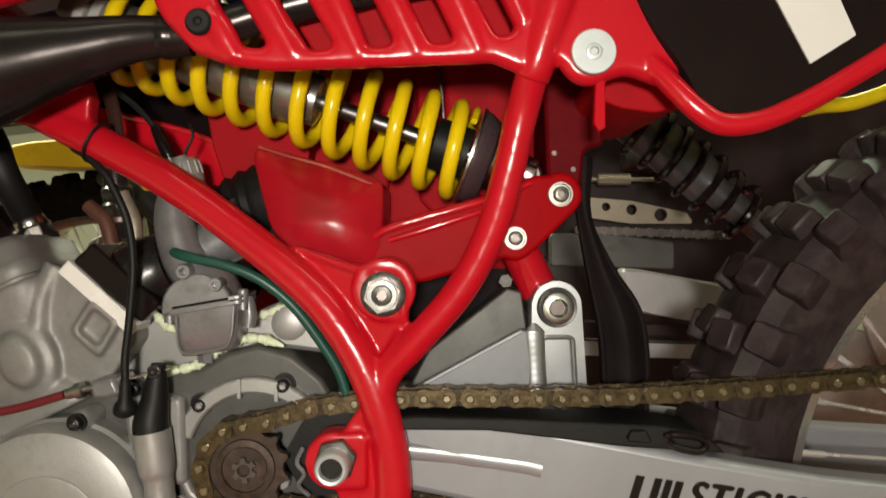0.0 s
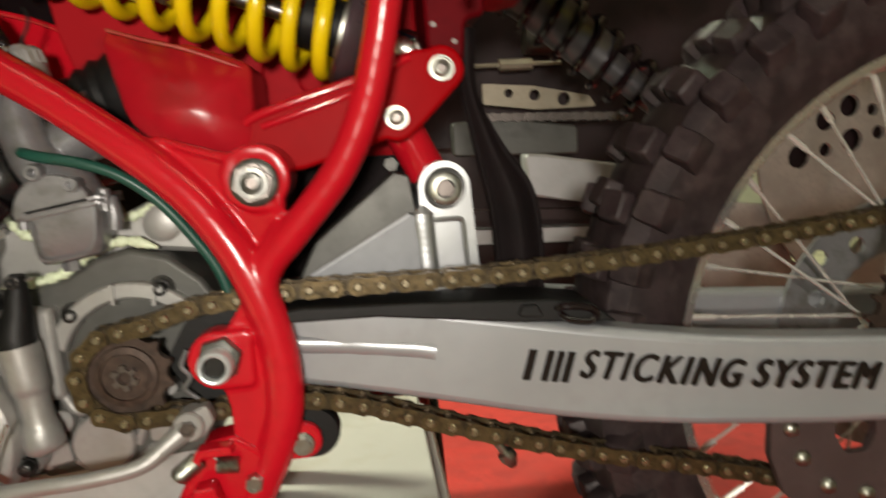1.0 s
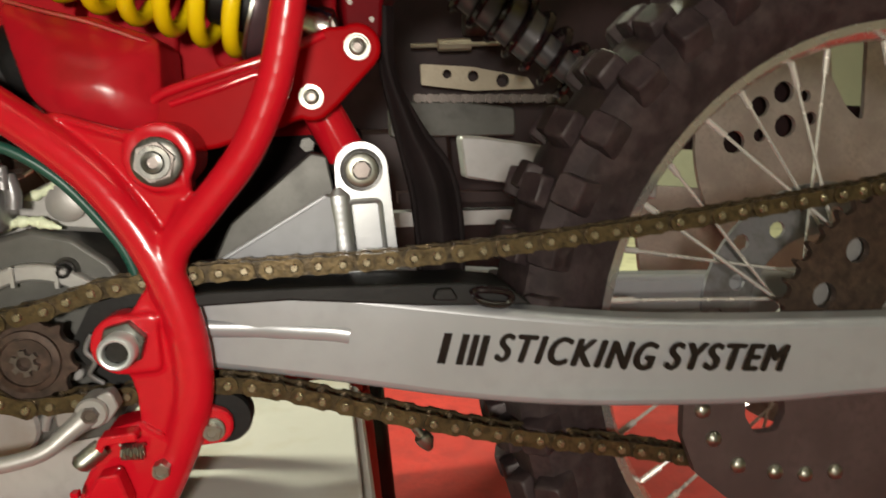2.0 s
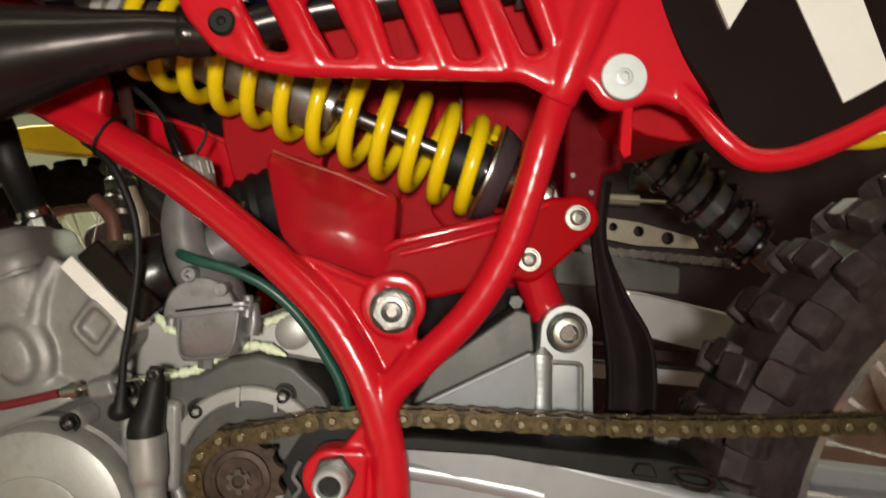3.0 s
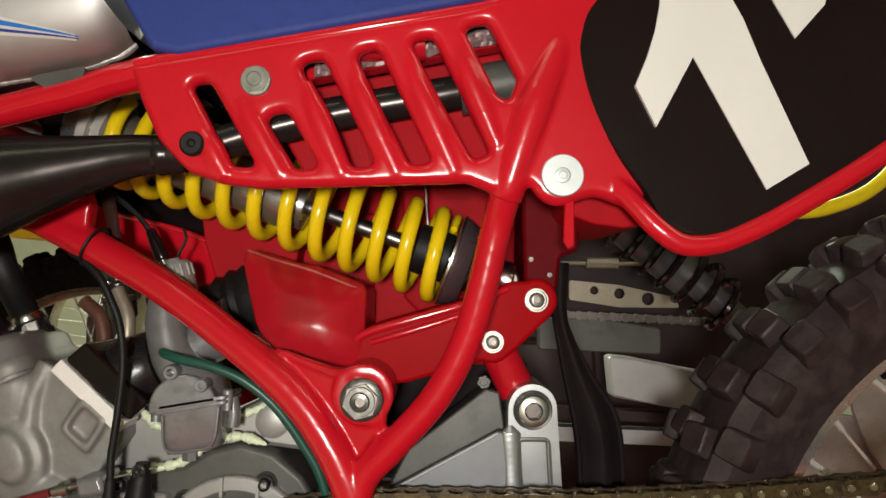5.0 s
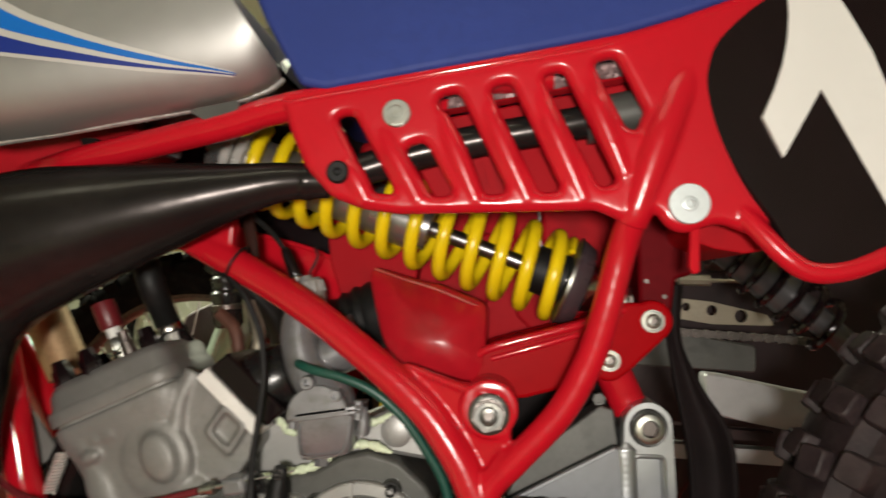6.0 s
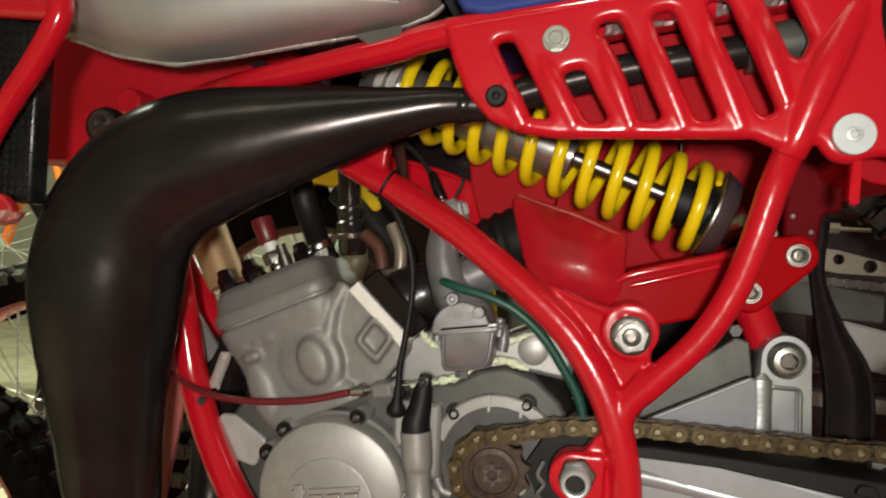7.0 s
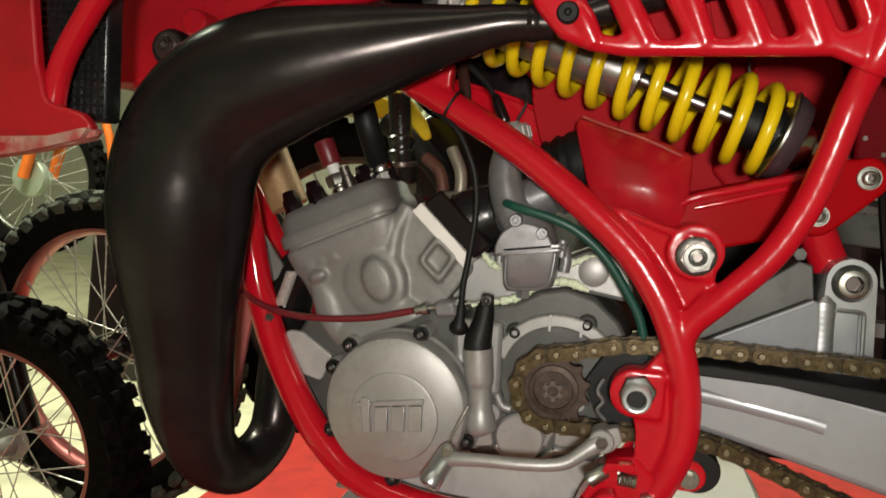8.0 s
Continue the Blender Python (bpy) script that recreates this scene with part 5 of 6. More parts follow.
    part("pale_hose", tube([(-0.262, 0.03, 0.665), (-0.250, 0.025, 0.640), (-0.250, 0.02, 0.605)], 0.006, 10), TAN_METAL, bike)
    part("heat_shield", tube([(-0.480, 0.030, 0.705), (-0.4625, 0.030, 0.665), (-0.4375, 0.030, 0.615), (-0.427, 0.030, 0.595)], 0.0195, 22), BRASS, bike, "heat-tinted brass sleeve")


cylinder()


def carburettor():
    bowl = bmesh.new()
    rings = []
    for z, hx, hy, cx in ((0.546, 0.014, 0.011, -0.1635), (0.5475, 0.0190, 0.014, -0.1635), (0.553, 0.0215, 0.0165, -0.1635), (0.579, 0.0240, 0.0185, -0.1640)):
        rings.append([Vector((cx + a, -0.036 + b, z + a * 0.17)) for a, b in rounded([(-hx, -hy), (hx, -hy), (hx, hy), (-hx, hy)], 0.006, 4)])
    loft(bowl, rings)
    b = part("carburettor", bowl, CARB, bike, "grey die-cast carburettor")
    fl = lambda z0, z1, hx, hy, n, m=CARB: part(n, turned(prism(rounded([(-hx, -hy), (hx, -hy), (hx, hy), (-hx, hy)], 0.006, 4), z0, z1), Matrix(((1, 0, 0, -0.1640), (0, 0, 1, -0.036), (0.17, 1, 0, 0), (0, 0, 0, 1)))), m, b, bevel=0.0006)
    fl(0.5785, 0.5815, 0.0280, 0.0205, "flange")
    fl(0.5820, 0.5850, 0.0280, 0.0205, "flange")
    for x, z in ((-0.190, 0.577), (-0.138, 0.586)):
        part("screw_lug", lathe([(0.004, -0.008), (0.004, 0.006), (0.003, 0.007)], (x, -0.05, z), (0, 0, 1), 10), CARB, b)
    part("bowl_rib", tube([(-0.1835, -0.0555, 0.574), (-0.1825, -0.0548, 0.553), (-0.176, -0.0535, 0.5475), (-0.153, -0.0535, 0.5505), (-0.1455, -0.0548, 0.559), (-0.1430, -0.0555, 0.581)], 0.0011, 6), CARB, b)
    part("drain_plug", lathe([(0.006, -0.007), (0.006, 0.0)], (-0.169, -0.036, 0.545), (0, 0, 1), 6), CARB, b)
    # mixing chamber above the bowl
    part("mixing_chamber", tube([(-0.164, -0.034, 0.584, 0.0215), (-0.1660, -0.034, 0.592, 0.0205), (-0.174, -0.032, 0.600, 0.0180), (-0.187, -0.029, 0.615, 0.0160), (-0.1945, -0.026, 0.640, 0.0148), (-0.1945, -0.023, 0.659, 0.0130), (-0.188, -0.022, 0.671, 0.0122)], 0.017, 22, 3), CARB, b, "bright cast mixing chamber")
    tc = part("top_cap", lathe([(0.0120, -0.012), (0.0128, 0.0), (0.0128, 0.010), (0.0110, 0.0125), (0.0060, 0.013), (0.0050, 0.016), (0, 0.016)], (-0.1870, -0.022, 0.6740), (-0.30, 0, 0.95), 24), ALU_CAST, b, "grey screw cap with ribs")
    for i in range(14):
        q = 2 * math.pi * i / 14
        part("cap_rib", tube([(-0.1870 + 0.0128 * math.cos(q) * 0.95, -0.022 + 0.0128 * math.sin(q), 0.6740 + 0.0128 * math.cos(q) * 0.30), (-0.1900 + 0.0128 * math.cos(q) * 0.95, -0.022 + 0.0128 * math.sin(q), 0.6830 + 0.0128 * math.cos(q) * 0.30)], 0.0011, 6, straight=True), ALU_CAST, tc)
    part("throat", tube([(-0.213, -0.012, 0.603, 0.0215), (-0.205, -0.012, 0.607, 0.0215), (-0.203, -0.012, 0.608, 0.019), (-0.155, -0.012, 0.631, 0.019), (-0.152, -0.012, 0.633, 0.0245), (-0.142, -0.012, 0.638, 0.0245)], 0.02, 24, straight=True), CARB, b)
    part("throat_clamp", tube([(-0.2165, -0.012, 0.6015, 0.0235), (-0.2115, -0.012, 0.604, 0.0235)], 0.023, 24, straight=True), STEEL, b, "bright hose clamp")
    for x, y, z, r in ((-0.1780, -0.0565, 0.6055, 0.0048), (-0.1550, -0.0580, 0.5965, 0.0042)):
        part("jet_screw", lathe([(r * 1.2, 0.012), (r * 1.2, 0), (r, -0.002), (r * 0.6, -0.002), (r * 0.55, 0.007), (0, 0.007)], (x, y, z), seg=16), CARB, b)
    part("body_face", prism(arc(-0.1690, 0.5790, 0.0250, 10, 190, 18), -0.0565, -0.030), CARB, b, bevel=0.0015)
    part("float_arm", tube([(-0.1365, -0.045, 0.587), (-0.1345, -0.045, 0.575), (-0.1355, -0.045, 0.565)], 0.005, 10), CARB, b)
    part("nipple", tube([(-0.190, -0.022, 0.617), (-0.190, -0.038, 0.6180)], 0.0036, 10, straight=True), CARB, b)
    b.location.x = -0.005


carburettor()


def cables():
    part("vent_hose", tube([(-0.198, -0.036, 0.6200), (-0.190, -0.047, 0.6178), (-0.176, -0.053, 0.6145), (-0.154, -0.055, 0.6098), (-0.131, -0.055, 0.6005), (-0.108, -0.053, 0.582), (-0.088, -0.050, 0.555), (-0.074, -0.048, 0.53), (-0.067, -0.047, 0.50)], 0.0038, 10), GREEN_HOSE, bike, "translucent dark green vent hose")
    c = part("ignition_cable", tube([(-0.262, -0.050, 0.693), (-0.2526, -0.055, 0.6883), (-0.2425, -0.058, 0.6806), (-0.2339, -0.060, 0.6714), (-0.2257, -0.061, 0.6561), (-0.2203, -0.061, 0.6423), (-0.2170, -0.061, 0.6238), (-0.2164, -0.061, 0.6053), (-0.2181, -0.061, 0.5836), (-0.2207, -0.061, 0.5603), (-0.2226, -0.061, 0.5449), (-0.2225, -0.061, 0.525)], 0.0028, 10), BLACK_RUBBER, bike, "black ignition cable")
    part("grommet", tube([(-0.2225, -0.061, 0.530, 0.0034), (-0.2228, -0.061, 0.523, 0.0040), (-0.2230, -0.061, 0.516, 0.0048), (-0.2235, -0.060, 0.512, 0.0075), (-0.2240, -0.058, 0.509, 0.0085)], 0.01, 14, 3), BLACK_RUBBER, c)
    k = part("clutch_cable", tube([(-0.52, -0.03, 0.60), (-0.47, -0.045, 0.545), (-0.431, -0.055, 0.5185), (-0.396, -0.060, 0.5055), (-0.352, -0.062, 0.5035), (-0.304, -0.063, 0.5095), (-0.264, -0.063, 0.5205)], 0.0030, 12), RED_CABLE, bike, "dark red clutch cable")
    part("cable_adjuster", tube([(-0.262, -0.063, 0.5210, 0.0040), (-0.256, -0.063, 0.5226, 0.0040), (-0.2557, -0.063, 0.5227, 0.0056), (-0.251, -0.063, 0.5240, 0.0056), (-0.2505, -0.063, 0.5242, 0.0022), (-0.244, -0.063, 0.5258, 0.0022), (-0.2435, -0.063, 0.5260, 0.0008), (-0.215, -0.060, 0.532, 0.0008), (-0.19, -0.058, 0.538, 0.0008)], 0.004, 12, straight=True), CHROME, k, "plated cable adjuster")
    t = part("throttle_cable", tube([(-0.30, -0.02, 0.770), (-0.262, -0.022, 0.752), (-0.2344, -0.022, 0.7316), (-0.2205, -0.022, 0.7179), (-0.2125, -0.022, 0.706)], 0.0022, 8), BLACK_RUBBER, bike, "black throttle cable")
    part("cable_boot", tube([(-0.2155, -0.022, 0.7125, 0.0030), (-0.2140, -0.022, 0.7095, 0.0042), (-0.2099, -0.022, 0.7006, 0.0050), (-0.2046, -0.022, 0.6898, 0.0054), (-0.2040, -0.022, 0.6885, 0.0040)], 0.005, 12, 3), BLACK_GLOSS, t, "black rubber cable boot")
    part("cable_nipple", tube([(-0.2050, -0.022, 0.6900, 0.0038), (-0.2010, -0.022, 0.6810, 0.0038)], 0.004, 10, straight=True), STEEL, t)
    part("wire", tube([(-0.1938, -0.02, 0.6850), (-0.1925, -0.022, 0.6930), (-0.1885, -0.022, 0.7007), (-0.1869, -0.022, 0.7072), (-0.190, -0.02, 0.714)], 0.0012, 6), BLACK_RUBBER, bike)
    part("exhaust_spring", tube([(-0.402 + 0.011 * i / 110 + 0.0048 * math.cos(i * 0.75), -0.035 + 0.0048 * math.sin(i * 0.75), 0.505 + 0.034 * i / 110) for i in range(111)], 0.0013, 6, 1), SPOKE, bike, "small plated exhaust spring")


cables()


def exhaust():
    p = [(-0.160, -0.103, 0.7570, 0.0122), (-0.193, -0.104, 0.7560, 0.0142), (-0.228, -0.105, 0.7490, 0.0200), (-0.2725, -0.106, 0.7385, 0.0305), (-0.330, -0.107, 0.7235, 0.0435), (-0.378, -0.108, 0.7090, 0.0535),
         (-0.415, -0.108, 0.6920, 0.0575), (-0.443, -0.108, 0.6660, 0.0590), (-0.459, -0.108, 0.6330, 0.0600), (-0.4640, -0.108, 0.5950, 0.0600), (-0.4635, -0.106, 0.555, 0.0555), (-0.461, -0.105, 0.515, 0.0490), (-0.457, -0.103, 0.470, 0.0425), (-0.4530, -0.100, 0.430, 0.0385), (-0.4445, -0.092, 0.385, 0.0310), (-0.434, -0.075, 0.361, 0.027), (-0.425, -0.045, 0.350, 0.024), (-0.417, -0.005, 0.372, 0.023), (-0.417, 0.008, 0.44, 0.023), (-0.405, 0.0, 0.52, 0.023), (-0.375, 0.0, 0.555, 0.023)]
    e = part("expansion_chamber", tube(p, 0.05, 36, 6), BLACK_PIPE, bike, "satin black exhaust expansion chamber")
    s = [(-0.160, -0.103, 0.7565), (-0.144, -0.100, 0.7635), (-0.10, -0.0955, 0.7785), (-0.05, -0.093, 0.7905), (0.016, -0.093, 0.803), (0.062, -0.092, 0.813), (0.09, -0.09, 0.819)]
    part("stinger", tube(s, 0.0120, 18), BLACK_PIPE, e, "black tail pipe")
    part("weld_ring", tube([(-0.181, -0.1035, 0.7565, 0.0128), (-0.176, -0.1034, 0.7566, 0.0141), (-0.170, -0.1032, 0.7568, 0.0128)], 0.012, 20), BLACK_PIPE, e)
    part("joint_sleeve", tube([(0.024, -0.0900, 0.8050), (0.075, -0.0900, 0.8155)], 0.0165, 22, straight=True), CASE, e, "dark steel sleeve")
    # bracket with a pale spring mount above the pipe
    part("hanger", prism(rounded([(-0.36, 0.79), (-0.345, 0.79), (-0.325, 0.755), (-0.34, 0.755)], 0.003), -0.09, -0.07), BLACK_PIPE, e)


exhaust()


def tank_and_seat():
    low = lambda x: np.interp(x, [-0.62, -0.55, -0.51, -0.459, -0.41, -0.362, -0.316, -0.27, -0.2377, -0.2224, -0.2072, -0.199], [0.895, 0.830, 0.799, 0.7835, 0.7785, 0.7865, 0.7965, 0.8058, 0.8127, 0.8178, 0.8250, 0.8340])
    wide = lambda x: np.interp(x, [-0.62, -0.56, -0.50, -0.42, -0.32, -0.25, -0.215, -0.199], [0.185, 0.172, 0.162, 0.153, 0.145, 0.140, 0.1375, 0.133])
    high = lambda x: np.interp(x, [-0.62, -0.5, -0.3, -0.235, -0.199], [0.99, 1.0, 0.965, 0.895, 0.840])

    def side(x, z):
        """The tank's flank: how far out it lies at x, z."""
        f = max(0.0, min(1.0, (z - low(x)) / 0.058))
        return -(wide(x) - 0.037 * (1 - math.sqrt(max(0, 1 - (1 - f) ** 2))) - 0.10 * max(0.0, z - 0.885))
    rings = []
    for i in range(40):
        x = -0.62 + (0.421) * (1 - (1 - i / 39) ** 1.25)
        lo, hi = low(x), high(x)
        left = [Vector((x, side(x, lo + (hi - lo) * (k / 14) ** 1.3), lo + (hi - lo) * (k / 14) ** 1.3)) for k in range(15)]
        left.insert(0, Vector((x, left[0].y * 0.66, lo + 0.034)))
        rings.append(left + [Vector((v.x, -v.y, v.z)) for v in left[::-1]])
    bm = bmesh.new()
    loft(bm, rings)
    t = part("fuel_tank", bm, TANK, bike, "silver metal fuel tank with blue stripes", sharp=60)
    seam = [(x, side(x, low(x)) + 0.001, low(x) + 0.0015) for x in [-0.60 + 0.400 * i / 130 for i in range(131)]]
    part("tank_seam", tube([(x, y - 0.0012, z + 0.0012, 0.0034 + 0.00035 * math.sin(i * 2.7) + 0.00025 * math.sin(i * 6.1)) for i, (x, y, z) in enumerate(seam)], 0.003, 8, 1), TANK_WELD, t, "rough welded tank seam")

    def stripe(lower, upper, material, n=40, proud=0.0009):
        a, b = spline(lower, 14), spline(upper, 14)
        bm, vs = bmesh.new(), []
        for i in range(n + 1):
            f = i / n
            p, q = (s[min(len(s) - 1, round(f * (len(s) - 1)))] for s in (a, b))
            row = []
            for k in range(4):
                x, z = p + (q - p) * k / 3
                row.append((x, side(x, z) - proud, z))
            vs.append(row)
        loft(bm, vs, cap=False, loop=False)
        part("stripe", bm, material, t, "glossy blue decal stripe")
    stripe([(-0.50, 0.885), (-0.4685, 0.8647), (-0.4434, 0.8492), (-0.4144, 0.8404), (-0.3449, 0.834), (-0.2866, 0.8300), (-0.2250, 0.8285)], [(-0.458, 0.885), (-0.4255, 0.8645), (-0.4013, 0.8535), (-0.3753, 0.8465), (-0.3453, 0.8405), (-0.2867, 0.8325), (-0.2250, 0.8291)], STRIPE_DARK)
    stripe([(-0.45, 0.885), (-0.4114, 0.8644), (-0.3827, 0.8534), (-0.341, 0.8445), (-0.2869, 0.8350), (-0.2250, 0.8296)], [(-0.42, 0.885), (-0.3788, 0.8648), (-0.3552, 0.8560), (-0.3185, 0.8455), (-0.2738, 0.8368), (-0.2250, 0.8302)], STRIPE_LIGHT)
    stripe([(-0.505, 0.882), (-0.4685, 0.8615), (-0.4434, 0.8462), (-0.4144, 0.8376), (-0.3449, 0.8315), (-0.2866, 0.8278), (-0.2265, 0.8276)], [(-0.405, 0.885), (-0.368, 0.8660), (-0.345, 0.8580), (-0.310, 0.8475), (-0.2700, 0.8384), (-0.2265, 0.8312)], STRIPE_PALE, proud=0.0004)
    part("tank_bracket", prism(rounded([(-0.264, 0.806), (-0.224, 0.814), (-0.229, 0.797), (-0.244, 0.795)], 0.003), -0.1150, -0.110), CASE, t, "dull grey tank mounting tab")
    # seat
    o = [(-0.235, 0.93, 0.02), (-0.205, 0.868, 0.03), (-0.1785, 0.823, 0.008), (-0.160, 0.8195, 0.01), (-0.022, 0.8460, 0.2), (0.045, 0.8590, 0.1), (0.085, 0.8710, 0.1), (0.115, 0.8820, 0.08), (0.160, 0.9020, 0.05), (0.30, 0.935, 0.05), (0.62, 0.995, 0.02), (0.62, 1.03, 0.02), (0.2, 0.975, 0.1), (-0.1, 0.955, 0.1)]
    part("seat", prism(rounded(o, 0.02, 5), lambda x, z: -0.1255 + 0.25 * max(0, z - 0.88), lambda x, z: 0.1255 - 0.25 * max(0, z - 0.88)), BLUE_SEAT, bike, "dark blue vinyl seat", bevel=0.012, segs=4)


tank_and_seat()


def radiator():
    r = part("radiator", block(-0.597, -0.508, -0.150, -0.130, 0.660, 0.86), RADIATOR, bike, "black water radiator with fins", bevel=0.003)
    for i in range(26):
        z = 0.672 + i * 0.0068
        part("fin", block(-0.595, -0.510, -0.1525, -0.149, z, z + 0.0022), RADIATOR, r)
    for k in range(14):
        part("water_tube", block(-0.594 + k * 0.0062, -0.5928 + k * 0.0062, -0.1518, -0.149, 0.667, 0.858), RADIATOR, r)
    g = part("radiator_guard", tube([(-0.500, -0.160, 0.90), (-0.486, -0.168, 0.835), (-0.4755, -0.168, 0.806), (-0.494, -0.168, 0.768), (-0.510, -0.168, 0.744), (-0.5293, -0.168, 0.713), (-0.538, -0.168, 0.690), (-0.542, -0.168, 0.664)], 0.0095, 14), RED, bike, "red bent radiator guard bar")
    part("guard_bar", tube([(-0.478, -0.168, 0.806), (-0.53, -0.168, 0.808), (-0.60, -0.16, 0.815)], 0.008, 12), RED, g)
    s = [(-0.80, 0.92), (-0.560, 0.92), (-0.556, 0.80), (-0.545, 0.70), (-0.537, 0.672), (-0.505, 0.665), (-0.492, 0.653), (-0.53, 0.642), (-0.62, 0.630), (-0.80, 0.63)]
    p = part("radiator_shroud", prism(rounded(s, 0.008), -0.182, -0.172), RED_SATIN, bike, "red radiator shroud with a scuffed lower edge", bevel=0.003)
    part("scuffed_lip", prism(rounded([(-0.80, 0.641), (-0.64, 0.6385), (-0.58, 0.6425), (-0.53, 0.646), (-0.494, 0.655), (-0.502, 0.645), (-0.55, 0.633), (-0.60, 0.624), (-0.66, 0.620), (-0.80, 0.614)], 0.003), -0.186, -0.166), SCUFF, p, "pale scuffed plastic lip", bevel=0.002)
    part("scuffed_edge", tube([(-0.80, -0.178, 0.628), (-0.62, -0.178, 0.629), (-0.53, -0.178, 0.640), (-0.493, -0.178, 0.651)], 0.0026, 8), SCUFF, p, "pale scuffed plastic edge")


radiator()


# ---- chain, sprockets, wheels ----
PITCH = 0.015875


def chain():
    c1, r1, c2, r2 = (-0.139, 0.4680), 0.0307, (0.510, 0.425), 0.1264
    path = [(c1[0] + r1 * math.cos(radians(a)), c1[1] + r1 * math.sin(radians(a))) for a in range(262, 75, -8)]
    path += [(-0.093, 0.5105), (-0.055, 0.515), (-0.018, 0.5175), (0.035, 0.5175), (0.086, 0.5175), (0.14, 0.519), (0.186, 0.5215), (0.25, 0.526), (0.313, 0.531), (0.38, 0.5375), (0.44, 0.5435)]
    path += [(c2[0] + r2 * math.cos(radians(a)), c2[1] + r2 * math.sin(radians(a))) for a in range(97, -110, -8)]
    path += [(0.40, 0.322), (0.297, 0.354), (0.187, 0.380), (0.12, 0.399), (0.065, 0.4165), (0.012, 0.4345), (-0.022, 0.4415), (-0.055, 0.4415), (-0.09, 0.4395)]
    dense = [np.array(q) for q in spline(path, 12, True)]
    walk_pts, acc = [dense[0]], 0.0
    total = sum(float(np.linalg.norm(b - a)) for a, b in zip(dense, dense[1:] + dense[:1]))
    count = 2 * round(total / PITCH / 2)
    step = total / count
    s = 0.0
    for a, b in zip(dense, dense[1:] + dense[:1]):
        d = float(np.linalg.norm(b - a))
        while acc + d >= step * len(walk_pts) and len(walk_pts) < count:
            f = (step * len(walk_pts) - acc) / d
            walk_pts.append(a + (b - a) * f)
        acc += d
    root = new("chain")
    root.parent = bike
    tagged(root, "oily gold-plated drive chain")

    def link(outer):
        h = step / 2
        bms = []
        for side in (-1, 1):
            y = side * (0.0085 if outer else 0.0062)
            w = 0.0010
            o = arc(h, 0, 0.0067, -72, 72, 5) + [(0, 0.0054)] + arc(-h, 0, 0.0067, 108, 252, 5) + [(0, -0.0054)]
            bms.append(prism(o, y - w, y + w))
        for x in (-h, h):
            if outer:
                bms.append(lathe([(0.0022, -0.0115), (0.0030, -0.0106), (0.0030, 0.0106), (0.0022, 0.0115)], (x, 0, 0), seg=10))
            else:
                bms.append(lathe([(0.0050, -0.0052), (0.0050, 0.0052)], (x, 0, 0), seg=10))
        return join(*bms)
    made = {}
    for i in range(count):
        a, b = walk_pts[i], walk_pts[(i + 1) % count]
        mid, ang = (a + b) / 2, math.atan2(b[1] - a[1], b[0] - a[0])
        k = i % 2 == 0
        m = pose(mid[0], -0.058, mid[1], 0, -math.degrees(ang), 0)
        if k not in made:
            made[k] = part("link", link(k), CHAIN_GOLD if k else CHAIN_DARK, root)
            made[k].matrix_basis = m
            if k:
                made[k].data.materials.append(PIN_GOLD)
                for f in made[k].data.polygons:
                    f.material_index = int(abs(f.center.y) > 0.0098)
        else:
            again(made[k], "link", m, root)
    # drive sprocket with a splined shaft
    t = []
    for i in range(12):
        for f, r in ((0.0, 0.0262), (0.25, 0.0272), (0.42, 0.0310), (0.58, 0.0310), (0.75, 0.0272)):
            q = 2 * math.pi * (i + f) / 12
            t.append((c1[0] + r * math.cos(q), c1[1] + r * math.sin(q)))
    s = part("drive_sprocket", prism(t, -0.062, -0.055), SPROCKET, bike, "small rusty drive sprocket", bevel=0.0006)
    part("hub", lathe([(0.021, -0.062), (0.0205, -0.064), (0.0165, -0.0645), (0.016, -0.0625), (0.0135, -0.0625)], (c1[0], 0, c1[1]), seg=28), SPROCKET, s)
    star = []
    for i in range(6):
        for f, r in ((0.0, 0.0060), (0.3, 0.0060), (0.4, 0.0088), (0.8, 0.0088), (0.9, 0.0060)):
            q = 2 * math.pi * (i + f) / 6
            star.append((c1[0] + r * math.cos(q), c1[1] + r * math.sin(q)))
    part("output_shaft", prism(star, -0.0675, -0.05, [arc(c1[0], c1[1], 0.0046, 0, 340, 16)]), STEEL_DARK, s, "splined output shaft")
    part("shaft_face", prism(arc(c1[0], c1[1], 0.0150, 0, 345, 24), -0.0636, -0.055, [arc(c1[0], c1[1], 0.0042, 0, 340, 16)]), SPROCKET, s, "rusty splined collar")
    part("lock_clip", tube([(c1[0] + 0.040, -0.060, c1[1] + 0.014), (c1[0] + 0.036, -0.062, c1[1] + 0.004), (c1[0] + 0.041, -0.062, c1[1] - 0.004), (c1[0] + 0.037, -0.062, c1[1] - 0.012), (c1[0] + 0.044, -0.060, c1[1] - 0.020)], 0.0017, 8), CARB, s, "bent grey locking clip")
    # rear sprocket
    t = []
    for i in range(50):
        for f, r in ((0.0, 0.121), (0.3, 0.1225), (0.42, 0.129), (0.58, 0.129), (0.7, 0.1225)):
            q = 2 * math.pi * (i + f) / 50
            t.append((c2[0] + r * math.cos(q), c2[1] + r * math.sin(q)))
    holes = [arc(c2[0] + 0.094 * math.cos(a), c2[1] + 0.094 * math.sin(a), 0.010, 0, 330, 11) for a in [2 * math.pi * k / 14 for k in range(14)]]
    rs = part("rear_sprocket", prism(t, -0.061, -0.055, holes + [arc(c2[0], c2[1], 0.045, 0, 345, 23)]), SPROCKET, bike, "dark worn rear sprocket")
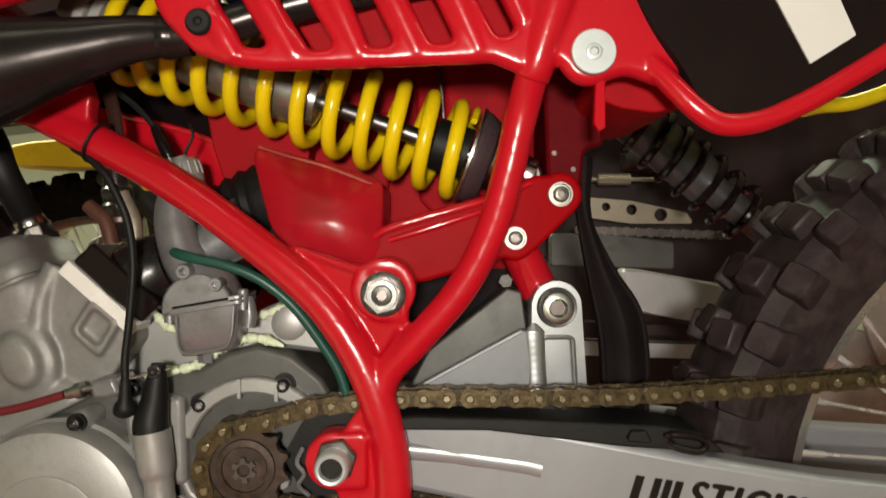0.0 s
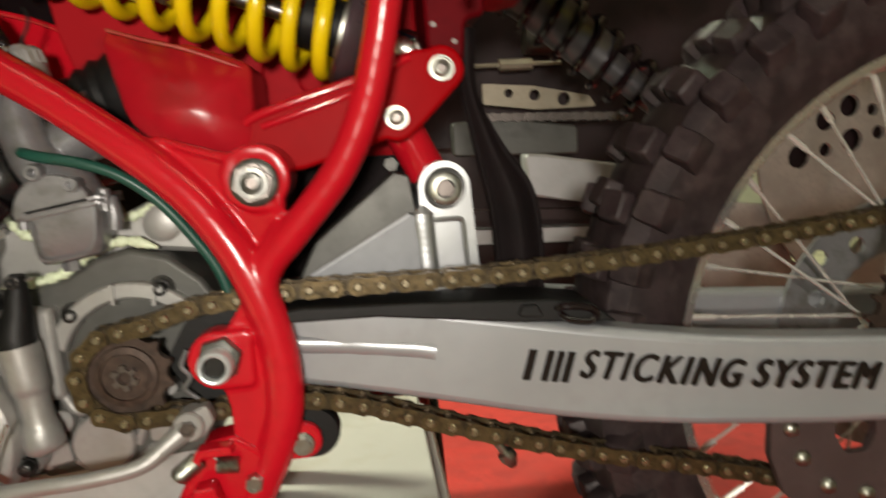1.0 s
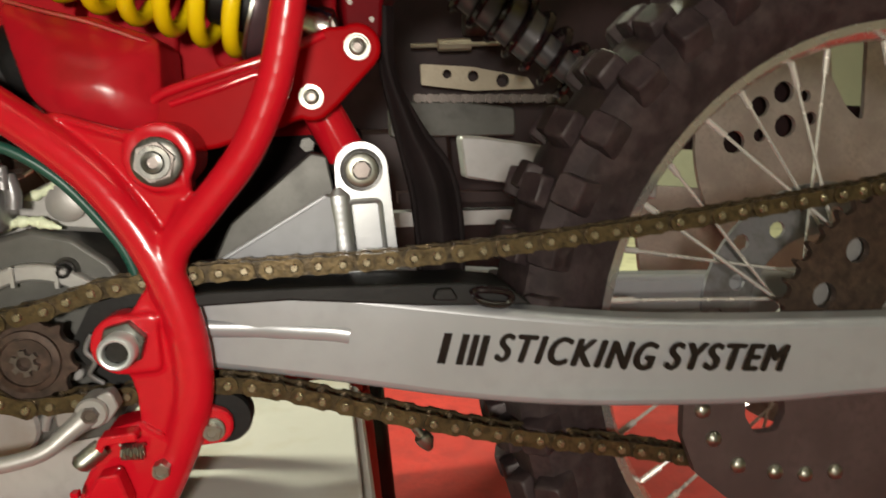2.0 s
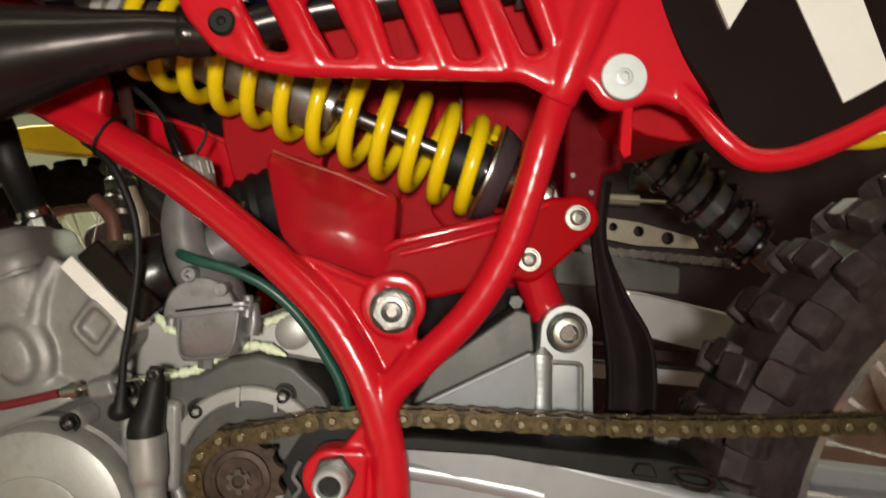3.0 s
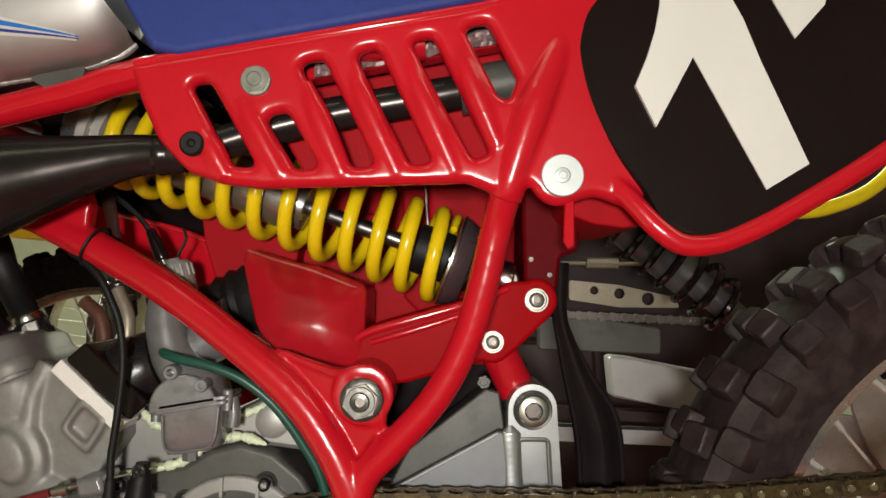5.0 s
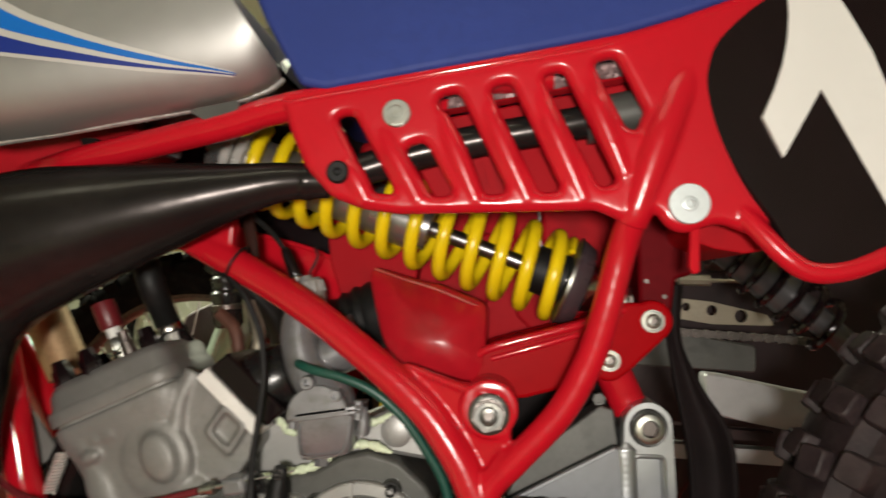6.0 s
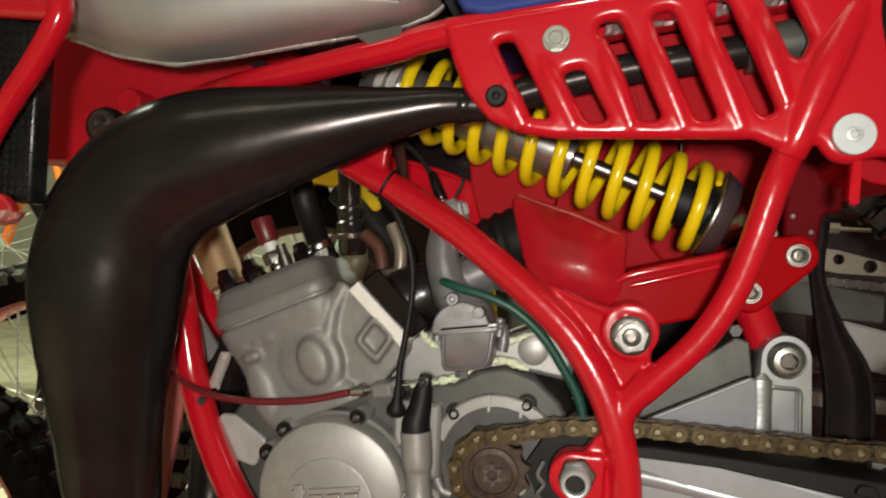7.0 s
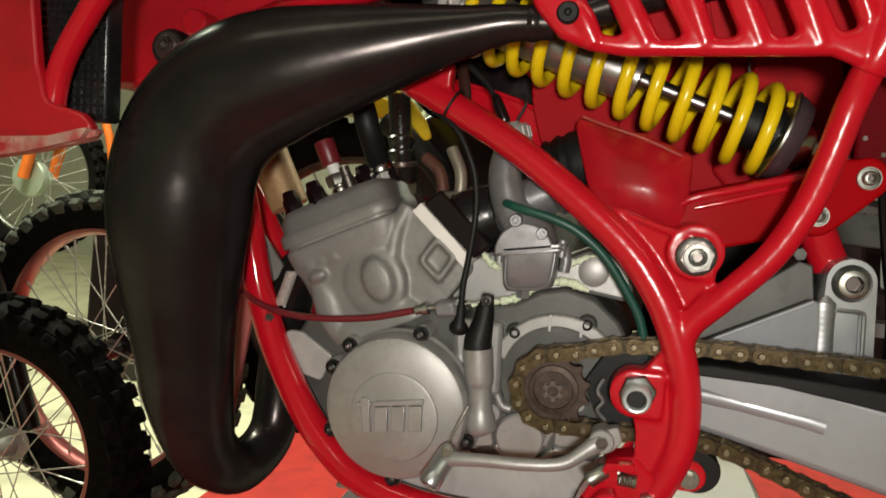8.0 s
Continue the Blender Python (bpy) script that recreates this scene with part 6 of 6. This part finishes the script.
    part("carrier", lathe([(0.108, -0.052), (0.106, -0.049), (0.060, -0.044), (0.040, -0.044)], (c2[0], 0, c2[1]), seg=48, cap=False), ALU_CAST, rs, "pale sprocket carrier")
    part("case_guard", prism(rounded([(-0.100, 0.500), (-0.066, 0.508), (-0.06, 0.44), (-0.100, 0.445), (-0.115, 0.474)], 0.008), -0.052, -0.034), BLACK_RUBBER, bike, "black plastic chain guard")


chain()


def wheel(parent, name, x, y, z, tyre_r, width, rim_r, spokes, rim_mat, knob_n, steer=0.0, label="", hub_mat=None, disc=True, lean=0.0, rubber=None, tread=None):
    """A spoked wheel with a knobbly tyre in the plane x, z, turned about the upright by steer."""
    rubber = rubber or TYRE_DIM
    root = new(name)
    root.parent = parent
    tagged(root, label)
    root.matrix_basis = pose(x, y, z, lean, 0, steer)
    hw = width / 2
    sec = tyre_r - rim_r
    prof = [(rim_r - 0.004, -hw * 0.42), (rim_r + sec * 0.12, -hw * 0.62), (rim_r + sec * 0.40, -hw * 0.84), (rim_r + sec * 0.62, -hw * 0.86), (rim_r + sec * 0.76, -hw * 0.70), (rim_r + sec * 0.82, -hw * 0.3), (rim_r + sec * 0.83, 0)]
    prof = prof + [(r, -h) for r, h in prof[-2::-1]]
    def hoop(section, seg=72):
        bm = bmesh.new()
        vs = [[bm.verts.new((r * math.cos(2 * math.pi * k / seg), h, r * math.sin(2 * math.pi * k / seg))) for r, h in section] for k in range(seg)]
        for k in range(seg):
            for j in range(len(section)):
                bm.faces.new((vs[k][j], vs[k][(j + 1) % len(section)], vs[(k + 1) % seg][(j + 1) % len(section)], vs[(k + 1) % seg][j]))
        return bm
    part("tyre", hoop(prof), rubber, root, "black knobbly tyre")
    rp = [(rim_r - 0.013, -hw * 0.14), (rim_r - 0.011, -hw * 0.30), (rim_r - 0.006, -hw * 0.46), (rim_r + 0.004, -hw * 0.50), (rim_r + 0.004, -hw * 0.44), (rim_r - 0.006, -hw * 0.40)]
    rp = rp + [(r, -h) for r, h in rp[::-1]]
    part("rim", hoop(rp), rim_mat, root, "metal rim")
    part("hub", lathe([(0.02, -0.055), (0.034, -0.052), (0.036, -0.045), (0.036, -0.040), (0.022, -0.034), (0.022, 0.034), (0.036, 0.040), (0.036, 0.052), (0.02, 0.055)], seg=28), hub_mat or ALU_CAST, root)
    # one spoke, then the rest on the same mesh
    first = None
    for i in range(spokes):
        side = -1 if i % 2 else 1
        a = 2 * math.pi * i / spokes
        lean_a = (1 if (i // 2) % 2 else -1) * 1.15
        h = Vector((0.034 * math.cos(a + lean_a), 0.040 * side, 0.034 * math.sin(a + lean_a)))
        e = Vector(((rim_r - 0.014) * math.cos(a), 0.006 * side, (rim_r - 0.014) * math.sin(a)))
        d = e - h
        m = Matrix.Translation(h) @ d.to_track_quat("Z", "Y").to_matrix().to_4x4()
        if first is None:
            L = d.length
            first = part("spoke", lathe([(0.0014, 0), (0.0014, L - 0.02), (0.0027, L - 0.02), (0.0027, L)], axis=(0, 0, 1), seg=8), SPOKE, root, "bright spoke")
            first.matrix_basis = m
        else:
            again(first, "spoke", m, root)
    # tread blocks in rows across the tyre
    def knob(w, l, h):
        b = bmesh.new()
        rings = [[Vector((a * k, b2 * k, hh)) for a, b2 in rounded([(-w / 2, -l / 2), (w / 2, -l / 2), (w / 2, l / 2), (-w / 2, l / 2)], w * 0.16, 2)] for hh, k in ((-0.006, 1.18), (h * 0.5, 1.04), (h - 0.003, 0.99), (h - 0.0010, 0.95), (h, 0.86))]
        loft(b, rings)
        return b
    rnd = random.Random(7)
    rows = [(0.0, 0.0, 1.0), (-0.42, 0.10, 1.0), (0.42, 0.10, 1.0), (-0.84, 0.0, 1.15), (0.84, 0.0, 1.15)]
    base = {}
    for u, off, k in rows:
        for i in range(knob_n):
            a = 2 * math.pi * (i + off) / knob_n
            tilt = u * 58
            r = rim_r + sec * (0.80 - 0.30 * u * u * abs(u))
            ob = base.get(abs(u))
            m = pose(0, 0, 0, 0, -math.degrees(a) + rnd.uniform(-0.5, 0.5), 0) @ pose(r - rnd.uniform(0, 0.003), u * hw * 0.92, 0, 0, 90, 0) @ pose(0, 0, 0, -tilt + rnd.uniform(-5, 5), rnd.uniform(-5, 5), rnd.uniform(-7, 7))
            if ob is None:
                size = 2 * math.pi * tyre_r / knob_n
                ob = base[abs(u)] = part("tread_block", knob(size * (0.47 if u else 0.44), hw * (0.40 if u == 0 else 0.38), sec * 0.19), tread or rubber, root)
                ob.matrix_basis = m
            else:
                again(ob, "tread_block", m, root)
    if disc:
        o = arc(0, 0, 0.118, 0, 355, 71)
        hs = [arc((0.088 + 0.016 * (k % 2)) * math.cos(k * 0.349), (0.088 + 0.016 * (k % 2)) * math.sin(k * 0.349), 0.008, 0, 320, 8) for k in range(18)]
        part("brake_disc", prism(o, 0.060, 0.064, hs + [arc(0, 0, 0.07, 0, 350, 35)]), CARB, root, "perforated brake disc")
    return root


wheel(bike, "rear_wheel", 0.508, 0.0, 0.420, 0.340, 0.120, 0.250, 36, RIM_ALU, 42, label="spoked rear wheel with a worn knobbly tyre", rubber=TYRE)


def yellow_hose():
    part("overflow_hose", tube([(0.295, 0.03, 0.733), (0.313, 0.035, 0.737), (0.345, 0.04, 0.741), (0.387, 0.045, 0.758), (0.42, 0.05, 0.79), (0.44, 0.05, 0.84), (0.44, 0.05, 0.92)], 0.0062, 12), YELLOW_PLASTIC, bike, "yellow plastic hose over the rear wheel")


yellow_hose()


# ---- stand ----
def stand(x, y, height, label, material, w=0.21, d=0.17):
    """A box stand that tapers upwards, with a rubber pad on top."""
    t = thing("bike_stand", label, "stand", "bike stands", (x, y, GROUND + 0.006))
    h = height - 0.006 - 0.012
    bm = bmesh.new()
    loft(bm, [[Vector((a * k, b * k, z)) for a, b in rounded([(-w, -d), (w, -d), (w, d), (-w, d)], 0.02, 3)] for z, k in ((0.0, 1.12), (h - 0.004, 1.0), (h, 0.985))])
    part("box", bm, material, t)
    part("top_pad", block(-w * 0.95, w * 0.95, -d * 0.95, d * 0.95, h, h + 0.012), material, t, bevel=0.003)


stand(-0.130, 0.085, 0.33 - GROUND, "white painted box stand under the red motorcycle", STAND_WHITE)


# ---- motorcycles behind ----
def second_bike():
    b = thing("motorcycle", "second off-road motorcycle on a stand behind the red one", "motorcycle", "motorcycles behind", (-0.84, 0.46, 0.0))
    wheel(b, "front_wheel", -0.29, 0.207, 0.215, 0.345, 0.090, 0.262, 36, RIM_RED, 40, -6, "spoked front wheel with knobbly tyre", disc=False, hub_mat=BLACK_GLOSS, tread=LIT_TREAD)
    sw = [(1.055, 0.590), (1.08, 0.588), (1.15, 0.575), (1.30, 0.55), (1.30, 0.50), (1.12, 0.53), (1.06, 0.540)]
    s = part("swing_arm", prism(rounded(sw, 0.006), -0.16, -0.13), BACK_ALU, b, "bright aluminium swing arm", bevel=0.003)
    part("red_strip", prism([(0.98, 0.527), (1.14, 0.520), (1.15, 0.508), (0.98, 0.514)], -0.155, -0.13), PLUM, s)
    part("lower_bar", prism([(0.95, 0.505), (1.25, 0.495), (1.25, 0.478), (0.95, 0.488)], -0.158, -0.13), BACK_ALU, s)
    part("chain_case", prism(rounded([(0.98, 0.632), (1.06, 0.632), (1.14, 0.62), (1.14, 0.585), (0.98, 0.59)], 0.006), -0.09, -0.07), CASE, b, bevel=0.002)
    g = [(1.03, 0.682), (1.10, 0.676), (1.175, 0.660), (1.185, 0.645), (1.10, 0.645), (1.03, 0.655)]
    hs = [arc(1.065, 0.668, 0.006, 0, 330, 11), arc(1.10, 0.664, 0.0075, 0, 330, 11), arc(1.14, 0.657, 0.009, 0, 330, 11)]
    part("perforated_guide", prism(rounded(g, 0.003, 2), -0.03, -0.024, hs), TAN_METAL, b, "perforated metal chain guide")
    c = new("drive_chain")
    c.parent = b
    first = None
    for k in range(13):
        m = pose(1.02 + k * 0.0150, -0.095, 0.636 - k * 0.0006, 0, 2, 0)
        if first is None:
            first = part("link", join(lathe([(0.0058, -0.006), (0.0058, 0.006)], (-0.0038, 0, 0), seg=12), lathe([(0.0048, -0.004), (0.0048, 0.004)], (0.0038, 0, 0), seg=12), lathe([(0.0020, -0.008), (0.0020, 0.008)], (-0.0038, 0, 0), seg=8)), STEEL_DARK, c)
            first.matrix_basis = m
        else:
            again(first, "link", m, c)
    part("adjuster_bar", tube([(1.02, -0.02, 0.706, 0.003), (1.055, -0.02, 0.706, 0.003), (1.056, -0.02, 0.706, 0.008), (1.10, -0.02, 0.706, 0.008), (1.101, -0.02, 0.706, 0.003), (1.14, -0.02, 0.706, 0.003)], 0.004, 8, straight=True), TAN_METAL, b, "plated adjuster")
    a, e = Vector((1.020, -0.24, 0.776)), Vector((1.170, -0.24, 0.648))
    d = (e - a).normalized()
    sh = part("shock_body", lathe([(0.010, 0), (0.0275, 0.004), (0.0275, 0.030), (0.0260, 0.032), (0.0250, 0.140), (0.016, 0.146), (0.014, 0.22)], a, d), SHOCK_DARK, b, "dark grey shock absorber")
    u = d.cross(Vector((0, 1, 0))).normalized()
    w = d.cross(u)
    part("coil_spring", tube([tuple(a + d * (0.012 + 0.190 * i / 190) + (0.0300 - 0.006 * max(0.0, i / 190 - 0.6)) * (math.cos(i * 0.26) * u + math.sin(i * 0.26) * w)) for i in range(191)], 0.0046, 8, straight=True), BLACK_GLOSS, sh, "black coil spring")
    # engine, frame and added dark sheets as they show between the nearer bike's parts
    part("engine_block", prism(rounded([(0.45, 0.27), (0.80, 0.27), (0.82, 0.36), (0.70, 0.42), (0.46, 0.40)], 0.03), 0.06, 0.2), CASE, b, bevel=0.008)
    part("frame_tube", tube([(0.62, 0.16, 0.70), (0.57, 0.16, 0.55), (0.46, 0.16, 0.30), (0.55, 0.16, 0.25), (0.95, 0.16, 0.26), (1.0, 0.16, 0.55)], 0.016, 12), RED_DARK, b)
    for y in (0.122, 0.292):
        part("fork_leg", tube([(-0.18, y, 0.61), (-0.11, y, 0.86)], 0.022, 14, straight=True), BLACK_GLOSS, b)
    part("yellow_panel", prism(rounded([(0.370, 0.765), (0.413, 0.760), (0.446, 0.720), (0.458, 0.694), (0.446, 0.688), (0.420, 0.715)], 0.008), -0.05, -0.04), YELLOW_PLASTIC, b, "yellow plastic panel", bevel=0.003)
    # sheet added to cover the pale wall where the background is dark
    part("rear_panel", prism(rounded([(0.60, 0.66), (0.86, 0.58), (0.86, 0.25), (1.20, 0.25), (1.24, 0.53), (1.34, 0.56), (1.60, 0.53), (2.30, 0.62), (2.40, 1.20), (0.60, 0.95)], 0.03), 0.05, 0.22, [rounded([(1.650, 0.715), (1.90, 0.755), (1.90, 0.590), (1.69, 0.605), (1.655, 0.660)], 0.02, 3)]), DARK_SHEET, b, "dark sheet added to cover the pale wall", bevel=0.01)
    # filler added to hide the pale wall behind the cylinder head
    part("radiator_block", prism(rounded([(0.41, 0.60), (0.50, 0.575), (0.60, 0.585), (0.66, 0.64), (0.66, 0.86), (0.39, 0.72)], 0.02), 0.06, 0.2), BLACK_GLOSS, b, "black filler added to cover the pale wall", bevel=0.008)
    k = part("fork_gaiter", lathe([(0.017, -0.034), (0.021, -0.028), (0.021, 0.006), (0.0225, 0.009), (0.0225, 0.015), (0.019, 0.019), (0.019, 0.026), (0.0205, 0.029), (0.0205, 0.036), (0.017, 0.040), (0.017, 0.10)], (0.418, -0.06, 0.655), (-0.12, 0, 0.99), 24), STUB_GREY, b, "dark ribbed rubber gaiter")
    part("gaiter_clip", lathe([(0.0218, -0.004), (0.0226, -0.003), (0.0226, 0.003), (0.0218, 0.004)], (0.418, -0.06, 0.650), (-0.12, 0, 0.99), 24), STEEL_DARK, k)
    part("coolant_hose", tube([(0.36, 0.03, 0.72), (0.42, 0.02, 0.68), (0.47, 0.03, 0.62), (0.47, 0.05, 0.55)], 0.02, 12), BLACK_RUBBER, b)
    # block added behind the mud flap to hide pale background
    part("rear_frame", prism(rounded([(0.93, 0.60), (1.06, 0.60), (1.07, 0.44), (0.98, 0.30), (0.90, 0.30)], 0.02), -0.06, 0.0), PLUM, b, "dark block added behind the flap to hide pale background", bevel=0.006)
    holes = [arc(x, z, r, 0, 330, 11) for x, z, r in ((1.531, 0.608, 0.015), (1.568, 0.627, 0.016), (1.491, 0.558, 0.017), (1.532, 0.566, 0.010), (1.572, 0.578, 0.017), (1.603, 0.620, 0.009), (1.611, 0.671, 0.015), (1.613, 0.587, 0.010), (1.655, 0.66, 0.014), (1.66, 0.61, 0.012))]
    gap = rounded([(1.640, 0.692), (1.700, 0.705), (1.700, 0.575), (1.672, 0.600), (1.645, 0.645)], 0.01, 3)
    holes = [h for h, keep in zip(holes, (1, 1, 1, 1, 1, 1, 0, 1, 0, 0)) if keep] + [gap, rounded([(1.512, 0.416), (1.545, 0.437), (1.602, 0.456), (1.606, 0.432), (1.565, 0.396), (1.530, 0.392)], 0.006, 3)]
    part("rear_disc", prism(arc(1.655, 0.560, 0.225, 0, 350, 50), -0.004, 0.004, holes), DISC_BROWN, b, "dusty brown perforated brake disc")
    # plate added to cover the pale floor seen behind the wheel
    part("rear_guard", prism(rounded([(1.34, 0.505), (1.36, 0.30), (1.80, 0.25), (1.80, 0.46), (1.46, 0.49)], 0.02), 0.010, 0.022, [rounded([(1.505, 0.462), (1.560, 0.468), (1.610, 0.462), (1.606, 0.430), (1.56, 0.385), (1.487, 0.404)], 0.012, 3)]), DISC_BROWN, b, "grey-brown plate added to cover the pale floor", bevel=0.003)
    part("reservoir", tube([(1.10, 0.02, 0.74), (1.17, 0.02, 0.735)], 0.018, 14, straight=True), CASE, b)


second_bike()
stand(-0.10, 0.60, 0.236 - GROUND, "red plastic box stand under the second motorcycle", MAT_RED, 0.20, 0.13)


def far_bike(x, y, z, turn, panel, hub, label, stand_under=True, steer=5, fork=None):
    b = thing("motorcycle", label, "motorcycle", "motorcycles behind", (x, y, z))
    b.rotation_euler = (0, 0, radians(turn))
    r = 0.345 if stand_under else 0.325
    wheel(b, "front_wheel", 0.0, 0.0, r, r, 0.090 if stand_under else 0.100, r - (0.083 if stand_under else 0.108), 28, RIM_RED if not stand_under else SPROCKET if panel is YELLOW_PLASTIC else CHROME, 36, steer, "spoked wheel with knobbly tyre", hub, False)
    if panel is ORANGE:
        part("hub_drum", lathe([(0.03, -0.062), (0.080, -0.060), (0.086, -0.052), (0.086, -0.030), (0.03, -0.026)], (0, 0, r), seg=32), hub, b, "pale green hub drum")
    fender = [(-0.17, 0.712), (-0.10, 0.733), (0.0, 0.735), (0.10, 0.705), (0.13, 0.675), (0.02, 0.688), (-0.10, 0.692), (-0.17, 0.697)]
    if stand_under:
        part("front_fender", turned(prism([tuple(q) for q in spline(fender, 5, True)], -0.06, 0.06), pose(0, 0, 0, 0, 0, steer)), panel, b, "plastic front fender", bevel=0.003)
    for s in (-1, 1):
        part("fork_leg", tube([(0.0, 0.085 * s, 0.345), (0.20, 0.085 * s, 0.95)], 0.024, 14, straight=True), fork or BLACK_GLOSS, b)
    if panel is YELLOW_PLASTIC:
        # sheet added to hide pale floor, standing in for dark clutter
        part("side_panel", prism(rounded([(-0.02, 0.33), (0.5, 0.30), (0.5, 0.60), (0.1, 0.62), (-0.02, 0.56)], 0.03), 0.12, 0.14), GUIDE, b, "brown sheet added to hide pale floor behind the wheel", bevel=0.004)
    part("engine_block", prism(rounded([(0.45, 0.28), (0.80, 0.28), (0.82, 0.55), (0.62, 0.66), (0.46, 0.52)], 0.03), -0.10, 0.10), CASE, b, bevel=0.01)
    part("frame_tube", tube([(0.25, 0, 0.86), (0.36, 0, 0.55), (0.42, 0, 0.28), (0.60, 0, 0.24), (0.95, 0, 0.26)], 0.018, 12), panel, b)
    wheel(b, "rear_wheel", 1.45, 0.0, 0.335, 0.335, 0.11, 0.245, 28, CHROME, 30, 0, "spoked wheel with knobbly tyre", hub, False)
    part("seat", prism(rounded([(0.3, 0.85), (0.6, 0.80), (1.5, 0.90), (1.5, 0.98), (0.6, 0.90), (0.35, 0.98)], 0.03), -0.10, 0.10), BLACK_GLOSS, b, bevel=0.02)
    if stand_under:
        stand(x + 0.62 * math.cos(radians(turn)), y + 0.62 * math.sin(radians(turn)), z + 0.222 - GROUND, "dark box stand under a far motorcycle", BLACK_GLOSS, 0.20, 0.16)


far_bike(-0.61, 0.76, 0.057, 28, YELLOW_PLASTIC, ALU_CAST, "off-road motorcycle with yellow fender on a stand", steer=-28, fork=PALE_GREEN)
far_bike(-2.63, 2.13, 0.155, 0, ORANGE, PALE_GREEN, "far off-road motorcycle with orange forks on a stand", fork=ORANGE)
far_bike(-1.262, 0.52, GROUND, 180, RED_DARK, ALU_CAST, "dark off-road motorcycle standing on the floor", False)
